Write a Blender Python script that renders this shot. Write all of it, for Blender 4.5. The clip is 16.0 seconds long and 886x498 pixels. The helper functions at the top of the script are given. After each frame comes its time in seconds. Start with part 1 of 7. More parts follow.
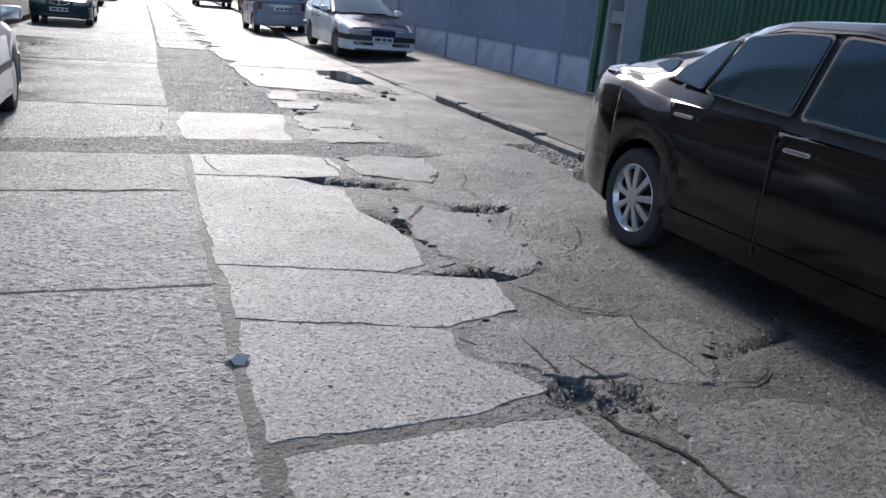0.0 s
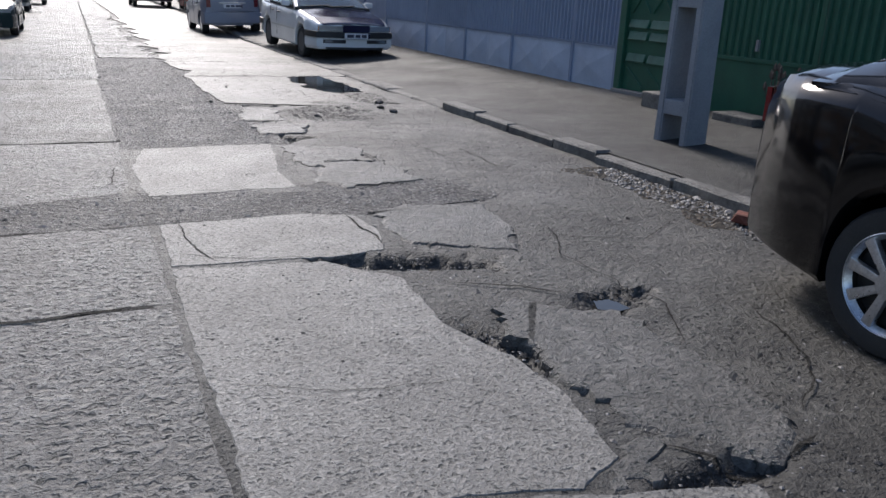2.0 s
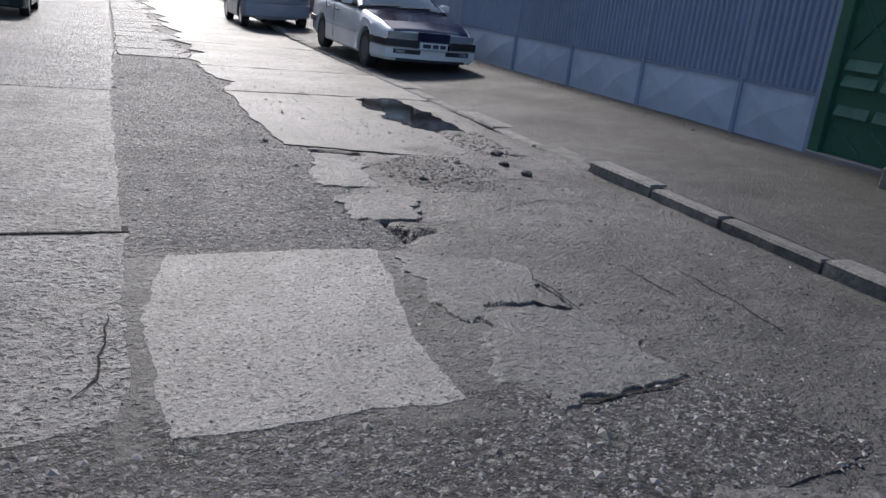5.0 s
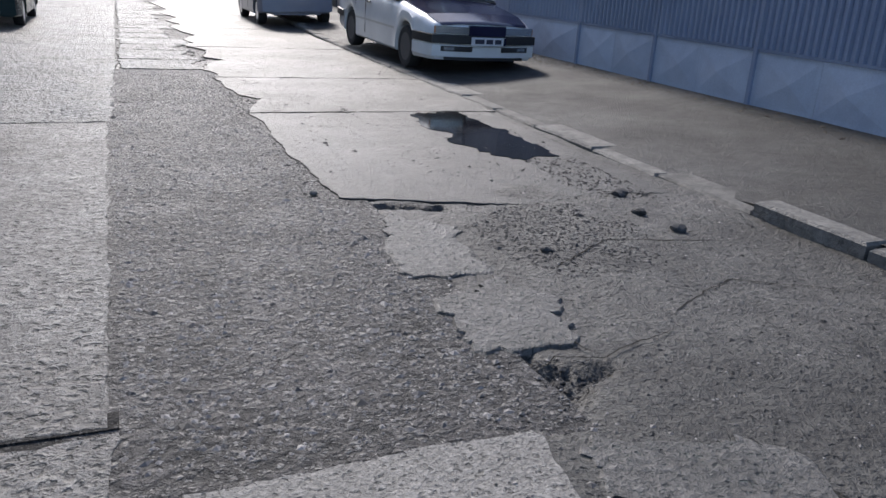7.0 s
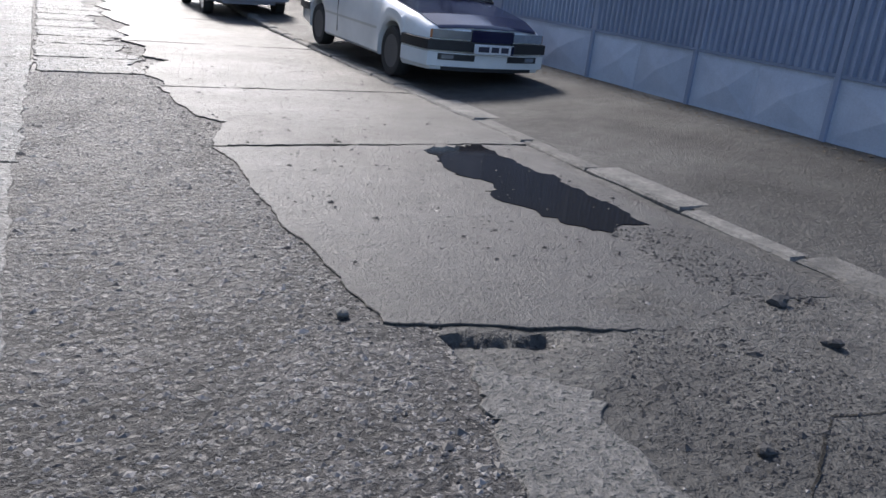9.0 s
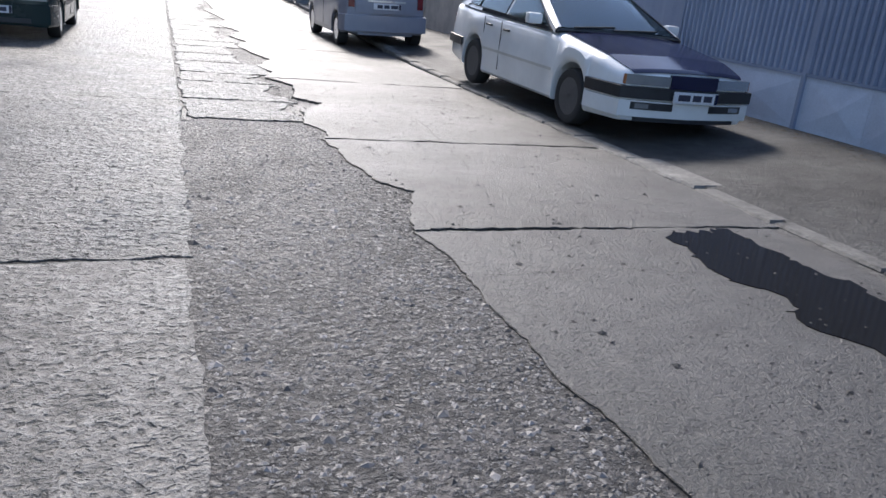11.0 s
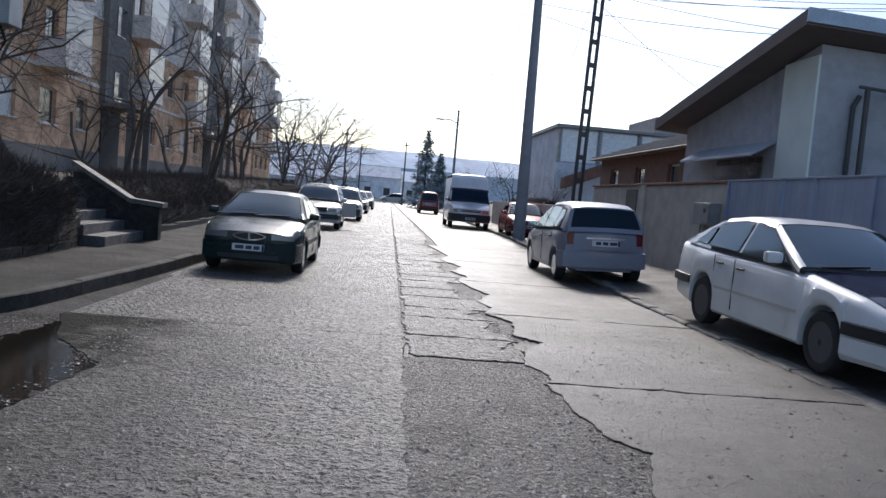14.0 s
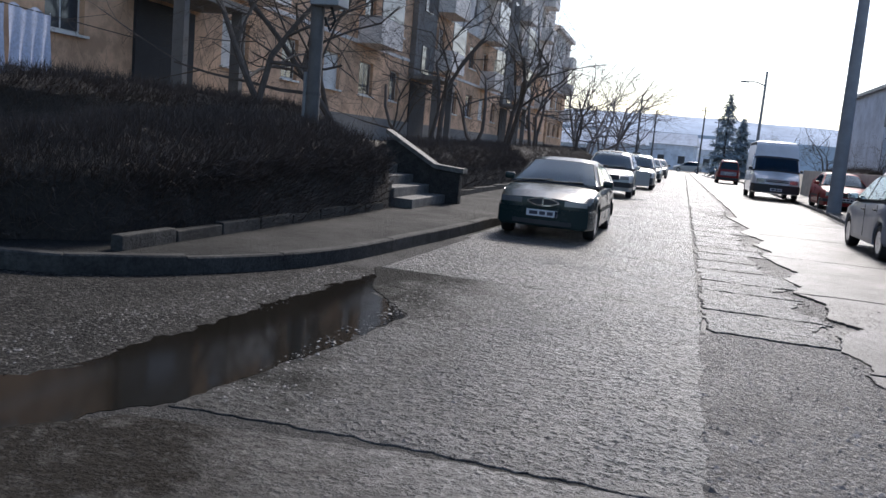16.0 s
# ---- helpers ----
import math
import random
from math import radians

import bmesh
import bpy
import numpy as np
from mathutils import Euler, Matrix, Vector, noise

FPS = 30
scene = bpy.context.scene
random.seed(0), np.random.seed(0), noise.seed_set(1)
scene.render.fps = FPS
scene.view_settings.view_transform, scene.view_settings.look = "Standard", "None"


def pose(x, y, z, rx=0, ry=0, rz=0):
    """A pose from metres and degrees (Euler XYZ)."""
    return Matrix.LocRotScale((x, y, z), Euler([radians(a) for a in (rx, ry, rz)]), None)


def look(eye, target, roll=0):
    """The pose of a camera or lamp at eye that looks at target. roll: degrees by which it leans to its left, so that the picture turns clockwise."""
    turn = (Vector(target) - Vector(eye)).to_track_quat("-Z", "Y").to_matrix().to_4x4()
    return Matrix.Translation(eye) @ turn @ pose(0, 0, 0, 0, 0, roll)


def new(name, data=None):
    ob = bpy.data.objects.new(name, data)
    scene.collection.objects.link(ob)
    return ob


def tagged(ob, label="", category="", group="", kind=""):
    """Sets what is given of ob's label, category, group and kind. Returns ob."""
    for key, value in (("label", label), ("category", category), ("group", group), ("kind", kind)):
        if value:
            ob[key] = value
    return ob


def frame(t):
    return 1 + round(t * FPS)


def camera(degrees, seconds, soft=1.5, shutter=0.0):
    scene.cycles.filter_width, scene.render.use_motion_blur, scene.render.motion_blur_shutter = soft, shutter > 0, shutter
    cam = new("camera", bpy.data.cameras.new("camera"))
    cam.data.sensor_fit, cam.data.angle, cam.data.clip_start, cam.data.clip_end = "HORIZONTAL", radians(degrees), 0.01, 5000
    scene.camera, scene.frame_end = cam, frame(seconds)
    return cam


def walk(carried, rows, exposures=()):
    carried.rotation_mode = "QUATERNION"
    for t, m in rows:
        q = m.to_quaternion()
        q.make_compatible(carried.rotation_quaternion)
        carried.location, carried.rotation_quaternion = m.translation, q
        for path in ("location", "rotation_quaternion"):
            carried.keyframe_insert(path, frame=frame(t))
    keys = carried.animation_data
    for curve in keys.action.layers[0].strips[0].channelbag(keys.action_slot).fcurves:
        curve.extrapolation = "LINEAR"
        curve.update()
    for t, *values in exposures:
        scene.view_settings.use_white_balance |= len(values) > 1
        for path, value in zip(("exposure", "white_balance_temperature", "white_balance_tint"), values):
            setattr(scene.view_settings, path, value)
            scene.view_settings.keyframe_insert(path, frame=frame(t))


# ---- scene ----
cam = camera(58.5, 16.0)
PATH = [
    (0, (0.714, 0.697, 1.392), (1.431, 2.468, 0.801), 5.2),
    (0.5, (0.762, 1.195, 1.418), (1.421, 3.002, 0.87), 1.0),
    (1, (0.794, 1.789, 1.383), (1.528, 3.571, 0.849), 1.6),
    (1.5, (0.734, 2.363, 1.356), (1.466, 4.142, 0.809), 2.5),
    (2, (0.738, 2.892, 1.351), (1.555, 4.612, 0.74), 2.7),
    (2.5, (0.766, 3.447, 1.359), (1.594, 5.169, 0.768), 5.2),
    (3, (0.821, 3.967, 1.353), (1.693, 5.661, 0.743), 4.2),
    (3.5, (0.862, 4.524, 1.357), (1.699, 6.225, 0.722), 6.7),
    (4, (0.895, 5.05, 1.356), (1.678, 6.785, 0.742), 3.8),
    (4.5, (0.952, 5.564, 1.35), (1.762, 7.285, 0.731), 4.0),
    (5, (0.965, 6.102, 1.358), (1.754, 7.834, 0.742), 6.4),
    (5.2, (0.964, 6.3, 1.377), (1.718, 8.047, 0.763), 4.7),
    (7.5, (1.221, 8.586, 1.346), (1.97, 10.315, 0.675), 3.5),
    (8, (1.266, 9.107, 1.346), (2.07, 10.809, 0.668), 3.3),
    (10.3, (1.05, 11.218, 1.288), (1.994, 12.857, 0.637), 8.6),
    (10.5, (1.005, 11.366, 1.292), (1.866, 13.048, 0.637), 7.9),
    (11, (0.926, 11.634, 1.319), (1.614, 13.402, 0.684), 6.2),
    (11.5, (0.934, 11.868, 1.338), (1.472, 13.736, 0.868), 3.5),
    (12, (0.927, 12.008, 1.34), (1.393, 13.923, 1.001), 2.9),
    (12.5, (0.906, 12.005, 1.36), (1.322, 13.942, 1.087), 2.8),
    (13, (0.902, 12.041, 1.356), (1.274, 13.995, 1.141), 3.2),
    (13.5, (0.899, 12.071, 1.352), (1.192, 14.043, 1.192), 3.8),
    (14, (0.877, 12.071, 1.359), (1.04, 14.061, 1.232), 5.0),
    (14.5, (0.855, 12.05, 1.359), (0.8, 14.043, 1.198), 5.0),
    (15, (0.838, 12.05, 1.358), (0.602, 14.026, 1.164), 5.1),
    (15.5, (0.819, 12.06, 1.352), (0.429, 14.009, 1.13), 5.1),
    (16, (0.81, 12.093, 1.337), (0.273, 14.001, 1.066), 5.2),
]
walk(cam, [(t, look(eye, target, roll)) for t, eye, target, roll in PATH], [(0, 0.52, 6330, 13), (0.8, 0.25, 6330, 13), (3.5, 0.13, 6330, 13), (5, 0.18, 6330, 13), (8, 0.46, 6330, 13), (11.1, 0.74, 6330, 13), (12, 0.36, 6330, 13), (13, 0.13, 6330, 13), (15.2, 0.05, 6330, 13), (16, 0.22, 6330, 13)])

# ---- world, sun ----
SUN_AZ, SUN_EL = radians(4), radians(36)          # to the right of +y, above the horizon
world = bpy.data.worlds.new("sky")
scene.world = world
world.use_nodes = True
wn = world.node_tree.nodes
sky = wn.new("ShaderNodeTexSky")
sky.sky_type, sky.sun_disc = "NISHITA", False
sky.sun_elevation, sky.sun_rotation = SUN_EL, SUN_AZ
sky.air_density, sky.dust_density, sky.ozone_density = 1.0, 1.1, 2.6
world.node_tree.links.new(sky.outputs[0], wn["Background"].inputs[0])
wn["Background"].inputs[1].default_value = 0.15
sun = new("sun", bpy.data.lights.new("sun", "SUN"))
sun.data.energy, sun.data.angle, sun.data.color = 3.4, radians(11), (1.0, 0.935, 0.85)
sun.matrix_world = look((0, 0, 30), (-math.sin(SUN_AZ) * math.cos(SUN_EL), -math.cos(SUN_AZ) * math.cos(SUN_EL), 30 - math.sin(SUN_EL)))


# ---- materials ----
def pbr(name, c1, c2, scale=3.0, rough=0.7, bump=0.3, bscale=60.0, metal=0.0, spec=0.5, stretch=(1, 1, 1), grain=0.25, vary=0.06, coat=0.0, pits=0.0, pscale=45.0, rvar=0.1, bdist=0.01, island=False):
    """A surface with stains at one scale, grain at another, and relief."""
    m = bpy.data.materials.new(name)
    m.use_nodes = True
    nt = m.node_tree
    N, L = nt.nodes, nt.links
    b = N["Principled BSDF"]
    b.inputs["Metallic"].default_value = metal
    b.inputs["Specular IOR Level"].default_value = spec
    b.inputs["Coat Weight"].default_value = coat
    b.inputs["Coat Roughness"].default_value = 0.05
    geo = N.new("ShaderNodeNewGeometry")
    mp = N.new("ShaderNodeMapping")
    mp.inputs["Scale"].default_value = stretch
    L.new(geo.outputs["Position"], mp.inputs[0])
    big = N.new("ShaderNodeTexNoise")
    big.inputs["Scale"].default_value, big.inputs["Detail"].default_value, big.inputs["Roughness"].default_value = scale, 6, 0.62
    L.new(geo.outputs["Position"], big.inputs["Vector"])
    fine = N.new("ShaderNodeTexNoise")
    fine.inputs["Scale"].default_value, fine.inputs["Detail"].default_value, fine.inputs["Roughness"].default_value = bscale, 8, 0.72
    L.new(mp.outputs[0], fine.inputs["Vector"])
    ramp = N.new("ShaderNodeMapRange")
    ramp.inputs[1].default_value, ramp.inputs[2].default_value = 0.3, 0.7
    L.new(big.outputs[0], ramp.inputs[0])
    mix = N.new("ShaderNodeMix")
    mix.data_type = "RGBA"
    mix.inputs[6].default_value, mix.inputs[7].default_value = (*c1, 1), (*c2, 1)
    L.new(ramp.outputs[0], mix.inputs[0])
    # grain and piece-to-piece difference as one brightness factor
    g = N.new("ShaderNodeMapRange")
    g.inputs[1].default_value, g.inputs[2].default_value = 0.3, 0.7
    g.inputs[3].default_value, g.inputs[4].default_value = 1 - grain, 1 + grain
    L.new(fine.outputs[0], g.inputs[0])
    info = N.new("ShaderNodeObjectInfo")
    r = N.new("ShaderNodeMapRange")
    r.inputs[3].default_value, r.inputs[4].default_value = 1 - vary, 1 + vary
    L.new(geo.outputs["Random Per Island"] if island else info.outputs["Random"], r.inputs[0])
    k = N.new("ShaderNodeMath")
    k.operation = "MULTIPLY"
    L.new(g.outputs[0], k.inputs[0])
    L.new(r.outputs[0], k.inputs[1])
    height, factor = fine.outputs[0], k.outputs[0]
    if pits:
        # worn-out pits and exposed grains
        v = N.new("ShaderNodeTexNoise")
        v.inputs["Scale"].default_value, v.inputs["Detail"].default_value, v.inputs["Roughness"].default_value = pscale, 4, 0.6
        L.new(mp.outputs[0], v.inputs["Vector"])
        pv = N.new("ShaderNodeMapRange")
        pv.inputs[1].default_value, pv.inputs[2].default_value = 0.40, 0.56
        pv.inputs[3].default_value, pv.inputs[4].default_value = 1.0 - pits, 1.10
        L.new(v.outputs[0], pv.inputs[0])
        k2 = N.new("ShaderNodeMath")
        k2.operation = "MULTIPLY"
        L.new(k.outputs[0], k2.inputs[0])
        L.new(pv.outputs[0], k2.inputs[1])
        factor = k2.outputs[0]
        hs = N.new("ShaderNodeMath")
        hs.operation = "MULTIPLY_ADD"
        hs.inputs[1].default_value = 0.8
        L.new(pv.outputs[0], hs.inputs[0])
        L.new(fine.outputs[0], hs.inputs[2])
        height = hs.outputs[0]
    sc = N.new("ShaderNodeVectorMath")
    sc.operation = "SCALE"
    L.new(mix.outputs[2], sc.inputs[0])
    L.new(factor, sc.inputs["Scale"])
    L.new(sc.outputs[0], b.inputs["Base Color"])
    rr = N.new("ShaderNodeMapRange")
    rr.inputs[3].default_value, rr.inputs[4].default_value = max(rough - rvar, 0.02), min(rough + rvar, 1)
    L.new(big.outputs[0], rr.inputs[0])
    L.new(rr.outputs[0], b.inputs["Roughness"])
    if bump:
        bp = N.new("ShaderNodeBump")
        bp.inputs["Strength"].default_value, bp.inputs["Distance"].default_value = bump, bdist
        L.new(height, bp.inputs["Height"])
        L.new(bp.outputs[0], b.inputs["Normal"])
    return m


def glassy(name, tint, trans=1.0, rough=0.02):
    m = bpy.data.materials.new(name)
    m.use_nodes = True
    b = m.node_tree.nodes["Principled BSDF"]
    b.inputs["Base Color"].default_value = (*tint, 1)
    b.inputs["Transmission Weight"].default_value = trans
    b.inputs["Roughness"].default_value, b.inputs["IOR"].default_value = rough, 1.32
    # blue of a reflected sky is put into the specular tint
    b.inputs["Specular Tint"].default_value = (0.30, 0.62, 1.0, 1)
    return m


def aggregate(name, c1, c2, stone, cell, share, rough=0.5, spec=0.5, bump=1.0, bdist=0.012, mottle=0.3, pits=0.5, pscale=30.0, scale=1.1, relief=1.0, film=None, sunk=False):
    """Worn concrete or gravel: stains, mottling, stones of two sizes set in it, pits, and relief from all of them."""
    m = bpy.data.materials.new(name)
    m.use_nodes = True
    N, L = m.node_tree.nodes, m.node_tree.links
    b = N["Principled BSDF"]
    b.inputs["Specular IOR Level"].default_value = spec
    geo = N.new("ShaderNodeNewGeometry")

    def tex(sc, detail, rgh=0.6, dist=0.0):
        t = N.new("ShaderNodeTexNoise")
        t.inputs["Scale"].default_value, t.inputs["Detail"].default_value, t.inputs["Roughness"].default_value, t.inputs["Distortion"].default_value = sc, detail, rgh, dist
        L.new(geo.outputs["Position"], t.inputs["Vector"])
        return t.outputs[0]

    def rng(src, a, c, lo, hi):
        r = N.new("ShaderNodeMapRange")
        for i, q in enumerate((a, c, lo, hi)):
            r.inputs[i + 1].default_value = q
        L.new(src, r.inputs[0])
        return r.outputs[0]

    def op(kind, a, c):
        k = N.new("ShaderNodeMath")
        k.operation = kind
        for i, q in enumerate((a, c)):
            if isinstance(q, (int, float)):
                k.inputs[i].default_value = q
            else:
                L.new(q, k.inputs[i])
        return k.outputs[0]

    def mixed(fac, a, c):
        k = N.new("ShaderNodeMix")
        k.data_type = "RGBA"
        L.new(fac, k.inputs[0])
        for i, q in ((6, a), (7, c)):
            if isinstance(q, tuple):
                k.inputs[i].default_value = (*q, 1)
            else:
                L.new(q, k.inputs[i])
        return k.outputs[2]

    big, mid, fine, pit = tex(scale, 6, 0.65), tex(7.5, 5, 0.65, 0.4), tex(95, 6, 0.7), tex(pscale, 5, 0.68)
    colour = mixed(rng(big, 0.32, 0.68, 0, 1), c1, c2)
    factor = op("MULTIPLY", rng(mid, 0.3, 0.7, 1 - mottle, 1 + mottle), op("MULTIPLY", rng(fine, 0.3, 0.7, 0.76, 1.24), rng(pit, 0.38, 0.60, 1 - pits, 1.10)))
    dark = N.new("ShaderNodeVectorMath")
    dark.operation = "SCALE"
    L.new(colour, dark.inputs[0])
    L.new(factor, dark.inputs["Scale"])
    colour = dark.outputs[0]
    if film:
        # a skin of mud washed over the surface, thinning out across the street
        where = N.new("ShaderNodeSeparateXYZ")
        L.new(geo.outputs["Position"], where.inputs[0])
        edge = op("ADD", where.outputs[0], op("ADD", op("MULTIPLY", op("SUBTRACT", tex(0.8, 5, 0.65), 0.5), 3.2), op("MULTIPLY", op("SUBTRACT", mid, 0.5), 1.2)))
        mud = rng(edge, film[0], film[1], 1, 0)
        colour = mixed(mud, colour, film[2])
    height = op("ADD", op("MULTIPLY", mid, 1.2 * relief), op("ADD", op("MULTIPLY", fine, 0.5), rng(pit, 0.36, 0.62, 0, 0.8 * relief)))
    shift = N.new("ShaderNodeTexNoise")
    shift.inputs["Scale"].default_value, shift.inputs["Detail"].default_value = 0.9 / cell, 3
    L.new(geo.outputs["Position"], shift.inputs["Vector"])
    bent = N.new("ShaderNodeVectorMath")
    bent.operation = "MULTIPLY_ADD"
    bent.inputs[1].default_value = (1.5 * cell, 1.5 * cell, 0)
    L.new(shift.outputs["Color"], bent.inputs[0])
    L.new(geo.outputs["Position"], bent.inputs[2])
    for k, amount in ((1.0, share), (2.4, share * 1.2)):
        v = N.new("ShaderNodeTexVoronoi")
        v.voronoi_dimensions = "2D"
        v.inputs["Scale"].default_value = k / cell
        L.new(bent.outputs[0], v.inputs["Vector"])
        sep = N.new("ShaderNodeSeparateColor")
        L.new(v.outputs["Color"], sep.inputs[0])
        on = op("MULTIPLY", op("SUBTRACT", 1.0, op("MULTIPLY", mud, 0.75)) if film else 1.0, op("MULTIPLY", op("LESS_THAN", sep.outputs[0], amount), rng(v.outputs["Distance"], 0.22, 0.50, 1, 0)))
        tone = N.new("ShaderNodeVectorMath")
        tone.operation = "SCALE"
        tone.inputs[0].default_value = stone
        L.new(rng(sep.outputs[1], 0, 1, 0.35, 1.25), tone.inputs["Scale"])
        colour = mixed(on, colour, tone.outputs[0])
        height = op("ADD", height, op("MULTIPLY", on, (-1.0 if sunk else 0.45) / k))
    L.new(colour, b.inputs["Base Color"])
    gloss = rng(big, 0.3, 0.7, max(rough - 0.1, 0.05), min(rough + 0.1, 1))
    if film:
        gloss = op("MAXIMUM", gloss, op("MULTIPLY", mud, 0.85))
        L.new(rng(mud, 0, 1, spec, 0.12), b.inputs["Specular IOR Level"])
    L.new(gloss, b.inputs["Roughness"])
    bp = N.new("ShaderNodeBump")
    bp.inputs["Strength"].default_value, bp.inputs["Distance"].default_value = bump, bdist
    L.new(height, bp.inputs["Height"])
    L.new(bp.outputs[0], b.inputs["Normal"])
    return m


CONC_L = aggregate("rough concrete", (0.35, 0.331, 0.30), (0.22, 0.207, 0.187), (0.15, 0.141, 0.127), 0.036, 0.34, 0.46, 0.55, 1.0, 0.016, 0.26, 0.40, 22, 1.1, 1.0, sunk=True)
CONC_W = aggregate("rough muddy concrete", (0.25, 0.235, 0.212), (0.105, 0.099, 0.089), (0.045, 0.0425, 0.038), 0.066, 0.48, 0.40, 0.7, 1.0, 0.024, 0.36, 0.60, 15, 1.1, 1.0, sunk=True)
CONC_M = aggregate("brushed concrete", (0.29, 0.276, 0.25), (0.21, 0.20, 0.181), (0.13, 0.124, 0.112), 0.020, 0.18, 0.50, 0.5, 1.0, 0.005, 0.14, 0.40, 48, 1.4, 0.8, sunk=True)
CONC_B = aggregate("broken dirty concrete", (0.165, 0.157, 0.142), (0.075, 0.0715, 0.0645), (0.06, 0.0665, 0.06), 0.024, 0.13, 0.48, 0.6, 1.0, 0.008, 0.34, 0.42, 32, 1.6, 1.0, sunk=True)
CONC_D = aggregate("concrete under washed-out mud", (0.34, 0.322, 0.292), (0.21, 0.198, 0.179), (0.14, 0.132, 0.119), 0.036, 0.3, 0.5, 0.45, 1.0, 0.014, 0.26, 0.45, 22, film=(-1.4, 0.7, (0.024, 0.020, 0.015)), sunk=True)
CONC_S = aggregate("stony concrete under washed-out mud", (0.25, 0.235, 0.212), (0.105, 0.099, 0.089), (0.045, 0.0425, 0.038), 0.055, 0.48, 0.40, 0.7, 1.0, 0.018, 0.28, 0.50, 20, film=(-1.5, 0.4, (0.020, 0.0195, 0.016)), sunk=True)
SIDE = aggregate("very dark asphalt", (0.022, 0.0205, 0.018), (0.010, 0.0092, 0.0085), (0.07, 0.065, 0.058), 0.030, 0.12, 0.8, 0.08, 1.0, 0.012, 0.35, 0.3, 36)
CONC_R = aggregate("smooth concrete", (0.080, 0.076, 0.069), (0.021, 0.020, 0.018), (0.035, 0.033, 0.030), 0.016, 0.10, 0.46, 0.55, 1.0, 0.005, 0.36, 0.36, 46, 0.55, 1.0, sunk=True)
DIRT = aggregate("dusty worn concrete bed", (0.112, 0.106, 0.093), (0.030, 0.0283, 0.025), (0.032, 0.030, 0.027), 0.026, 0.12, 0.52, 0.5, 1.0, 0.009, 0.45, 0.45, 26, 1.1, 1.0, sunk=True)
GRAVEL = aggregate("gravel bed", (0.150, 0.138, 0.131), (0.040, 0.037, 0.0355), (0.29, 0.274, 0.254), 0.034, 0.27, 0.56, 0.45, 1.0, 0.034, 0.62, 0.75, 21, 1.6)
STONE = pbr("gravel stone", (0.205, 0.193, 0.18), (0.125, 0.117, 0.109), 9, 0.55, 0.3, 200, grain=0.2, vary=0.75, island=True)
FILL = aggregate("packed joint dirt", (0.066, 0.062, 0.056), (0.034, 0.032, 0.029), (0.14, 0.133, 0.122), 0.016, 0.2, 0.8, 0.25, 1.0, 0.010, 0.3, 0.5, 36)
CRACK = aggregate("crack dirt", (0.050, 0.047, 0.041), (0.028, 0.026, 0.023), (0.10, 0.095, 0.085), 0.012, 0.2, 0.85, 0.15, 1.0, 0.008, 0.3, 0.4, 50)
REDBRICK = pbr("broken red brick", (0.22, 0.075, 0.05), (0.15, 0.055, 0.04), 12, 0.85, 0.6, 60, grain=0.25)
CRUMB = pbr("dark asphalt crumb", (0.03, 0.029, 0.028), (0.055, 0.052, 0.05), 14, 0.75, 0.5, 120, grain=0.4, vary=0.4, island=True)
WALKWAY = aggregate("old asphalt walkway", (0.066, 0.063, 0.057), (0.020, 0.019, 0.017), (0.11, 0.105, 0.095), 0.018, 0.12, 0.58, 0.42, 1.0, 0.009, 0.50, 0.40, 30, 0.9)
# much darker than WALKWAY, for the left pavement only
LEFTWALK = aggregate("very dark asphalt walkway", (0.027, 0.0255, 0.023), (0.013, 0.0125, 0.0115), (0.05, 0.057, 0.052), 0.020, 0.14, 0.75, 0.2, 1.0, 0.008, 0.25, 0.25, 40)
MUD = aggregate("stony mud", (0.036, 0.033, 0.028), (0.016, 0.0148, 0.0132), (0.14, 0.131, 0.118), 0.032, 0.28, 0.7, 0.14, 1.0, 0.016, 0.35, 0.5, 26)
KERB = pbr("kerb concrete", (0.20, 0.19, 0.17), (0.09, 0.087, 0.08), 5, 0.7, 0.9, 40, grain=0.35, vary=0.2, pits=0.2, pscale=30, bdist=0.012)
# darker than KERB, for the left kerb, edging and stair side walls
KERB_L = pbr("darker kerb concrete", (0.07, 0.067, 0.061), (0.03, 0.029, 0.027), 5, 0.8, 0.9, 40, grain=0.35, vary=0.2, pits=0.2, pscale=30, bdist=0.012, spec=0.25)
SOIL = pbr("bare soil", (0.11, 0.09, 0.065), (0.16, 0.135, 0.10), 1.5, 0.9, 0.8, 40, grain=0.3, bdist=0.02)
WATER = pbr("muddy water", (0.011, 0.0095, 0.007), (0.014, 0.012, 0.009), 1.0, 0.08, 0.03, 6, grain=0.05, rvar=0.03, bdist=0.003, spec=0.3)
BLUE = pbr("blue-grey painted steel", (0.25, 0.30, 0.41), (0.205, 0.25, 0.35), 2.0, 0.5, 0.15, 60, grain=0.08)
BLUE_LOW = pbr("pale blue painted steel", (0.47, 0.53, 0.63), (0.37, 0.42, 0.52), 3.0, 0.5, 0.2, 50, grain=0.10, vary=0.05)
GREEN = pbr("green painted steel", (0.02, 0.11, 0.065), (0.015, 0.08, 0.05), 3.0, 0.45, 0.2, 60, grain=0.12)
GREEN_HI = pbr("worn green paint", (0.05, 0.15, 0.10), (0.03, 0.10, 0.065), 6.0, 0.5, 0.2, 60, grain=0.12)
POLE_C = pbr("pole concrete", (0.30, 0.31, 0.33), (0.22, 0.23, 0.25), 2.5, 0.75, 0.5, 60, grain=0.14)
# dark copy of POLE_C: the left pole's shade is put into the colour
POLE_SHADE = pbr("shaded pole concrete", (0.15, 0.14, 0.135), (0.09, 0.085, 0.082), 2.5, 0.8, 0.5, 60, grain=0.2)
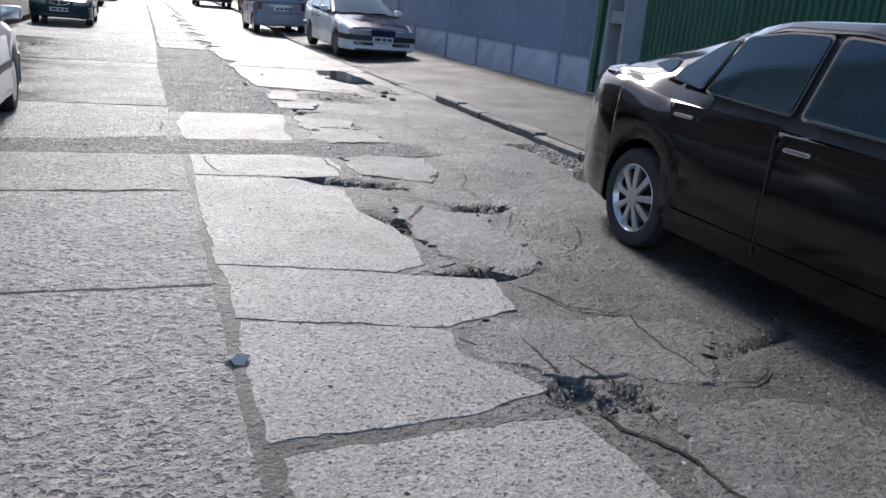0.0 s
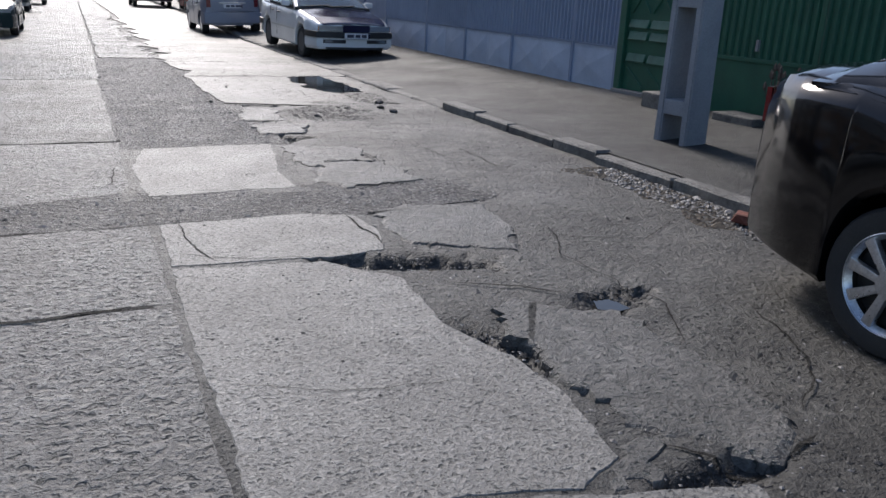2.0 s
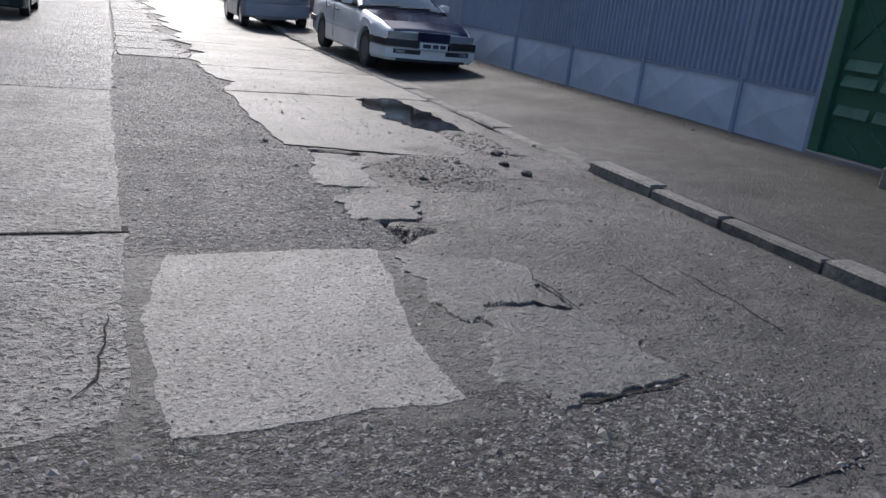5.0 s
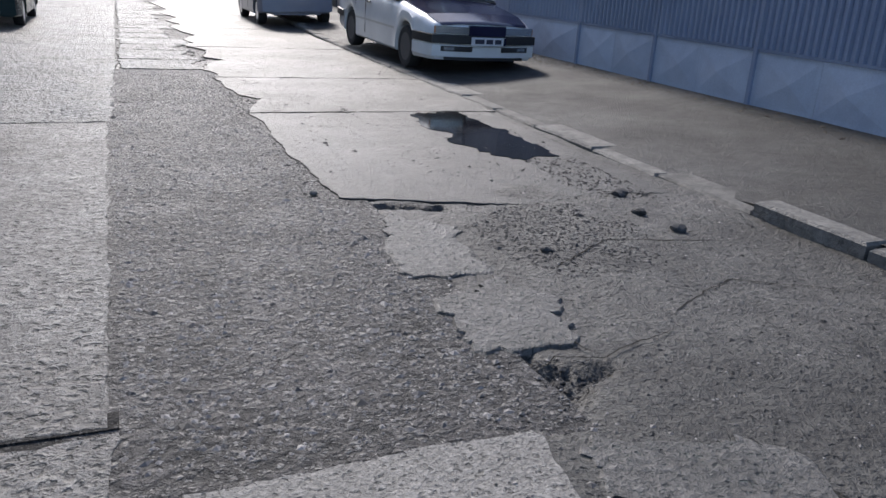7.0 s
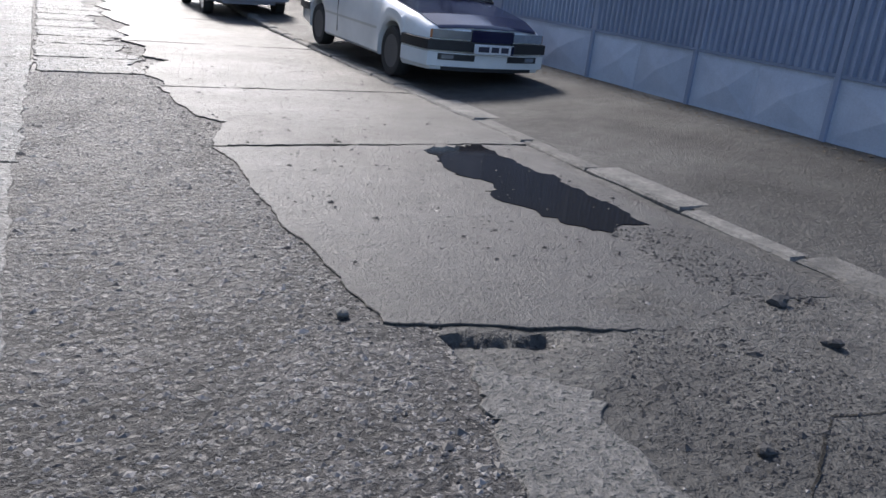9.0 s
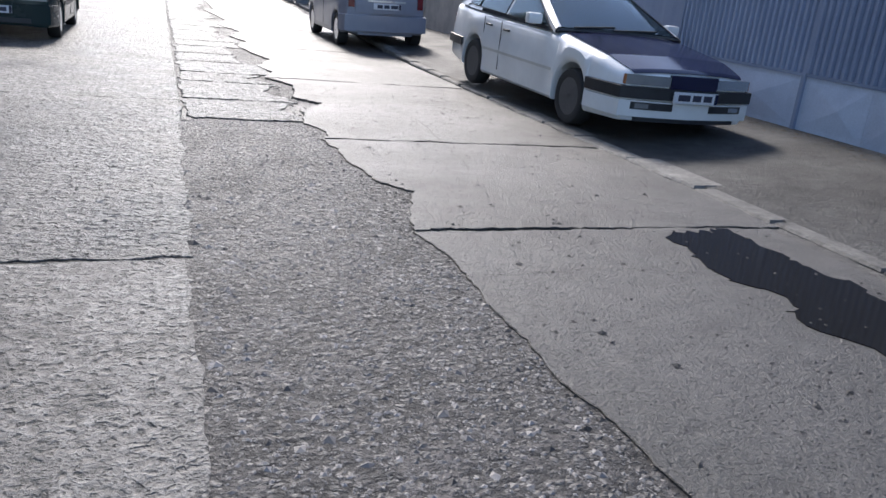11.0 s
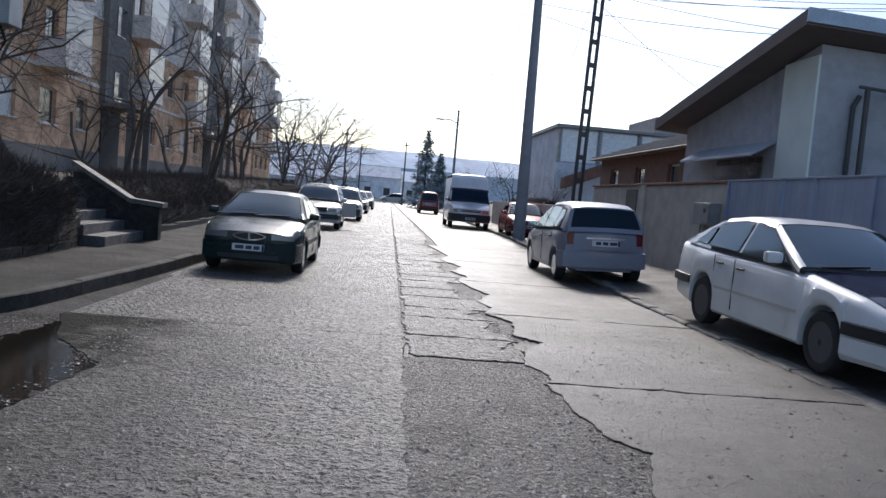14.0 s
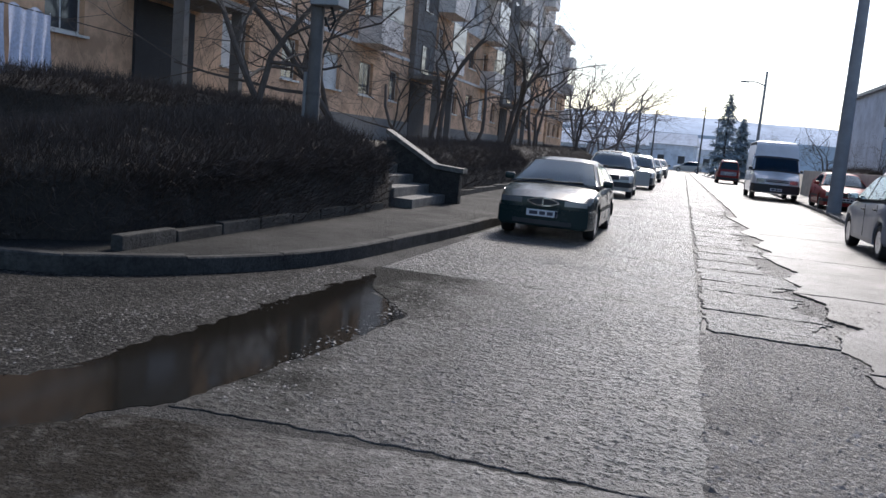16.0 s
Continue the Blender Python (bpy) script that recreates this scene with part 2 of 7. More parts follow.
STEEL = pbr("galvanised grey steel", (0.28, 0.29, 0.30), (0.20, 0.21, 0.22), 3, 0.5, 0.1, 60, metal=0.3)
DARKSTEEL = pbr("dark weathered steel", (0.06, 0.06, 0.065), (0.09, 0.085, 0.08), 3, 0.6, 0.2, 60)
WALL_B = pbr("beige rendered wall", (0.54, 0.49, 0.43), (0.40, 0.363, 0.325), 1.2, 0.85, 0.6, 50, grain=0.16, pits=0.06, pscale=3)
PLASTER = pbr("grey cement render", (0.42, 0.425, 0.455), (0.33, 0.335, 0.362), 0.8, 0.85, 0.5, 50, grain=0.14, pits=0.04, pscale=3)
PALE = pbr("pale painted render", (0.78, 0.84, 0.78), (0.68, 0.74, 0.69), 1.5, 0.8, 0.3, 50, grain=0.08)
ROOFDARK = pbr("dark roof timber", (0.11, 0.088, 0.08), (0.15, 0.12, 0.105), 2, 0.7, 0.3, 50)
FASCIA = pbr("blue-grey sheet metal", (0.40, 0.46, 0.54), (0.32, 0.37, 0.44), 3, 0.4, 0.1, 50, metal=0.3)
BRICK = pbr("dull red brick", (0.22, 0.115, 0.08), (0.15, 0.08, 0.06), 4, 0.85, 0.5, 50, grain=0.2, vary=0.15)
TILE = pbr("grey roof tile", (0.42, 0.39, 0.36), (0.29, 0.265, 0.245), 2, 0.8, 0.5, 40, grain=0.2, vary=0.14)
ORANGE = pbr("ochre rendered facade", (0.70, 0.45, 0.29), (0.55, 0.35, 0.225), 0.5, 0.85, 0.4, 40, grain=0.12, pits=0.25, pscale=1.6)
GREYF = pbr("grey rendered facade", (0.82, 0.77, 0.73), (0.64, 0.60, 0.575), 0.4, 0.85, 0.4, 40, grain=0.12, pits=0.14, pscale=2)
SOCLE = pbr("grey plinth render", (0.22, 0.21, 0.20), (0.15, 0.145, 0.14), 0.9, 0.9, 0.4, 40, grain=0.12)
WHITE = pbr("white window frame", (0.72, 0.72, 0.70), (0.64, 0.64, 0.62), 3, 0.5, 0.0, 50, grain=0.04)
BARK = pbr("dark bark", (0.13, 0.107, 0.09), (0.08, 0.067, 0.058), 8, 0.9, 0.6, 60, stretch=(1, 1, 0.3), grain=0.2)
TWIG = pbr("brown bare twigs", (0.12, 0.09, 0.072), (0.07, 0.053, 0.045), 3, 0.9, 0.0, 60, grain=0.3)
HEDGE = pbr("shaded hedge heart", (0.042, 0.034, 0.028), (0.062, 0.05, 0.04), 5, 0.95, 1.0, 30, grain=0.4, bdist=0.05)
# needles and bark of far trees, lightened in colour to look hazy
SPRUCE = pbr("conifer needles tinted with haze", (0.30, 0.36, 0.39), (0.34, 0.40, 0.43), 1.5, 0.9, 0.0, 20, grain=0.3)
FARBARK = pbr("grey-brown bark paled with haze", (0.26, 0.235, 0.225), (0.19, 0.17, 0.165), 4, 0.9, 0.3, 40, grain=0.2)
RUBBER = pbr("black rubber", (0.018, 0.018, 0.019), (0.028, 0.027, 0.026), 12, 0.75, 0.2, 90)
TRIM = pbr("black plastic trim", (0.02, 0.02, 0.022), (0.03, 0.03, 0.032), 8, 0.5, 0.1, 90)
CABIN = pbr("dark unlit interior", (0.025, 0.026, 0.03), (0.04, 0.04, 0.045), 6, 0.8, 0.0, 50)
ALLOY = pbr("silver alloy", (0.60, 0.61, 0.63), (0.50, 0.51, 0.53), 10, 0.3, 0.0, 60, metal=0.85)
CHROME = pbr("chrome", (0.75, 0.76, 0.78), (0.68, 0.69, 0.70), 10, 0.12, 0.0, 60, metal=1.0, rvar=0.04)
LAMP_C = pbr("clear lamp lens", (0.42, 0.46, 0.50), (0.30, 0.33, 0.36), 5, 0.1, 0.2, 60, metal=0.7, coat=0.9, rvar=0.05, grain=0.1)
AMBER = pbr("amber lamp lens", (0.42, 0.15, 0.05), (0.32, 0.11, 0.04), 30, 0.15, 0.2, 60, coat=0.8, rvar=0.05)
LAMP_R = pbr("red lamp lens", (0.20, 0.010, 0.012), (0.13, 0.008, 0.01), 30, 0.15, 0.2, 60, coat=0.8, rvar=0.05)
PLATE = pbr("white number plate", (0.70, 0.70, 0.72), (0.62, 0.62, 0.64), 10, 0.4, 0.0, 60)
INK = pbr("dark ink", (0.03, 0.03, 0.05), (0.05, 0.05, 0.08), 10, 0.5, 0.0, 60)
PAPER = pbr("white litter", (0.75, 0.75, 0.74), (0.60, 0.60, 0.6), 20, 0.8, 0.3, 60)
LINEN = pbr("pale blue bed linen", (0.60, 0.64, 0.78), (0.52, 0.56, 0.70), 3, 0.85, 0.3, 20)
LEAF = pbr("dry leaf litter", (0.14, 0.112, 0.08), (0.08, 0.066, 0.05), 20, 0.9, 0.3, 60, grain=0.3, vary=0.4, island=True)
GLASS = glassy("car glass", (0.45, 0.62, 0.70))
PANE = pbr("window glass", (0.035, 0.04, 0.05), (0.06, 0.065, 0.075), 0.7, 0.06, 0.0, 10, spec=0.9, rvar=0.03)
# brightness of the reflected sky is put into this base colour
PALEGLASS = pbr("glass with painted sky sheen", (0.72, 0.77, 0.84), (0.62, 0.68, 0.76), 0.5, 0.15, 0.0, 10, spec=0.8)
CURTAIN = pbr("white net curtain", (0.75, 0.74, 0.72), (0.6, 0.6, 0.58), 3, 0.8, 0.3, 30)
# distance haze is put into these two pale blue colours
HILL = pbr("far hills tinted with haze", (0.62, 0.68, 0.76), (0.56, 0.63, 0.72), 0.004, 1.0, 0.0, 0.01, spec=0.0)
HAZE = pbr("far houses tinted with haze", (0.66, 0.70, 0.77), (0.74, 0.77, 0.82), 0.05, 0.9, 0.0, 1.0, vary=0.15)


def paint(name, c, rough=0.28, metal=0.0, spec=0.5, coat=0.6):
    return pbr(name, c, tuple(v * 0.86 for v in c), 2.5, rough, 0.02, 90, metal=metal, coat=coat, spec=spec, grain=0.03, vary=0.0, rvar=0.06)


P_BLACK, P_WHITE, P_NAVY = paint("black car paint", (0.003, 0.003, 0.0035), 0.10, 0.0, 0.32, 0.15), paint("white car paint", (0.78, 0.78, 0.77), 0.32), paint("dark blue car paint", (0.010, 0.011, 0.042), 0.14, 0.0, 0.45, 0.1)
P_SILVER, P_GREEN, P_RED = paint("silver car paint", (0.28, 0.29, 0.345), 0.40, 0.15, 0.4, 0.3), paint("dark green car paint", (0.010, 0.027, 0.028), 0.26, 0.0, 0.22, 0.15), paint("red car paint", (0.30, 0.03, 0.028), 0.45, 0.0, 0.25, 0.12)
P_CREAM, P_DARK = paint("off-white car paint", (0.55, 0.54, 0.50), 0.3), paint("dark grey car paint", (0.05, 0.055, 0.06), 0.3)


# ---- mesh helpers ----
def part(name, bm, material, parent=None, label="", smooth=False):
    """Links a bmesh as one mesh object under a thing or a part."""
    me = bpy.data.meshes.new(name)
    bm.normal_update()
    bm.to_mesh(me)
    bm.free()
    me.materials.append(material)
    if smooth:
        me.shade_smooth()
        me.set_sharp_from_angle(angle=radians(38))
    ob = new(name, me)
    ob.parent = parent
    return tagged(ob, label)


def raw(name, verts, faces, material, parent=None, label="", smooth=False):
    me = bpy.data.meshes.new(name)
    me.from_pydata(verts, [], faces)
    me.update()
    me.materials.append(material)
    if smooth:
        me.shade_smooth()
        me.set_sharp_from_angle(angle=radians(38))
    ob = new(name, me)
    ob.parent = parent
    return tagged(ob, label)


def thing(name, m, label, category, group="", kind=""):
    ob = new(name)
    ob.matrix_basis = m
    ob.empty_display_size = 0.2
    return tagged(ob, label, category, group, kind)


def box(x0, x1, y0, y1, z0, z1, bevel=0.0, bm=None):
    bm = bm or bmesh.new()
    vs = bmesh.ops.create_cube(bm, size=1)["verts"]
    for v in vs:
        v.co = Vector((x0 + (x1 - x0) * (v.co.x + 0.5), y0 + (y1 - y0) * (v.co.y + 0.5), z0 + (z1 - z0) * (v.co.z + 0.5)))
    if bevel:
        es = list({e for v in vs for e in v.link_edges})
        bmesh.ops.bevel(bm, geom=es, offset=bevel, segments=2, affect="EDGES", profile=0.6)
    return bm


def prism(poly, z0, z1, bm=None, bevel=0.0):
    """An upright prism on a ground outline."""
    bm = bm or bmesh.new()
    f = bm.faces.new([bm.verts.new((x, y, z1)) for x, y in poly])
    f.normal_update()
    if f.normal.z < 0:
        f.normal_flip()
    ret = bmesh.ops.extrude_face_region(bm, geom=[f])
    low = [v for v in ret["geom"] if isinstance(v, bmesh.types.BMVert)]
    for v in low:
        v.co.z = z0
    bmesh.ops.recalc_face_normals(bm, faces=bm.faces)
    if bevel:
        es = [e for e in bm.edges if all(abs(v.co.z - z1) < 1e-5 for v in e.verts)]
        bmesh.ops.bevel(bm, geom=es, offset=bevel, segments=1, affect="EDGES")
    return bm


def tube(path, radii, sides=6, bm=None):
    """A tapered tube along points."""
    bm = bm or bmesh.new()
    rings = []
    for i, p in enumerate(path):
        p = Vector(p)
        d = (Vector(path[min(i + 1, len(path) - 1)]) - Vector(path[max(i - 1, 0)])).normalized()
        a = d.orthogonal().normalized()
        b = d.cross(a)
        r = radii[i] if isinstance(radii, (list, tuple)) else radii
        rings.append([bm.verts.new(p + r * (math.cos(t) * a + math.sin(t) * b)) for t in [2 * math.pi * k / sides for k in range(sides)]])
    for A, B in zip(rings, rings[1:]):
        # line the rings up
        k0 = min(range(sides), key=lambda k: (B[k].co - A[0].co - (Vector(path[rings.index(B)]) - Vector(path[rings.index(A)]))).length)
        for k in range(sides):
            bm.faces.new((A[k], A[(k + 1) % sides], B[(k0 + k + 1) % sides], B[(k0 + k) % sides]))
    for R in (rings[0], rings[-1]):
        bm.faces.new(R)
    bmesh.ops.recalc_face_normals(bm, faces=bm.faces)
    return bm


def lathe(profile, sides=28, axis="z", bm=None):
    """Turns (r, h) pairs about an axis."""
    bm = bm or bmesh.new()
    rings = []
    for r, h in profile:
        ring = []
        for k in range(sides):
            c, s = r * math.cos(2 * math.pi * k / sides), r * math.sin(2 * math.pi * k / sides)
            ring.append(bm.verts.new((c, s, h) if axis == "z" else (h, c, s)))
        rings.append(ring)
    for A, B in zip(rings, rings[1:]):
        for k in range(sides):
            bm.faces.new((A[k], A[(k + 1) % sides], B[(k + 1) % sides], B[k]))
    bm.faces.new(rings[0])
    bm.faces.new(rings[-1])
    bmesh.ops.recalc_face_normals(bm, faces=bm.faces)
    return bm


def rough_outline(poly, jag=0.02, step=0.07, seed=0.0):
    """The outline cut finer and broken unevenly."""
    out = []
    n = len(poly)
    for i in range(n):
        (x0, y0), (x1, y1) = poly[i], poly[(i + 1) % n]
        d = math.hypot(x1 - x0, y1 - y0)
        k = max(1, int(d / step))
        for j in range(k):
            t = j / k
            x, y = x0 + (x1 - x0) * t, y0 + (y1 - y0) * t
            nv = Vector((x * 4 + seed, y * 4, seed))
            nf = Vector((x * 19 + seed, y * 19, seed + 5))
            out.append((x + jag * (1.2 * noise.noise(nv) + 0.8 * noise.noise(nf)), y + jag * (1.2 * noise.noise(nv + Vector((9, 9, 9))) + 0.8 * noise.noise(nf + Vector((9, 9, 9))))))
    return out


def interp(pairs, x):
    if x <= pairs[0][0]:
        return pairs[0][1]
    for (x0, y0), (x1, y1) in zip(pairs, pairs[1:]):
        if x <= x1:
            return y0 + (y1 - y0) * (x - x0) / (x1 - x0)
    return pairs[-1][1]


def smooth01(a, b, x):
    t = min(max((x - a) / (b - a), 0), 1)
    return t * t * (3 - 2 * t)


# ---- ground, road, walkways ----
def axis_x(y):
    """The long joint between the left and middle strips."""
    return 1.04 + 0.0085 * y


def left_kerb(s):
    """The left kerb line, from the side street round the corner and up the road; s from 0 to 1."""
    pts = [(-14.0, 16.2), (-8.0, 16.5), (-4.4, 17.15), (-3.58, 17.55), (-2.95, 18.25), (-2.42, 19.45), (-2.18, 21.5), (-1.98, 24.5), (-1.9, 30.0), (-1.75, 60.0), (-1.4, 130.0)]
    t = s * (len(pts) - 1)
    i = min(int(t), len(pts) - 2)
    p = [pts[max(i - 1, 0)], pts[i], pts[i + 1], pts[min(i + 2, len(pts) - 1)]]
    u = t - i
    return tuple(0.5 * (2 * p[1][k] + (p[2][k] - p[0][k]) * u + (2 * p[0][k] - 5 * p[1][k] + 4 * p[2][k] - p[3][k]) * u * u + (3 * p[1][k] - p[0][k] - 3 * p[2][k] + p[3][k]) * u ** 3) for k in (0, 1))


def right_kerb(y):
    return interp([(-20, 4.9), (24, 4.9), (30, 5.3), (42, 6.0), (130, 6.9)], y)


HOLES = [(2.28, 6.56, 0.46, 0.13, 0.09, -0.25), (3.0, 5.76, 0.22, 0.15, 0.08, 0.1), (2.27, 5.42, 0.10, 0.32, 0.07, 0.25), (2.45, 4.40, 0.30, 0.08, 0.07, 0.1),
         (2.36, 3.02, 0.26, 0.10, 0.08, -0.4), (2.38, 10.34, 0.20, 0.13, 0.09, 0.3), (2.75, 2.55, 0.34, 0.07, 0.05, -0.7), (2.62, 10.2, 0.26, 0.06, 0.06, 0.5), (2.9, 8.02, 0.42, 0.12, 0.04, 0.05), (3.5, 3.35, 0.3, 0.04, 0.04, 0.3), (2.7, 12.44, 0.36, 0.05, 0.06, -0.25)]


def road_base_z(x, y):
    z = -0.007 + 0.005 * smooth01(2.5, 2.3, x) - 0.016 * smooth01(12.5, 12.9, y) * smooth01(3.3, 2.9, x)
    k = 0.2 + 0.8 * smooth01(2.2, 2.6, x)
    z += k * (0.014 * noise.noise(Vector((x * 1.7, y * 1.7, 0))) + 0.006 * noise.noise(Vector((x * 6, y * 6, 3))) + 0.003 * noise.noise(Vector((x * 17, y * 17, 5))))
    z += 0.010 * smooth01(3.0, 3.6, x) * smooth01(13.2, 12.4, y)
    for hx, hy, rx, ry, d, a in HOLES:
        c, s = math.cos(a), math.sin(a)
        u, v = ((x - hx) * c + (y - hy) * s) / rx, (-(x - hx) * s + (y - hy) * c) / ry
        r = math.hypot(u, v) + 0.7 * noise.noise(Vector((x * 8, y * 8, 7))) + 0.3 * noise.noise(Vector((x * 23, y * 23, 2)))
        z -= d * 0.8 * smooth01(1.35, 0.35, r)
    if 9.95 < y < 18.8 and x < 2.7:
        z -= 0.018 * smooth01(2.66, 2.4, x + 0.08 * noise.noise(Vector((x * 4, y * 4, 8))))
    if 7.7 < y < 8.16 and x < 3.3:
        z = min(z, -0.02)
    return min(z, 0.012 if x > 2.5 else -0.0008)


# one sheet to the horizon; the land climbs behind the left hedge
def land_z(x, y):
    rise = smooth01(-3.6, -7.5, x) * smooth01(17.2, 19.5, y + 0.05 * x) * 1.15
    return -0.075 + rise


xs = [-1500, -400, -120, -60, -30, -20, -14, -11] + [-9 + 0.4 * i for i in range(17)] + [-2, 0, 3, 6, 9, 14, 30, 90, 400, 1500]
ys = [-1500, -300, -60, -20, 0, 8, 13] + [16 + 0.5 * i for i in range(12)] + [22, 26, 32, 40, 60, 90, 140, 300, 800, 2500]
raw("ground", [(x, y, land_z(x, y)) for y in ys for x in xs], [(j * len(xs) + i, j * len(xs) + i + 1, (j + 1) * len(xs) + i + 1, (j + 1) * len(xs) + i) for j in range(len(ys) - 1) for i in range(len(xs) - 1)], SOIL, smooth=True)
tagged(bpy.data.objects["ground"], "bare brown winter soil around the street", "ground", kind="structure")

road = thing("road", pose(0, 0, 0), "worn concrete street, cracked, patched and partly gravel", "road", kind="structure")

# bed of the road: fine where potholes lie, plain beyond
gx, gy = np.arange(0.98, 5.02, 0.03), np.arange(-1.0, 20.0, 0.03)
nx = len(gx)
raw("road_bed", [(float(x), float(y), road_base_z(float(x), float(y))) for y in gy for x in gx], [(j * nx + i, j * nx + i + 1, (j + 1) * nx + i + 1, (j + 1) * nx + i) for j in range(len(gy) - 1) for i in range(nx - 1)], DIRT, road, "dusty grey worn road bed with potholes", smooth=True)
part("road_bed", prism([(0.985, -30), (6.9, -30), (5.0, -0.99), (0.985, -0.99)], -0.07, -0.02), DIRT, road)
part("road_bed", prism([(0.99, 19.94), (5.0, 19.94), (6.1, 42), (7.0, 130), (0.99, 130)], -0.07, -0.017), GRAVEL, road, "dark gravel road bed")
part("road_bed", prism([(-2.6, -30), (0.978, -30), (0.978, 130), (-1.6, 130), (-2.2, 22), (-2.6, 19.6)], -0.07, -0.0075), FILL, road, "packed dirt under the slab joints")
part("gravel_patch", prism(rough_outline([(0.95, 9.9), (2.5, 9.93), (2.55, 12.65), (2.62, 18.75), (0.95, 18.72)], 0.03, 0.2), -0.05, -0.007), GRAVEL, road, "grey gravel filling a missing slab")
part("gravel_patch", prism(rough_outline([(-2.3, 7.5), (1.0, 7.62), (2.4, 7.5), (3.5, 7.7), (3.55, 8.2), (2.5, 8.35), (1.0, 8.42), (-2.3, 8.2)], 0.03, 0.15), -0.05, -0.0012), GRAVEL, road, "dark gravel trench across the street")
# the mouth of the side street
part("side_street", prism([(-30, 4.0), (-2.0, 4.0), (-2.0, 19.7), (-2.4, 19.6), (-2.95, 18.35), (-3.6, 17.6), (-4.4, 17.2), (-8, 16.55), (-30, 16.0)], -0.07, -0.012), SIDE, road, "very dark asphalt mouth of a side street")

SEED = [0.0]


def slab(poly, top=0.0, material=CONC_M, jag=0.022, thick=0.09, tilt=(0, 0), name="slab", label=""):
    """One broken concrete slab with an uneven edge, slightly tilted."""
    SEED[0] += 3.7
    bm = prism(rough_outline(poly, jag, 0.04, SEED[0]), top - thick, top, bevel=0.004)
    cx, cy = sum(p[0] for p in poly) / len(poly), sum(p[1] for p in poly) / len(poly)
    for v in bm.verts:
        v.co.z += tilt[0] * (v.co.x - cx) + tilt[1] * (v.co.y - cy)
    return part(name, bm, material, road, label)


def plate(poly, top, tilt, material=CONC_B, rim=0.05):
    """A broken plate, worn at the rim so that it sinks into the dirt round it."""
    SEED[0] += 3.7
    inner = rough_outline(poly, 0.07, 0.035, SEED[0])
    cx, cy = sum(q[0] for q in inner) / len(inner), sum(q[1] for q in inner) / len(inner)
    verts, n_ = [], len(inner)
    for k_, (grow, dz) in enumerate(((0.0, 0.0), (0.35, -0.004), (1.0, -0.022), (1.2, -0.07))):
        for x_, y_ in inner:
            d_ = math.hypot(x_ - cx, y_ - cy)
            w_ = rim * (0.25 + 1.1 * abs(noise.noise(Vector((x_ * 2.3, y_ * 2.3, SEED[0])))) * 1.6) * grow
            q_ = 1 + w_ / max(d_, 0.05)
            verts.append((cx + (x_ - cx) * q_, cy + (y_ - cy) * q_, top + dz + tilt[0] * (x_ - cx) + tilt[1] * (y_ - cy)))
    faces = [tuple(range(n_))] + [(k_ * n_ + i_, (k_ + 1) * n_ + i_, (k_ + 1) * n_ + (i_ + 1) % n_, k_ * n_ + (i_ + 1) % n_) for k_ in range(3) for i_ in range(n_)]
    ob = raw("slab_plate", verts, faces, material, road)
    ob.data.validate()
    return ob


# left strip
lefts = [-8, -3.4, 0.6, 4.42, 6.31, 7.6]
for a, b in zip(lefts, lefts[1:]):
    slab([(-2.2, a + 0.02), (axis_x(a) - 0.035, a + 0.012), (axis_x(b) - 0.035, b - 0.012), (-2.2, b - 0.02)], 0.0, CONC_L, 0.014)
slab([(-2.2, 8.12), (0.2, 8.2), (0.99, 8.42), (1.05, 8.7), (1.04, 9.4), (1.08, 10.29), (-2.2, 10.36)], 0.0, CONC_L, 0.02)
slab([(-2.6, 10.40), (1.06, 10.33), (1.07, 15.23), (-0.2, 15.19), (-1.4, 15.0), (-2.6, 13.6)], 0.0, CONC_D, 0.02, label="slab partly darkened by a skin of mud")
slab([(-1.32, 15.21), (1.09, 15.27), (1.17, 19.645), (-2.0, 19.62), (-1.55, 18.4), (-1.0, 17.7), (-1.05, 16.8)], 0.0, CONC_S, 0.03)
lefts = [19.66, 23.02, 27.6, 32.4, 37.4, 42.5, 47.5, 53, 59, 66, 74, 84, 96, 112, 130]
for a, b in zip(lefts, lefts[1:]):
    slab([(-1.95, a - 0.012), (axis_x(a) - 0.03, a - 0.010), (axis_x(b) - 0.03, b - 0.02), (-1.85, b - 0.02)], 0.0, CONC_W, 0.008)
for y in (-3.4, 0.6, 4.42, 6.31, 7.6, 8.2, 10.38, 19.64, 23.02, 27.6, 32.4):
    part("joint_fill", box(-1.9 if y > 11 else -2.2, axis_x(y) - 0.04, y - 0.05, y + 0.05, -0.04, -0.0015), FILL, road, "packed dirt in a slab joint")
# middle strip
for poly in ([(1.10, -8), (2.3, -8), (2.32, -1.1), (1.10, -1.1)], [(1.10, -1.07), (2.3, -1.07), (2.35, 1.2), (2.2, 2.88), (1.9, 2.90), (1.12, 2.86)],
             [(1.08, 2.95), (1.82, 2.98), (2.2, 3.12), (1.98, 3.45), (2.0, 3.72), (1.10, 3.97)], [(1.09, 3.985), (2.02, 3.745), (2.42, 3.9), (2.5, 4.32), (2.05, 4.46), (1.10, 4.70)],
             [(1.09, 4.725), (1.98, 4.50), (2.2, 4.6), (2.27, 5.05), (2.24, 5.35), (2.1, 5.75), (2.16, 6.3), (1.86, 6.68), (1.10, 6.78)],
             [(1.11, 6.82), (1.9, 6.75), (2.22, 6.77), (2.33, 7.2), (2.30, 7.50), (1.95, 7.62), (1.12, 7.58)]):
    slab(poly, 0.002, CONC_M, 0.02)
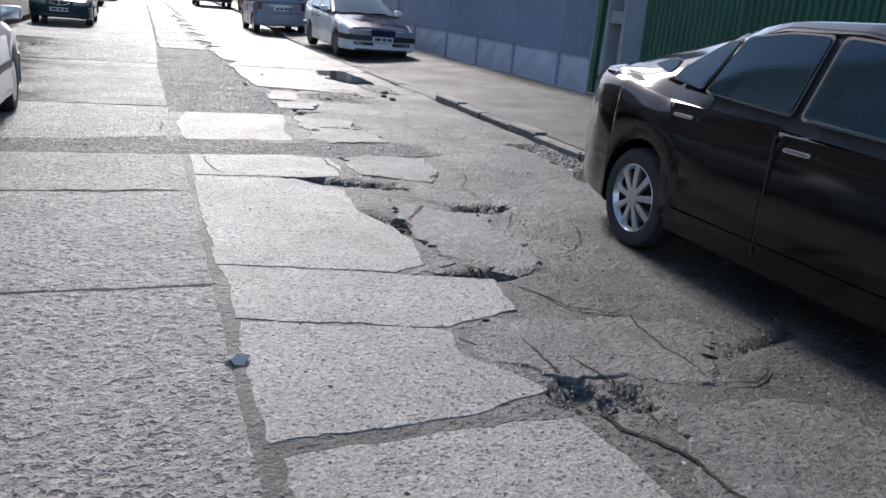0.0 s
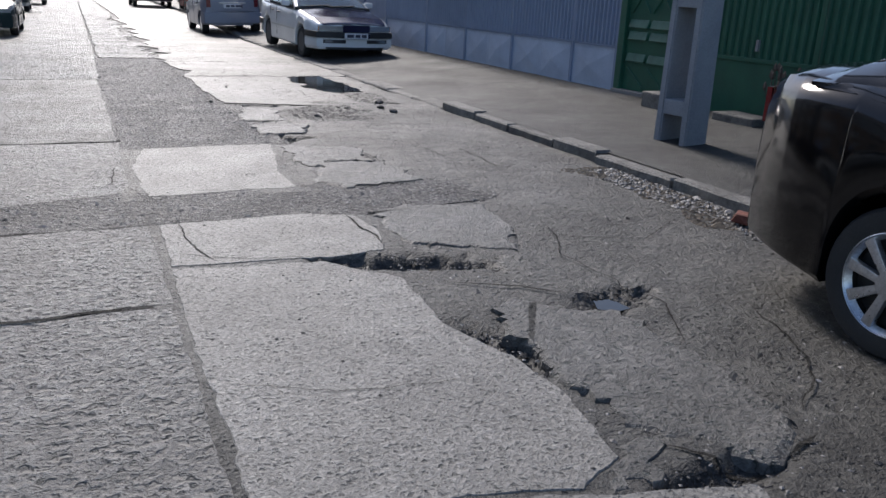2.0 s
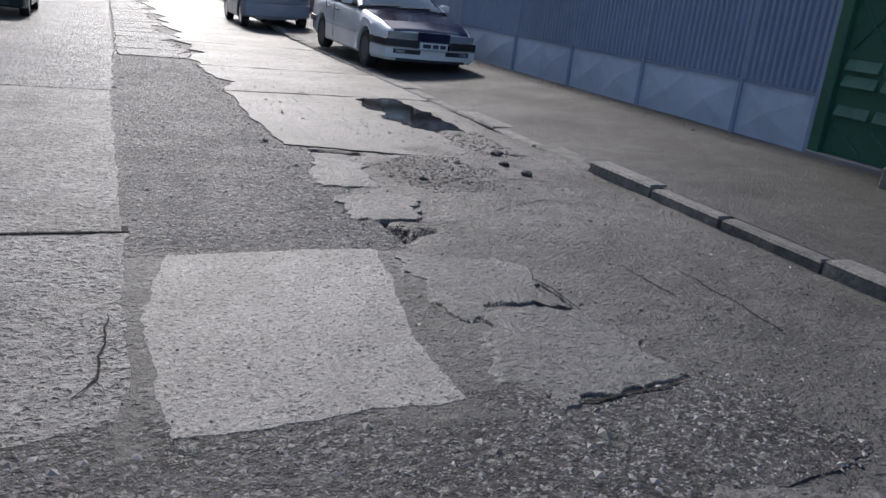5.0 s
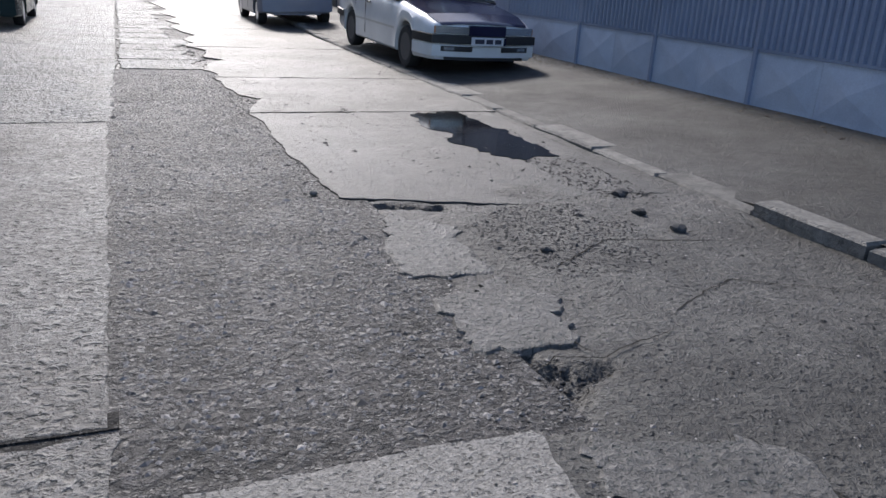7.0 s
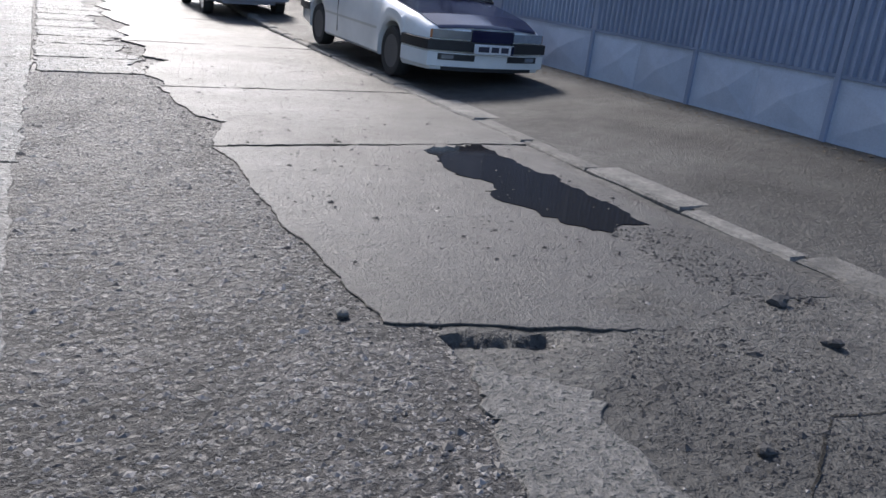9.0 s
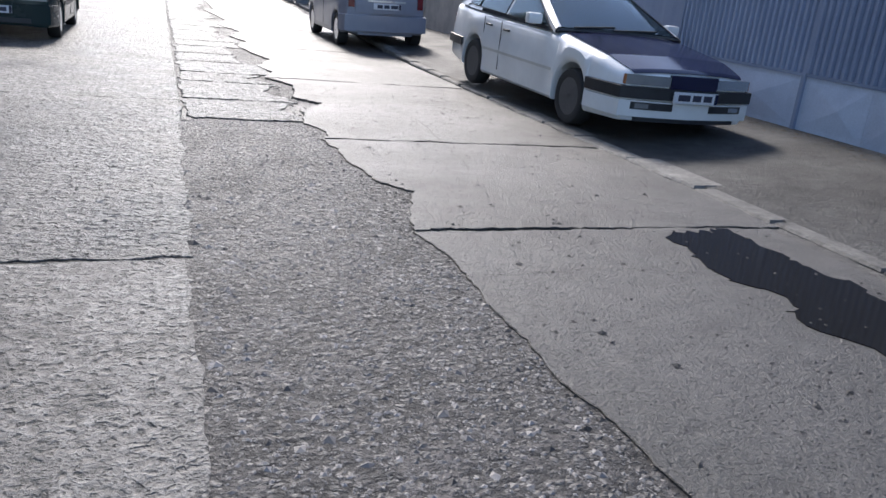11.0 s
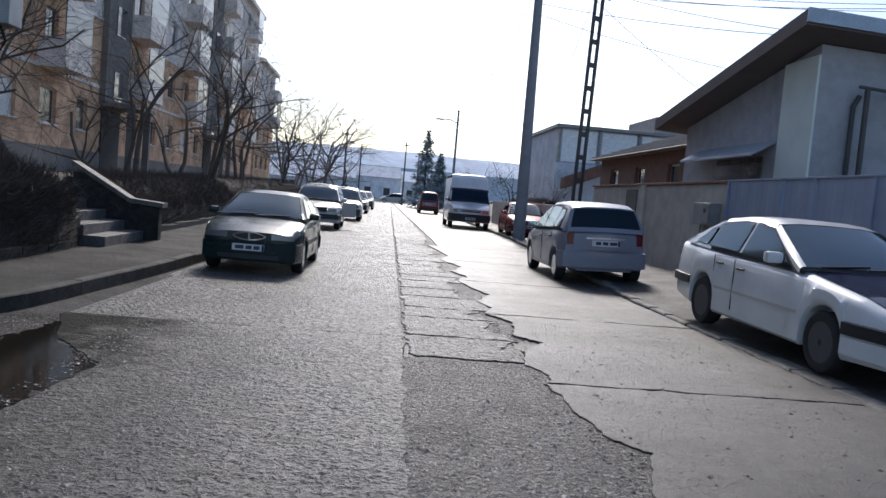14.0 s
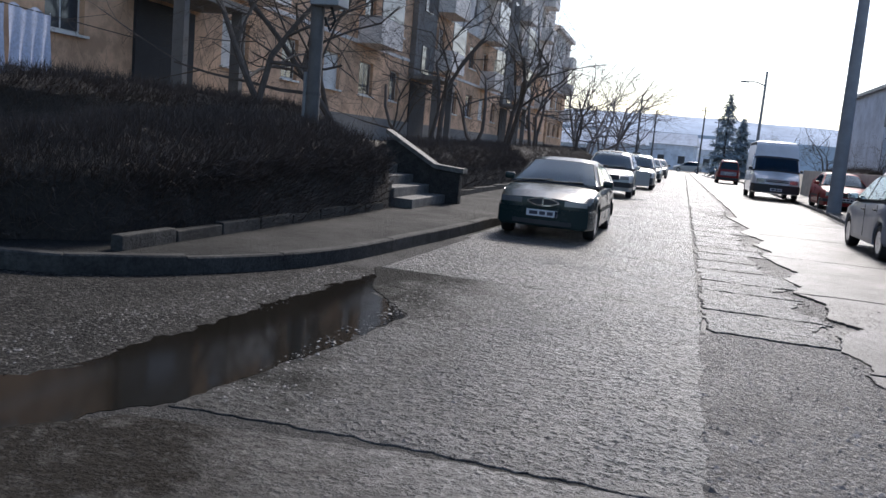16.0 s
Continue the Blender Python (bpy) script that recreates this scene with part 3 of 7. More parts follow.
slab([(1.13, 8.28), (2.15, 8.33), (2.12, 8.8), (2.26, 9.5), (2.34, 9.97), (1.23, 9.94), (1.09, 9.3)], 0.001, CONC_M, 0.022)
y = 18.78
rr = random.Random(5)
while y < 36:
    d = rr.uniform(0.75, 1.25)
    e = 2.2 + rr.uniform(-0.12, 0.22)
    slab([(axis_x(y) + 0.03, y + 0.03), (e, y + 0.03), (e - rr.uniform(0, 0.25), y + d * 0.6), (e - 0.05, y + d - 0.03), (axis_x(y) + 0.03, y + d - 0.03)], -0.004, CONC_W, 0.05)
    y += d
while y < 125:
    d = 5.0
    slab([(axis_x(y) + 0.03, y + 0.03), (2.4, y + 0.03), (2.5, y + d - 0.03), (axis_x(y) + 0.03, y + d - 0.03)], -0.004, CONC_W, 0.05)
    y += d
# right strip: broken plates near, whole slabs further on
for poly, top, tilt in (([(2.30, 2.2), (2.8, 1.9), (3.4, 2.3), (3.2, 2.75), (2.6, 2.95)], 0.004, (0.02, 0)), ([(2.22, 3.2), (2.9, 3.05), (3.3, 3.6), (2.7, 3.75), (2.25, 3.8), (2.06, 3.6)], 0.002, (0, 0)),
                        ([(2.36, 4.74), (2.62, 4.50), (2.9, 4.58), (2.98, 5.1), (2.86, 5.6), (2.5, 5.92), (2.36, 5.7)], 0.016, (-0.03, 0.01)), ([(2.05, 4.5), (2.28, 4.42), (2.38, 4.62), (2.3, 4.75)], 0.0, (0, 0)),
                        ([(2.42, 6.9), (2.9, 6.6), (3.1, 7.0), (3.2, 7.5), (2.75, 7.62), (2.4, 7.52)], 0.004, (0, 0)), ([(2.35, 8.5), (2.5, 8.25), (2.9, 8.24), (3.12, 8.33), (3.0, 9.0), (2.6, 9.1)], 0.012, (-0.01, -0.008)),
                        ([(2.38, 9.0), (2.62, 9.14), (3.0, 9.05), (2.97, 9.72), (2.4, 9.85)], 0.004, (0, 0)), ([(2.36, 10.52), (2.56, 10.5), (2.75, 10.48), (2.9, 10.9), (2.8, 11.2), (2.42, 11.05)], 0.006, (0.01, 0)),
                        ([(2.4, 11.3), (2.75, 11.28), (2.85, 12.0), (2.6, 12.3), (2.46, 12.05)], -0.002, (0, 0))):
    plate(poly, top * 0.4 + 0.004, (tilt[0] * 0.3, tilt[1] * 0.5))
slab([(2.39, 12.66), (3.03, 12.45), (3.5, 12.3), (4.2, 12.5), (4.7, 12.4), (4.75, 15.60), (2.28, 15.60), (2.34, 15.25), (2.31, 14.1)], 0.004, CONC_R, 0.022)
for y0, y1, pts in ((15.64, 18.02, [(2.42, 16.1), (2.54, 16.42), (2.36, 16.62), (2.28, 17.3)]), (18.06, 21.6, [(2.35, 18.35), (2.22, 18.72), (2.30, 19.3), (2.58, 19.85), (2.36, 20.2), (2.50, 21.1)]),
                    (21.64, 25.4, [(2.40, 22.2), (2.28, 22.8), (2.58, 23.6), (2.4, 24.2)]), (25.44, 29.6, [(2.5, 26.1), (2.3, 27.0), (2.6, 28.2)]), (29.64, 34.5, [(2.55, 31), (2.4, 33)])):
    slab([(right_kerb(y0) - 0.03, y0), (right_kerb(y1) - 0.03, y1), (2.26, y1), *reversed(pts), (2.26, y0)], 0.006, CONC_R, 0.035)
y = 34.54
while y < 125:
    slab([(right_kerb(y) - 0.3, y), (right_kerb(y + 5) - 0.3, y + 4.96), (2.6, y + 4.96), (2.55, y)], 0.006, CONC_R, 0.03)
    y += 5


def crack(pts, width, z=0.0035, material=CRACK):
    """A dirt-filled crack that wanders and swells."""
    SEED[0] += 1.3
    line = []
    for (x0, y0), (x1, y1) in zip(pts, pts[1:]):
        n_ = max(2, int(math.hypot(x1 - x0, y1 - y0) / 0.03))
        for i_ in range(n_):
            t = i_ / n_
            x_, y_ = x0 + (x1 - x0) * t, y0 + (y1 - y0) * t
            q = Vector((x_ * 5, y_ * 5, SEED[0]))
            line.append((x_ + 0.035 * noise.noise(q) + 0.012 * noise.noise(q * 4), y_ + 0.035 * noise.noise(q + Vector((7, 7, 7))) + 0.012 * noise.noise(q * 4 + Vector((3, 3, 3)))))
    v_, f_ = [], []
    for i_, p in enumerate(line):
        a_, c_ = line[max(i_ - 1, 0)], line[min(i_ + 1, len(line) - 1)]
        d_ = Vector((c_[0] - a_[0], c_[1] - a_[1])).normalized()
        end = min(1, min(i_, len(line) - 1 - i_) / 5)
        w_ = width * end * (0.55 + 0.75 * abs(noise.noise(Vector((p[0] * 8, p[1] * 8, SEED[0] + 2)))))
        bed = road_base_z(*p)
        zz = z if p[0] < 2.2 or p[1] > 12.4 else bed + 0.003 if bed < -0.016 else max(z, bed + 0.0025)
        v_ += [(p[0] - d_.y * w_, p[1] + d_.x * w_, zz), (p[0] + d_.y * w_, p[1] - d_.x * w_, zz)]
    f_ = [(2 * i_, 2 * i_ + 1, 2 * i_ + 3, 2 * i_ + 2) for i_ in range(len(line) - 1)]
    return raw("crack", v_, f_, material, road, "dark dirt-filled crack")


for pts, w in (([(2.56, 4.27), (2.69, 3.89), (2.96, 3.74), (2.91, 3.35), (2.92, 3.0)], 0.014), ([(2.92, 3.02), (3.1, 3.0), (3.33, 3.12)], 0.02), ([(2.31, 3.6), (2.27, 3.14), (2.3, 2.78), (2.42, 2.6), (2.46, 2.35), (2.8, 1.6)], 0.022),
               ([(2.38, 3.4), (2.5, 3.05), (2.43, 2.72)], 0.014), ([(1.22, 7.62), (1.26, 7.18), (1.33, 6.8)], 0.010), ([(1.08, 7.06), (1.35, 6.89), (1.85, 6.72)], 0.007), ([(2.24, 7.55), (2.26, 6.83)], 0.013),
               ([(2.3, 6.2), (2.64, 6.05), (2.88, 5.82)], 0.018), ([(2.96, 9.75), (3.03, 9.12), (3.0, 8.4)], 0.014), ([(2.9, 9.63), (2.6, 9.12), (2.45, 9.0)], 0.01),
               ([(3.65, 9.6), (3.65, 9.0)], 0.010), ([(3.97, 9.5), (3.9, 8.5)], 0.012), ([(2.42, 11.0), (2.7, 10.72), (2.8, 10.3)], 0.012), ([(2.35, 10.45), (2.8, 10.35), (3.3, 10.5)], 0.009), ([(2.35, 8.3), (2.5, 8.22), (2.95, 8.24), (3.15, 8.3)], 0.018),
               ([(2.36, 4.62), (2.55, 4.42), (2.75, 4.42), (2.95, 4.5)], 0.028), ([(3.0, 4.6), (3.4, 4.9), (3.6, 5.5)], 0.01), ([(2.98, 5.2), (3.2, 5.6), (3.15, 6.4), (3.4, 7.0)], 0.008),
               ([(3.2, 6.8), (3.8, 6.5), (4.4, 6.9)], 0.008), ([(3.3, 10.6), (3.9, 10.9), (4.5, 10.6)], 0.008), ([(3.1, 11.2), (3.6, 11.6), (4.4, 11.4)], 0.01), ([(1.12, 5.5), (1.5, 5.3), (2.1, 5.2)], 0.004), ([(0.15, 6.31), (0.55, 6.3), (0.95, 6.33)], 0.03),
               ([(-0.99, 17.62), (-0.32, 17.83), (1.1, 18.1)], 0.004), ([(1.0, 9.0), (0.6, 9.3), (-0.2, 9.25)], 0.005), ([(0.85, 8.5), (0.95, 8.8), (0.97, 9.3)], 0.01), ([(3.2, 17.0), (3.4, 19.0), (3.2, 21.0)], 0.004), ([(2.3, 14.9), (3.2, 14.95), (3.8, 14.8)], 0.003)):
    crack(pts, w * 0.6, 0.0085 if pts[0][1] > 12.5 and pts[0][0] > 2.2 else 0.0055)

def puddle(poly, z, label):
    small = len(poly) < 7
    ob = part("puddle", prism(rough_outline(poly, 0.02 if small else 0.09, 0.05, 2.2), z - 0.004, z), WATER)
    return tagged(ob, label, "puddle", kind="structure")


puddle([(3.92, 15.55), (4.44, 15.62), (4.46, 14.6), (4.42, 13.55), (4.1, 13.48), (3.90, 13.62), (3.80, 14.1), (3.84, 14.5), (3.76, 14.8)], 0.0085, "dark muddy puddle lying on smooth concrete")
puddle([(2.93, 5.76), (3.0, 5.69), (3.09, 5.71), (3.08, 5.80), (3.05, 5.87), (2.97, 5.85)], -0.045, "small puddle in a pothole reflecting the sky")
part("mud_bank", prism(rough_outline([(-3.4, 13.0), (-1.9, 13.6), (-1.75, 15.2), (-1.75, 17.1), (-1.7, 19.5), (-2.3, 19.5), (-2.85, 18.3), (-3.5, 17.55), (-4.4, 17.1), (-4.0, 15.0)], 0.06, 0.1, 4.0), -0.05, -0.0058), MUD, road, "dark stony mud beside a puddle")
puddle([(-1.85, 19.3), (-1.5, 18.4), (-1.03, 17.7), (-1.1, 16.7), (-1.3, 15.3), (-1.7, 14.55), (-2.6, 13.7), (-2.9, 14.2), (-2.08, 15.4), (-2.02, 17.1)], -0.004, "brown muddy puddle at the mouth of the side street")

# walkway on the right: a lowered stretch lets cars on to it
def walk_z(x, y):
    low = smooth01(11.6, 12.2, y) * smooth01(27.0, 19.5, y)
    edge = 0.088 - 0.074 * low
    t = min(max((x - right_kerb(y) - 0.14) / 2.4, 0), 1)
    return edge + (0.20 - edge) * t + 0.01 * noise.noise(Vector((x, y, 2))) * t


wy = [-30, -10, -4] + [0.3 * i for i in range(100)] + [30 + 3 * i for i in range(34)]
wx = 12
verts = []
for y in wy:
    k = right_kerb(y) + 0.1
    far = max(7.75, k + 1.6)
    verts += [(k + (far - k) * i / wx, y, walk_z(k + (far - k) * i / wx, y)) for i in range(wx + 1)]
pav = raw("pavement_right", verts, [(j * (wx + 1) + i, j * (wx + 1) + i + 1, (j + 1) * (wx + 1) + i + 1, (j + 1) * (wx + 1) + i) for j in range(len(wy) - 1) for i in range(wx)], WALKWAY, smooth=True)
tagged(pav, "old dusty asphalt pavement along the fence", "pavement", kind="structure")

kerb = thing("kerb_right", pose(0, 0, 0), "worn concrete kerb stones, broken and sunken in places", "kerb", kind="structure")
rk = random.Random(3)
y = -2.0
while y < 60:
    d = rk.uniform(0.62, 1.05)
    low = smooth01(11.6, 12.1, y + d / 2) * smooth01(27.0, 19.5, y + d / 2)
    top = 0.092 - 0.071 * low + rk.uniform(-0.018, 0.014) * (1 - 0.6 * low)
    k = right_kerb(y)
    bm = prism(rough_outline([(k - 0.02, y + 0.015), (k + 0.17 + 0.19 * low, y + 0.015), (k + 0.17 + 0.19 * low, y + d - 0.01), (k - 0.02, y + d - 0.01)], 0.012, 0.12, y), -0.06, top, bevel=0.018)
    tw = rk.uniform(-0.02, 0.02)
    for v in bm.verts:
        v.co.x += tw * (v.co.y - y)
    part("kerb_stone", bm, KERB, kerb)
    y += d

kerb = thing("kerb_left", pose(0, 0, 0), "grey concrete kerb curving round the street corner", "kerb", kind="structure")
line = [left_kerb(i / 260) for i in range(261)]
acc, start = 0.0, 0
for i in range(1, len(line)):
    acc += math.dist(line[i], line[i - 1])
    if acc > 0.95 or i == len(line) - 1:
        seg = line[start:i + 1]
        d = Vector((seg[-1][0] - seg[0][0], seg[-1][1] - seg[0][1])).normalized()
        nrm = Vector((-d.y, d.x))
        a = [(p[0] + 0.006 * d.x, p[1] + 0.006 * d.y) for p in seg]
        b = [(p[0] + nrm.x * 0.14, p[1] + nrm.y * 0.14) for p in reversed(seg)]
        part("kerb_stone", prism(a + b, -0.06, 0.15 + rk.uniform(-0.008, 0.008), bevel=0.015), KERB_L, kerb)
        acc, start = 0.0, i
inner = [(p[0] - 0.06, p[1] + 0.06) for p in line]
pv = prism(inner + [(-4.6, 130), (-4.6, 60), (-3.95, 34), (-3.72, 25), (-3.72, 18.5), (-4.4, 17.9), (-8, 17.5), (-14, 17.0)], -0.06, 0.145)
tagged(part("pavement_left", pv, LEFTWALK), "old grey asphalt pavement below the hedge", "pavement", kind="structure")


# ---- fence, gate and walls on the right ----
FX = 7.55


def ribbed(y0, y1, z0, z1, pitch, depth, name, material, parent, label=""):
    """Trapezoid-ribbed sheet with thickness."""
    prof = []
    y = y0
    while y < y1 - 1e-6:
        for dy, dx in ((0, 0), (0.35, 0), (0.5, -depth), (0.85, -depth), (1.0, 0)):
            if y + dy * pitch <= y1:
                prof.append((FX + dx, y + dy * pitch))
        y += pitch
    n = len(prof)
    v = [(x, y, z) for z in (z0, z1) for x, y in prof] + [(x + 0.012, y, z) for z in (z0, z1) for x, y in prof]
    f = [(i, n + i, n + i + 1, i + 1) for i in range(n - 1)] + [(2 * n + i, 2 * n + i + 1, 3 * n + i + 1, 3 * n + i) for i in range(n - 1)] + [(n + i, 3 * n + i, 3 * n + i + 1, n + i + 1) for i in range(n - 1)]
    return raw(name, v, f, material, parent, label)


def embossed(y0, y1, z0, z1, k):
    """A pressed low panel with crossing diagonal facets."""
    bm = bmesh.new()
    c = [bm.verts.new(p) for p in ((FX - 0.005, y0, z0), (FX - 0.005, y1, z0), (FX - 0.005, y1, z1), (FX - 0.005, y0, z1))]
    inset = [bm.verts.new((FX - 0.005, y0 + (y1 - y0) * a, z0 + (z1 - z0) * b)) for a, b in ((0.06, 0.08), (0.94, 0.08), (0.94, 0.92), (0.06, 0.92))]
    mid = bm.verts.new((FX - 0.034, y0 + (y1 - y0) * (0.5 + 0.1 * k), (z0 + z1) / 2))
    for i in range(4):
        bm.faces.new((c[i], inset[i], inset[(i + 1) % 4], c[(i + 1) % 4]))
        bm.faces.new((inset[i], mid, inset[(i + 1) % 4]))
    back = bmesh.ops.extrude_face_region(bm, geom=list(bm.faces))
    for v in back["geom"]:
        if isinstance(v, bmesh.types.BMVert):
            v.co.x = FX + 0.012
    bmesh.ops.recalc_face_normals(bm, faces=bm.faces)
    return bm


fence = thing("fence", pose(0, 0, 0), "tall blue-grey sheet steel fence with pale pressed lower panels", "fence")
posts = [11.98, 13.06, 14.88, 16.66, 18.5, 20.85, 22.4, 23.9, 24.92, 27.0]
for i, (a, b) in enumerate(zip(posts, posts[1:])):
    if b <= 21:
        ribbed(a + 0.02, b - 0.02, 0.80, 2.17, 0.095, 0.034, "upper_sheet", BLUE, fence)
    else:
        ribbed(a + 0.02, b - 0.02, 0.80, 2.17, 0.5, 0.006, "upper_sheet", BLUE, fence)
    n = 2 if b - a > 1.4 else 1
    for k in range(n):
        part("lower_panel", embossed(a + 0.02 + (b - a - 0.04) * k / n, a + 0.016 + (b - a - 0.04) * (k + 1) / n, 0.20, 0.765, (-1) ** k), BLUE_LOW, fence, "pale blue pressed panel")
    part("rail", box(FX - 0.02, FX + 0.03, a + 0.02, b - 0.02, 0.765, 0.80, 0.004), BLUE, fence)
    part("top_rail", box(FX - 0.03, FX + 0.03, a + 0.02, b - 0.02, 2.17, 2.20, 0.004), BLUE, fence)
for y in posts:
    part("post", box(FX - 0.035, FX + 0.03, y - 0.028, y + 0.028, 0.05, 2.2, 0.006), BLUE, fence)
plinth = part("fence_plinth", box(FX - 0.06, FX + 0.12, 11.95, 27.0, -0.05, 0.198, 0.015), KERB)
tagged(plinth, "low stained concrete plinth under a steel fence", "plinth", kind="structure")
# small white notice on the fence
note = tagged(part("notice", box(FX - 0.045, FX - 0.035, 16.0, 16.16, 1.75, 1.98, 0.002), PLATE), "small white notice fixed to a blue fence", "sign")
part("text_bar", box(FX - 0.048, FX - 0.0452, 16.03, 16.13, 1.88, 1.92), INK, note)
part("text_bar", box(FX - 0.048, FX - 0.0452, 16.03, 16.13, 1.80, 1.83), INK, note)

gate = thing("gate", pose(0, 0, 0), "dark green steel pedestrian gate with pressed ornaments", "gate")
part("gate_post", box(FX - 0.06, FX + 0.06, 11.80, 11.93, 0.1, 2.35, 0.01), GREEN, gate)
part("gate_post", box(FX - 0.06, FX + 0.06, 10.72, 10.84, 0.1, 2.35, 0.01), GREEN, gate)
part("threshold", box(FX - 0.10, FX + 0.20, 10.73, 11.92, 0.05, 0.245, 0.01), SOCLE, gate)
part("gate_leaf", box(FX - 0.012, FX + 0.03, 10.85, 11.79, 0.25, 2.25, 0.006), GREEN, gate)
for z in (0.62, 0.90, 1.05, 1.75):
    for y0, y1 in ((10.92, 11.30), (11.36, 11.74)):
        bm = box(FX - 0.05, FX - 0.013, y0, y1, z, z + 0.11, 0.012)
        for v in bm.verts:
            if v.co.z > z + 0.05:
                v.co.x += 0.028
        part("ornament", bm, GREEN_HI, gate, "worn pale green pressed ornament")
for y0, y1 in ((10.94, 11.30), (11.36, 11.72)):
    for a, b in (((y0, 1.25), (y1, 1.68)), ((y0, 1.68), (y1, 1.25)), ((y0, 0.3), (y1, 0.55))):
        part("rib", tube([(FX - 0.016, a[0], a[1]), (FX - 0.016, b[0], b[1])], 0.012, 5), GREEN, gate)
part("lock_box", box(FX - 0.05, FX - 0.013, 10.87, 10.92, 1.08, 1.28, 0.005), DARKSTEEL, gate)

gf = thing("green_fence", pose(0, 0, 0), "dark green ribbed sheet steel fence on a low block wall", "fence")
gposts = [10.62, 8.7, 6.7, 4.7, 2.7, 0.7, -1.5, -4.0, -7.0]
for a, b in zip(gposts[1:], gposts):
    ribbed(a + 0.03, b - 0.03, 0.845, 2.25, 0.11, 0.03, "sheet", GREEN, gf)
    part("lower_panel", box(FX - 0.012, FX + 0.004, a + 0.03, b - 0.03, 0.16, 0.80, 0.004), GREEN, gf, "flat green lower panel")
    part("rail", box(FX - 0.03, FX + 0.02, a + 0.03, b - 0.03, 0.80, 0.845, 0.005), GREEN, gf)
    part("plinth", box(FX - 0.08, FX + 0.1, a, b, -0.05, 0.158, 0.015), SOCLE, gf, "dark stained concrete plinth")
for y in gposts:
    part("post", box(FX - 0.04, FX + 0.04, y - 0.03, y + 0.03, 0.1, 2.28, 0.006), GREEN, gf)
part("gate_handle", box(FX - 0.06, FX - 0.013, 9.45, 9.49, 0.92, 1.04, 0.006), STEEL, gf)
blk = tagged(part("concrete_block", box(6.98, 7.42, 10.28, 10.66, 0.13, 0.36, 0.02), KERB), "rough concrete block beside a green gate", "block", "concrete blocks")
blk = tagged(part("concrete_block", box(7.12, 7.46, 9.0, 9.6, 0.13, 0.27, 0.02), KERB), "worn concrete doorstep slab before a green fence", "block", "concrete blocks")
weed = thing("dry_weeds", pose(7.32, 8.86, 0.17), "dark dried weeds standing against a fence", "weeds")
rw_ = random.Random(17)
for k in range(26):
    a_, l_ = rw_.uniform(0, 6.28), rw_.uniform(0.25, 0.62)
    b_ = Vector((rw_.gauss(0, 0.05), rw_.gauss(0, 0.07), 0))
    tip_ = b_ + Vector((math.cos(a_) * 0.09, math.sin(a_) * 0.11, l_))
    part("stalk", tube([b_, b_.lerp(tip_, 0.5) + Vector((0.01, 0.01, 0.02)), tip_], [0.007, 0.006, 0.003], 4), BARK, weed)
    part("seed_head", lathe([(0.003, 0), (0.022, 0.03), (0.018, 0.07), (0.002, 0.1)], 5), TWIG, weed).location = tip_ - Vector((0, 0, 0.04))

wall = part("boundary_wall", box(FX + 0.03, FX + 0.25, 27.03, 37.0, -0.05, 2.14, 0.015), WALL_B)
tagged(wall, "tall stained beige rendered boundary wall", "wall", kind="structure")
part("coping", box(FX - 0.02, FX + 0.30, 27.03, 37.05, 2.141, 2.20, 0.012), BRICK, wall, "reddish tile coping")
part("pier", box(FX - 0.03, FX + 0.28, 31.9, 32.25, -0.05, 2.14, 0.015), WALL_B, wall)
part("door_panel", box(FX + 0.0, FX + 0.03, 32.6, 33.5, 0.15, 2.05, 0.01), DARKSTEEL, wall, "dark steel wicket door")
wall2 = part("boundary_wall", box(FX + 0.05, FX + 0.25, 37.1, 60.0, -0.05, 1.5, 0.015), WALL_B)
tagged(wall2, "low weathered boundary wall", "wall", kind="structure")
meter = thing("meter_box", pose(FX - 0.1, 27.75, 1.28), "grey metal meter cabinet fixed to a wall", "meter box")
part("body", box(-0.10, 0.13, -0.42, 0.42, 0, 0.46, 0.012), STEEL, meter)
part("door", box(-0.115, -0.1, -0.38, 0.0, 0.03, 0.43, 0.006), STEEL, meter)
part("dial", lathe([(0.05, -0.125), (0.05, -0.114)], 14, "x"), INK, meter).location = (0, -0.2, 0.3)
part("conduit", tube([(0.0, 0.2, -1.1), (0.0, 0.2, 0.0)], 0.03), STEEL, meter)


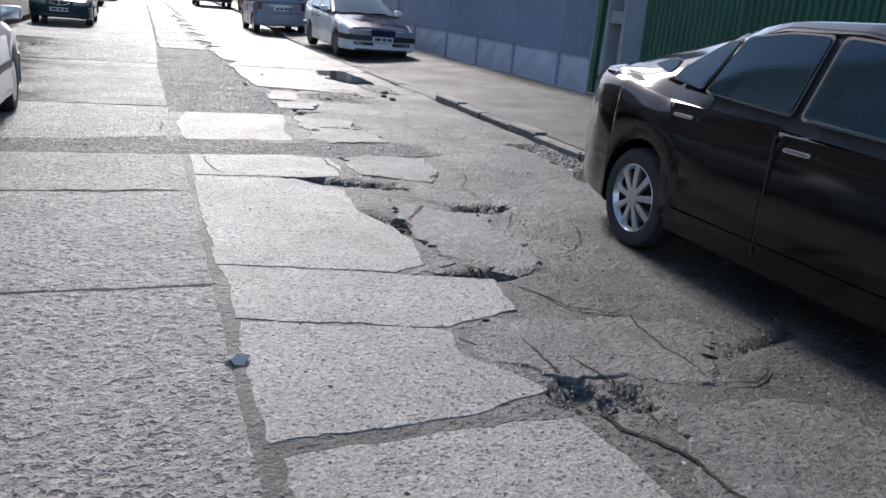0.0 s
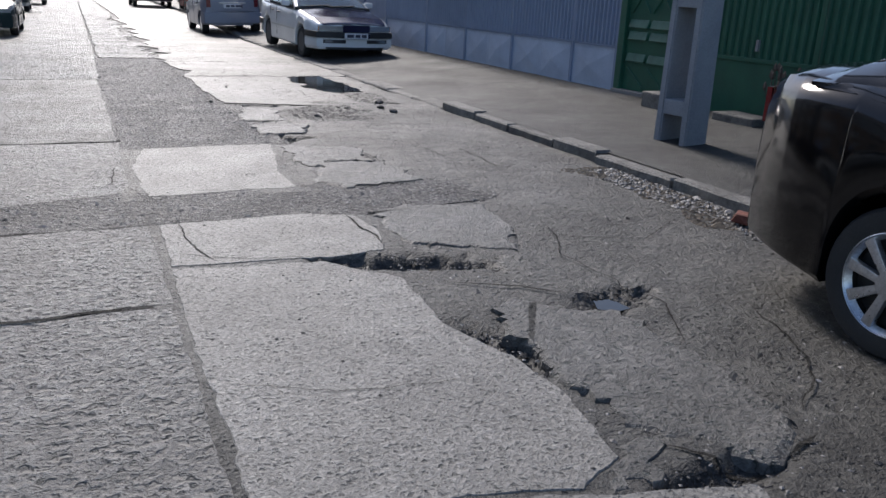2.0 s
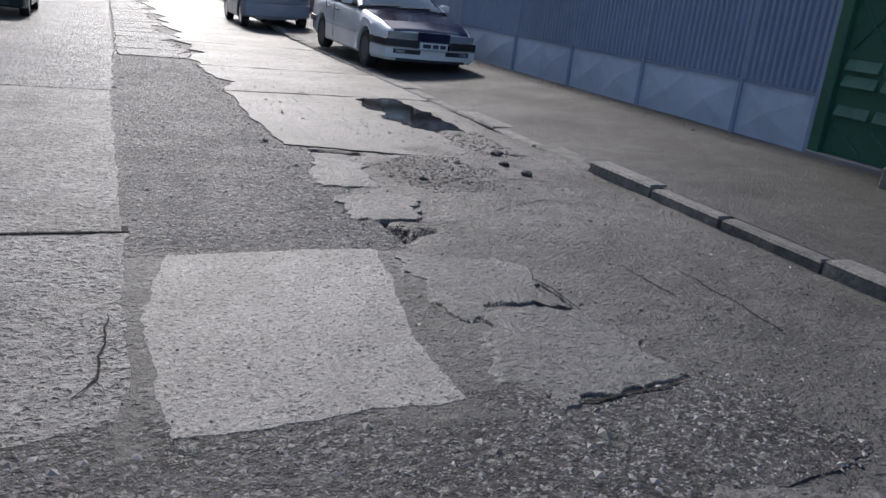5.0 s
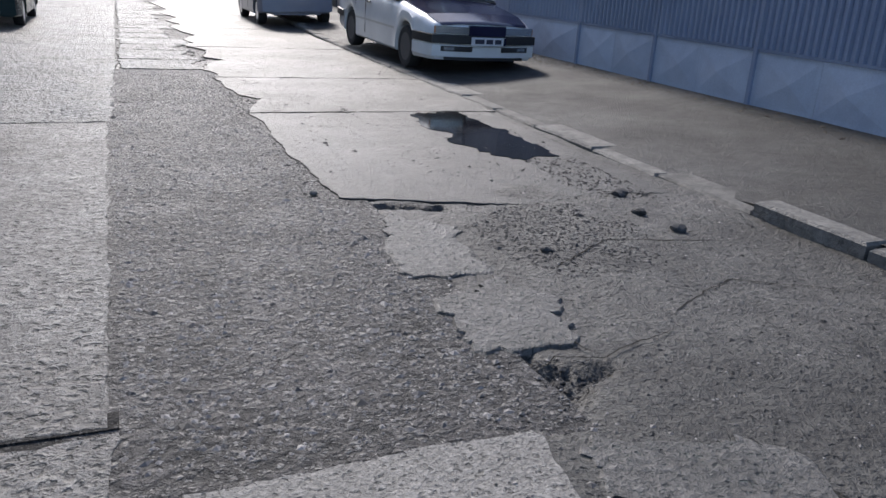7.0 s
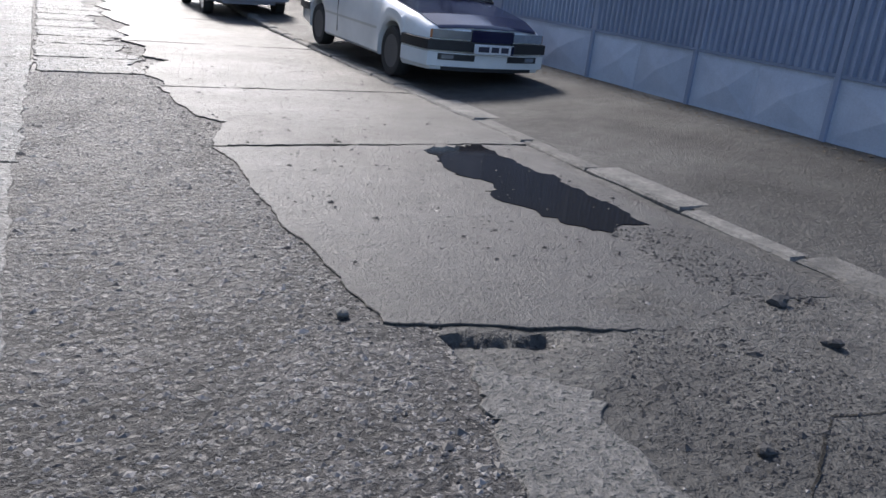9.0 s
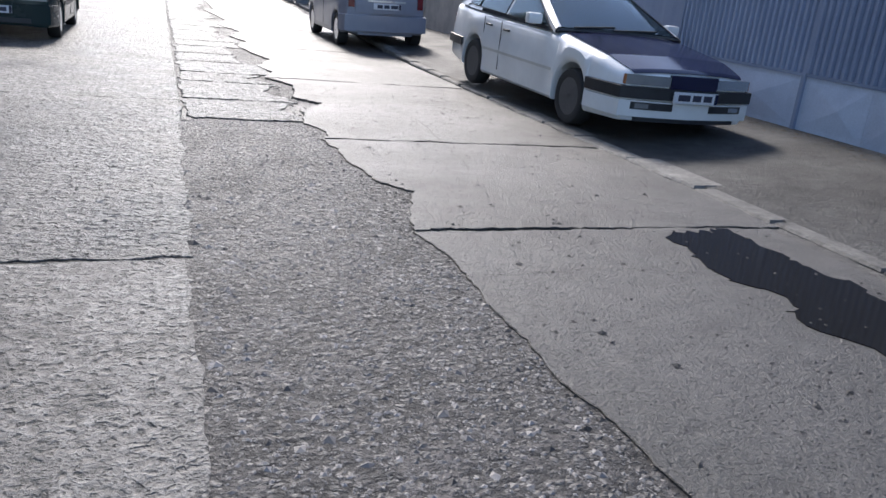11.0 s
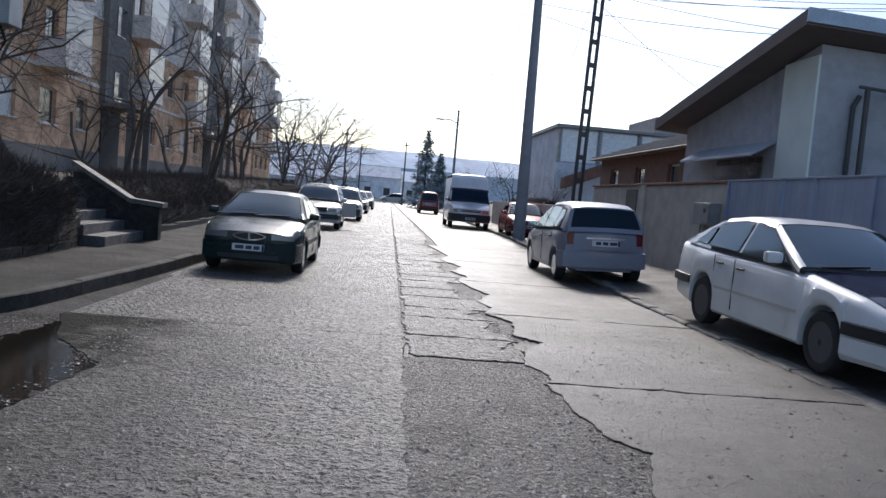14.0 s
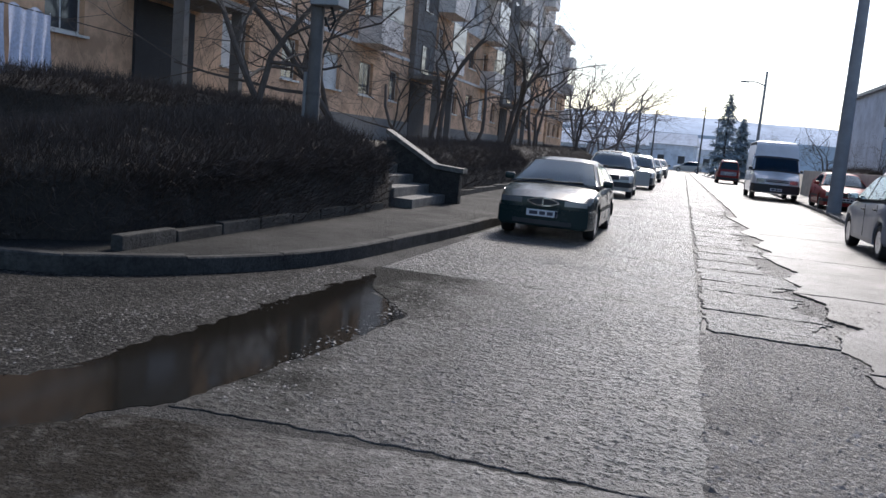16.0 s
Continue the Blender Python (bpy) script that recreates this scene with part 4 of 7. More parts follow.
# ---- poles ----
def window_pole(m, h, label):
    """Concrete pole: two chords joined by webs, with openings between."""
    p = thing("concrete_pole", m, label, "utility pole")
    def at(z, a, b):
        return a + (b - a) * z / h
    for s in (-1, 1):
        bm = bmesh.new()
        v = []
        for z in (-0.1, h):
            wy, wxx, c = at(max(z, 0), 0.21, 0.10), at(max(z, 0), 0.14, 0.08), at(max(z, 0), 0.085, 0.05)
            o, i = (s * wy, s * (wy - c))
            v.append([bm.verts.new((x, yy, z)) for x, yy in ((-wxx, o), (wxx, o), (wxx, i), (-wxx, i))])
        for k in range(4):
            bm.faces.new((v[0][k], v[0][(k + 1) % 4], v[1][(k + 1) % 4], v[1][k]))
        bm.faces.new(v[0]); bm.faces.new(v[1])
        bmesh.ops.recalc_face_normals(bm, faces=bm.faces)
        bmesh.ops.bevel(bm, geom=[e for e in bm.edges if abs(e.verts[0].co.z - e.verts[1].co.z) > 1], offset=0.012, segments=2, affect="EDGES")
        part("chord", bm, POLE_C, p)
    z = 0.26
    while z < h:
        wy, wxx, c = at(z, 0.21, 0.10), at(z, 0.13, 0.075), at(z, 0.085, 0.05)
        part("web", box(-wxx, wxx, -(wy - c) - 0.005, wy - c + 0.005, z, z + 0.14, 0.01), POLE_C, p)
        z += 0.96
    return p


window_pole(pose(5.93, 8.72, 0.12, 0, 0, 4), 9.2, "tall grey concrete pole with rectangular openings")

sp = thing("round_pole", pose(6.15, 41.8, 0.12, 0.3, -0.6, 0), "tall round grey concrete utility pole", "utility pole")
part("shaft", lathe([(0.235, -0.1), (0.235, 0.0), (0.14, 11.0)], 18), POLE_C, sp, smooth=True)
part("bracket", box(-0.6, 0.6, -0.05, 0.05, 9.6, 9.72, 0.01), DARKSTEEL, sp)

lp = thing("lattice_pole", pose(8.85, 44.5, 0.1, 0, 1.3, 20), "narrow dark twin-leg steel utility pole", "utility pole")
for s in (-1, 1):
    part("leg", box(s * 0.17 - 0.06, s * 0.17 + 0.06, -0.05, 0.05, -0.1, 10.5, 0.01), DARKSTEEL, lp)
for k in range(11):
    part("rung", box(-0.12, 0.12, -0.04, 0.04, 0.5 + k * 0.95, 0.70 + k * 0.95, 0.01), DARKSTEEL, lp)
part("cross_arm", box(-0.55, 0.55, -0.05, 0.05, 10.0, 10.12, 0.01), DARKSTEEL, lp)
for s in (-0.5, -0.2, 0.2, 0.5):
    part("insulator", lathe([(0.02, 10.1), (0.05, 10.14), (0.05, 10.24), (0.02, 10.28)], 8), WHITE, lp).location = (s, 0, 0)

hp = thing("street_lamp", pose(7.8, 92, 0.0), "thin grey street lamp with one arm", "street lamp")
part("pole", lathe([(0.16, -0.1), (0.10, 10.3)], 10), POLE_C, hp)
part("arm", tube([(0, 0, 9.0), (-0.8, 0, 9.3), (-1.5, 0, 9.3)], 0.05), STEEL, hp)
part("head", box(-2.2, -1.4, -0.12, 0.12, 9.2, 9.35, 0.04), STEEL, hp)

lpole = thing("round_pole", pose(-4.75, 23.6, 0.3, 0, -0.4, 0), "grey concrete pole rising out of the hedge with a switch box", "utility pole")
part("shaft", lathe([(0.112, -0.3), (0.112, 0.0), (0.085, 9.5)], 16), POLE_SHADE, lpole, smooth=True)
part("switch_box", box(-0.05, 0.42, -0.2, 0.2, 2.9, 3.55, 0.015), STEEL, lpole, "grey switch box")
part("pipe", tube([(-0.13, -0.02, 0.0), (-0.13, -0.02, 1.9)], 0.04), STEEL, lpole)
part("cable_loop", tube([(0.2, 0.0, 2.95), (0.3, 0.0, 2.7), (0.22, 0, 2.55), (0.12, 0, 2.75)], 0.025), RUBBER, lpole)
part("clamp", lathe([(0.12, 1.55), (0.12, 1.6)], 16), DARKSTEEL, lpole)


def wire(a, b, sag, r=0.012):
    pts = [(a[0] + (b[0] - a[0]) * t, a[1] + (b[1] - a[1]) * t, a[2] + (b[2] - a[2]) * t - 4 * sag * t * (1 - t)) for t in [i / 14 for i in range(15)]]
    return tagged(part("wire", tube(pts, r, 4), RUBBER), "thin black overhead wire between poles", "wire", "overhead wires")


for dz in (0, 0.25):
    wire((6.4, 41.8, 10.6 - dz), (8.3, 92, 9.2 - dz), 0.6)
    wire((6.4, 41.8, 10.6 - dz), (-4.75, 23.6, 9.6 - dz), 0.7)
    wire((8.85, 44.5, 10.5 - dz), (30, 30, 9.5 - dz), 0.8)
    wire((5.93, 8.72, 9.2 - dz), (6.4, 41.8, 10.6 - dz), 0.8)
wire((8.85, 44.5, 10.4), (12, 26, 4.9), 0.3)
wire((8.85, 44.5, 10.2), (10, 58, 6.5), 0.3)
wire((8.3, 92, 9.0), (-9, 120, 8.0), 0.8)
wire((-4.75, 23.6, 9.4), (-6, 95, 8.5), 1.2)

wire((6.15, 41.8, 8.9), (19, 30, 6.6), 0.5)
wire((6.15, 41.8, 8.5), (24, 42, 6.9), 0.6)
wire((8.85, 44.5, 10.2), (20, 27, 7.2), 0.5)
wire((8.85, 44.5, 10.0), (24, 60, 7.5), 0.5)

# ---- houses on the right ----
def wall_with_openings(name, x, y0, y1, z0, z1, thick, openings, material, parent, label="", facing=-1):
    """A wall along y with rectangular openings cut through it; openings are (y0, y1, z0, z1)."""
    ysx = sorted({y0, y1, *[v for o in openings for v in o[:2]]})
    zsx = sorted({z0, z1, *[v for o in openings for v in o[2:]]})
    bm = bmesh.new()
    for a, b in zip(ysx, ysx[1:]):
        for c, d in zip(zsx, zsx[1:]):
            ym, zm = (a + b) / 2, (c + d) / 2
            if not any(o[0] < ym < o[1] and o[2] < zm < o[3] for o in openings):
                xa, xb = sorted((x, x - facing * thick))
                box(xa, xb, a, b, c, d, 0, bm)
    bmesh.ops.remove_doubles(bm, verts=bm.verts, dist=1e-4)
    dup = {}
    for f in list(bm.faces):
        key = tuple(round(q, 3) for q in f.calc_center_median())
        dup.setdefault(key, []).append(f)
    bmesh.ops.delete(bm, geom=[f for fs in dup.values() if len(fs) > 1 for f in fs], context="FACES_ONLY")
    bmesh.ops.recalc_face_normals(bm, faces=bm.faces)
    return part(name, bm, material, parent, label)


house = thing("house", pose(0.12, 0, 0), "grey rendered house with a wide dark overhanging roof", "house")
bm = box(8.25, 17, 25.7, 31.6, -0.05, 4.7)
for v in bm.verts:
    if v.co.z > 1:
        v.co.z = 4.78 - 0.17 * (v.co.y - 25.1) - 0.05 * (v.co.x - 7.7)
part("wall", bm, PLASTER, house)
part("corner_strip", box(8.20, 8.247, 25.66, 26.85, 2.0, 4.46, 0.01), PALE, house, "pale painted corner strip")
bm = box(7.6, 17.5, 25.1, 32.2, 0, 1)
for v in bm.verts:
    v.co.z = (5.06 if v.co.z > 0.5 else 4.80) - 0.17 * (v.co.y - 25.1) - 0.05 * (v.co.x - 7.7)
part("roof", bm, ROOFDARK, house, "dark timber roof slab")
bm = box(7.6, 17.5, 25.05, 25.095, 0, 1)
for v in bm.verts:
    v.co.z = (5.08 if v.co.z > 0.5 else 4.84) - 0.05 * (v.co.x - 7.7)
part("fascia", bm, FASCIA, house, "blue-grey sheet metal fascia")
bm = box(7.75, 8.25, 26.95, 30.6, 2.98, 3.04, 0.01)
for v in bm.verts:
    if v.co.x < 8:
        v.co.z -= 0.28
part("canopy", bm, FASCIA, house, "small sheet metal canopy")
part("window", box(8.23, 8.252, 27.4, 29.6, 2.2, 2.75, 0.005), PANE, house, "dark window under the canopy")
part("drainpipe", tube([(8.9, 25.62, 0.2), (8.9, 25.62, 3.6), (9.0, 25.62, 3.8)], 0.045), DARKSTEEL, house)
part("cable_pole", tube([(9.0, 25.4, 1.9), (9.0, 25.4, 3.9)], 0.05), DARKSTEEL, house)
part("pipe", tube([(8.85, 25.4, 3.92), (13.5, 25.4, 3.6)], 0.03), DARKSTEEL, house)
for x in (11.0, 11.25):
    part("vent", lathe([(0.06, 25.62), (0.06, 25.7)], 10, "z"), STEEL, house).matrix_local = Matrix.Translation((x, 0, 3.3)) @ Matrix.Rotation(radians(-90), 4, "X")

brickhouse = thing("house", pose(1.5, 0, 0.5), "old red brick house with a weathered grey tiled roof", "house")
wall_with_openings("wall", 9.0, 36.0, 47.0, -0.6, 3.2, 0.3, [(37.5, 38.6, 1.3, 2.7), (41, 42.1, 1.3, 2.7), (44.3, 45.4, 1.3, 2.7)], BRICK, brickhouse)
part("wall", box(9.3, 17, 36.0, 36.3, -0.6, 3.2), BRICK, brickhouse)
part("wall", box(9.3, 17, 46.7, 47.0, -0.6, 3.2), BRICK, brickhouse)
for y in (37.5, 41, 44.3):
    w = part("window", box(9.14, 9.18, y, y + 1.1, 1.3, 2.7), WHITE, brickhouse)
    part("pane", box(9.12, 9.139, y + 0.08, y + 1.02, 1.38, 2.62), PANE, w)
bm = bmesh.new()
e = [bm.verts.new(p) for p in ((8.5, 35.4, 3.15), (17.5, 35.4, 3.15), (17.5, 47.6, 3.15), (8.5, 47.6, 3.15), (13, 39.5, 4.9), (13, 43.5, 4.9))]
for f in ((0, 1, 4), (1, 2, 5, 4), (2, 3, 5), (3, 0, 4, 5), (0, 3, 2, 1)):
    bm.faces.new([e[i] for i in f])
bmesh.ops.recalc_face_normals(bm, faces=bm.faces)
part("roof", bm, TILE, brickhouse, "weathered grey tiled hip roof")
# thin rods along the slopes stand for the rows of tiles
for k in range(13):
    t = (k + 0.5) / 13
    part("roof_batten", tube([(8.5 + 4.5 * t, 35.4 + 4.1 * t, 3.18 + 1.76 * t), (8.5 + 4.5 * t, 47.6 - 4.1 * t, 3.18 + 1.76 * t)], 0.045, 4), TILE, brickhouse)
    part("roof_batten", tube([(8.5 + 4.5 * t, 35.4 + 4.1 * t, 3.18 + 1.76 * t), (17.5 - 4.5 * t, 35.4 + 4.1 * t, 3.18 + 1.76 * t)], 0.045, 4), TILE, brickhouse)
part("chimney", box(14.5, 15.1, 40.5, 41.1, 3.8, 5.6, 0.02), BRICK, brickhouse)

hall = thing("hall", pose(0, 0, 0), "pale grey hall with a long glazed upper front", "building")
# hall walls share the colour that has haze mixed in
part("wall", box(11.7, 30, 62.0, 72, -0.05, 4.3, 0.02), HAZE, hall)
part("roof", box(11.5, 30.5, 61.7, 72.5, 6.5, 6.72, 0.03), STEEL, hall)
for i in range(7):
    part("column", box(11.7 + i * 2.6, 11.85 + i * 2.6, 61.95, 62.25, 4.3, 6.5), STEEL, hall)
    w = part("window", box(11.85 + i * 2.6, 14.3 + i * 2.6, 62.1, 62.16, 4.3, 6.5), FASCIA, hall)
    part("pane", box(11.95 + i * 2.6, 14.2 + i * 2.6, 62.06, 62.09, 4.4, 6.4), PALEGLASS, w, "glass painted in the pale blue of reflected sky")
part("side_wall", box(11.7, 11.9, 62.3, 72, 4.3, 6.5), HAZE, hall)
part("stair_roof", box(18.6, 23, 64, 70, 6.72, 8.0, 0.03), TILE, hall)
bm = box(11.9, 17.5, 60.2, 61.2, 0, 0.7, 0.02)
for v in bm.verts:
    v.co.z += 2.6 + 0.42 * (v.co.x - 11.9)
part("sloping_roof", bm, BRICK, hall, "reddish sloping lean-to roof")


# ---- apartment blocks on the left ----
def block(x, y0, y1, base, storeys, label, depth=11, bay=3.4, seed=1, sh=2.75):
    b = thing("apartment_building", pose(0, 0, 0), label, "apartment building")
    r = random.Random(seed)
    z1 = base + 0.9 + storeys * sh
    part("plinth", box(x - 0.30, x + 0.06, y0, y1, base - 1.5, base + 0.9), SOCLE, b)
    bays = int((y1 - y0) / bay)
    opens, tower = [], []
    for i in range(bays):
        if i % 6 == 4:
            tower.append(i)
            continue
        for s in range(storeys):
            yc, zc = y0 + (i + 0.5) * bay, base + 0.9 + s * sh
            w = 1.5 if (i + s) % 3 else 1.15
            opens.append((yc - w / 2, yc + w / 2, zc + 0.85, zc + 2.2, s, i))
    for s in range(storeys):
        z0 = base + 0.9 + s * sh
        os_ = [o[:4] for o in opens if o[4] == s]
        wall_with_openings("wall", x, y0, y1, z0, z0 + sh, 0.3, os_, ORANGE if s < 2 else GREYF, b, "ochre rendered lower storey" if s < 2 else "", facing=1)
        part("band", box(x + 0.002, x + 0.05, y0, y1, z0 + sh - 0.12, z0 + sh + 0.02), GREYF, b)
    for a, c, d, e, s, i in opens:
        w = part("window", box(x - 0.2, x - 0.14, a, c, d, e), WHITE, b)
        if r.random() < 0.25:
            part("curtain", box(x - 0.139, x - 0.132, a + 0.07, a + (c - a) * r.uniform(0.35, 0.9), d + 0.07, e - 0.07), CURTAIN, w)
        else:
            part("pane", box(x - 0.139, x - 0.128, a + 0.07, (a + c) / 2 - 0.03, d + 0.07, e - 0.07), PANE, w)
            part("pane", box(x - 0.139, x - 0.128, (a + c) / 2 + 0.03, c - 0.07, d + 0.07, e - 0.07), PANE, w)
        part("sill", box(x + 0.001, x + 0.10, a - 0.06, c + 0.06, d - 0.06, d - 0.005), WHITE, w)
        if s > 0 and (i + 1) % 3 == 0:
            bal = part("balcony", box(x + 0.002, x + 1.05, a - 0.7, c + 0.7, d - 0.95, d - 0.80), GREYF, b)
            part("parapet", box(x + 0.98, x + 1.05, a - 0.7, c + 0.7, d - 0.80, d + 0.12), GREYF, bal)
            for yy in (a - 0.7, c + 0.64):
                part("parapet_side", box(x + 0.05, x + 0.98, yy, yy + 0.06, d - 0.80, d + 0.12), GREYF, bal)
            if r.random() < 0.5:
                part("glazing", box(x + 0.99, x + 1.03, a - 0.7, c + 0.7, d + 0.12, d + 1.55), PANE, bal)
    for i in tower:
        ya = y0 + i * bay + 0.5
        part("stair_tower", box(x + 0.001, x + 0.28, ya - 0.35, ya + 2.75, base + 3.2, z1 - 0.05, 0.02), SOCLE, b, "dark grey rendered stair tower")
        # no recess is cut: its shade is the dark colour of a flat panel
        part("entrance", box(x + 0.003, x + 0.08, ya, ya + 2.4, base, base + 2.9), CABIN, b, "flat dark panel painted as a shaded entrance recess")
        part("canopy", box(x + 0.003, x + 1.6, ya - 0.3, ya + 2.7, base + 3.0, base + 3.18, 0.01), SOCLE, b)
        for yy in (ya - 0.15, ya + 2.35):
            part("pillar", box(x + 1.2, x + 1.5, yy, yy + 0.2, base - 0.5, base + 3.0), SOCLE, b)
        for s in range(1, storeys):
            w = part("stair_window", box(x + 0.281, x + 0.33, ya + 0.6, ya + 1.8, base + 0.9 + s * sh - 0.5, base + 0.9 + s * sh + 0.8), PANE, b)
    part("wall", box(x - depth, x - 0.302, y0, y1, base - 1.5, z1), GREYF, b)
    part("end_wall", box(x - 0.301, x - 0.002, y1 - 0.25, y1 - 0.003, base - 1.5, z1 - 0.01), GREYF, b)
    part("roof", box(x - depth - 0.4, x + 0.45, y0 - 0.3, y1 + 0.4, z1, z1 + 0.35, 0.02), GREYF, b)
    return b


block(-12.0, 14.5, 90.0, 1.15, 5, "long five-storey apartment block, ochre below and grey above", seed=4, sh=2.95)
block(-12.2, 92.5, 104.0, 1.0, 4, "grey four-storey apartment block behind bare trees", seed=9, sh=2.85)

# laundry on a line before the ground floor
laundry = thing("laundry", pose(-10.9, 24.25, 3.15), "pale blue sheets hanging on a washing line", "laundry")
part("line", tube([(0, -4, 0.0), (0, 0, -0.12), (0, 5, -0.25)], 0.012, 4), RUBBER, laundry)
for ya, yb, zb in ((-1.9, -0.55, -1.35), (-0.45, 0.55, -1.2)):
    n = 14
    v = [(0.05 * math.sin(i * 1.7 + k) * k / 3, ya + (yb - ya) * i / n, -0.1 + (zb + 0.1) * k / 3 + 0.05 * math.sin(i * 0.9)) for k in range(4) for i in range(n + 1)]
    v += [(a + 0.006, b_, c) for a, b_, c in v]
    m_ = (n + 1) * 4
    f = [(k * (n + 1) + i, k * (n + 1) + i + 1, (k + 1) * (n + 1) + i + 1, (k + 1) * (n + 1) + i) for k in range(3) for i in range(n)]
    raw("sheet", v, f + [tuple(q + m_ for q in reversed(t)) for t in f], LINEN, laundry, smooth=True)

# steps up through the hedge
steps = thing("staircase", pose(-3.38, 25.05, 0.14), "grey concrete steps with sloping side walls climbing through a hedge", "staircase")
for k in range(5):
    part("step", box(-0.34 * (k + 1), -0.34 * k, -0.25, 1.75, -0.2, 0.165 * (k + 1), 0.012), KERB, steps)
for y0 in (1.76, -0.48):
    bm = bmesh.new()
    pr = [(0.25, -0.2), (0.25, 0.60), (-0.25, 0.64), (-1.1, 1.12), (-1.3, 1.12), (-1.3, -0.2)] if y0 > 0 else [(-0.38, -0.2), (-0.38, 0.42), (-0.6, 0.56), (-1.1, 0.86), (-1.3, 0.86), (-1.3, -0.2)]
    f = bm.faces.new([bm.verts.new((a, y0, c)) for a, c in pr])
    ret = bmesh.ops.extrude_face_region(bm, geom=[f])
    for v in ret["geom"]:
        if isinstance(v, bmesh.types.BMVert):
            v.co.y += 0.22
    bmesh.ops.recalc_face_normals(bm, faces=bm.faces)
    bmesh.ops.bevel(bm, geom=list(bm.edges), offset=0.012, segments=1, affect="EDGES")
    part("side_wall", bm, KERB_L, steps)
bm = bmesh.new()
f = bm.faces.new([bm.verts.new((a, 1.70, c)) for a, c in ((0.32, 0.605), (-0.26, 0.65), (-1.3, 1.242), (-1.3, 1.325), (-0.26, 0.735), (0.32, 0.69))])
ret = bmesh.ops.extrude_face_region(bm, geom=[f])
for v in ret["geom"]:
    if isinstance(v, bmesh.types.BMVert):
        v.co.y += 0.34
bmesh.ops.recalc_face_normals(bm, faces=bm.faces)
part("coping", bm, KERB, steps, "pale concrete coping")
lowwall = thing("hedge_kerb", pose(0, 0, 0), "low edging of small concrete blocks under the hedge", "edging", kind="structure")
y = 17.8
while y < 60:
    if not 24.6 < y + 0.4 < 27.3:
        xk = -3.66 - 0.012 * max(y - 25, 0)
        part("edging_block", box(xk - 0.12, xk, y + 0.01, y + 0.79, -0.05, 0.27 + 0.015 * math.sin(y * 5), 0.015), KERB_L, lowwall)
    y += 0.8


# ---- vehicles: y points to the front, the origin lies on the ground midway between the axles ----
def wheel(m, r, w, style, parent):
    ob = part("wheel", lathe([(r * 0.45, -w * 0.3), (r * 0.62, -w * 0.2), (r * 0.62, w * 0.12), (r * 0.45, w * 0.14)], 20, "x"), TRIM, parent)
    ob.matrix_basis = m
    h = w / 2
    part("tyre", lathe([(r * 0.66, -h * 0.9), (r * 0.80, -h), (r * 0.94, -h * 0.92), (r, -h * 0.62), (r, h * 0.62), (r * 0.94, h * 0.92), (r * 0.80, h), (r * 0.66, h * 0.9), (r * 0.64, h * 0.5), (r * 0.64, -h * 0.5)], 36, "x"), RUBBER, ob, smooth=True)
    bm = bmesh.new()
    if style == "alloy":
        lathe([(r * 0.60, h * 0.62), (r * 0.67, h * 0.94), (r * 0.69, h * 0.9), (r * 0.665, h * 0.5)], 36, "x", bm)
        bm.faces.ensure_lookup_table()
        for k in range(9):
            a = 2 * math.pi * k / 9
            s = bmesh.new()
            box(h * 0.55, h * 0.86, -r * 0.062, r * 0.062, r * 0.1, r * 0.655, 0.006, s)
            for v in s.verts:
                t = v.co.z / (r * 0.655)
                v.co.y *= 0.75 + 0.55 * t
                v.co.x += h * 0.08 * (1 - t)
                y_, z_ = v.co.y, v.co.z
                v.co.y, v.co.z = y_ * math.cos(a) - z_ * math.sin(a), y_ * math.sin(a) + z_ * math.cos(a)
            me = bpy.data.meshes.new("spoke")
            s.to_mesh(me)
            s.free()
            bm.from_mesh(me)
            bpy.data.meshes.remove(me)
        lathe([(r * 0.20, h * 0.6), (r * 0.19, h * 0.95), (r * 0.10, h * 0.98)], 16, "x", bm)
        fs = [f for f in bm.faces if len(f.verts) > 20]
        bmesh.ops.delete(bm, geom=fs, context="FACES_ONLY")
        part("rim", bm, ALLOY, ob, "silver multi-spoke alloy rim", smooth=True)
    else:
        lathe([(r * 0.665, h * 0.9), (r * 0.60, h * 0.72), (r * 0.34, h * 0.60), (r * 0.28, h * 0.86), (r * 0.12, h * 0.9)], 28, "x", bm)
        part("rim", bm, ALLOY if style == "cover" else DARKSTEEL, ob, smooth=True)
        for k in range(8):
            a = 2 * math.pi * k / 8
            hb = part("vent_slot", box(h * 0.62, h * 0.72, -r * 0.04, r * 0.04, r * 0.42, r * 0.56, 0.004), TRIM, ob)
            hb.matrix_basis = Matrix.Rotation(a, 4, "X")
    return ob


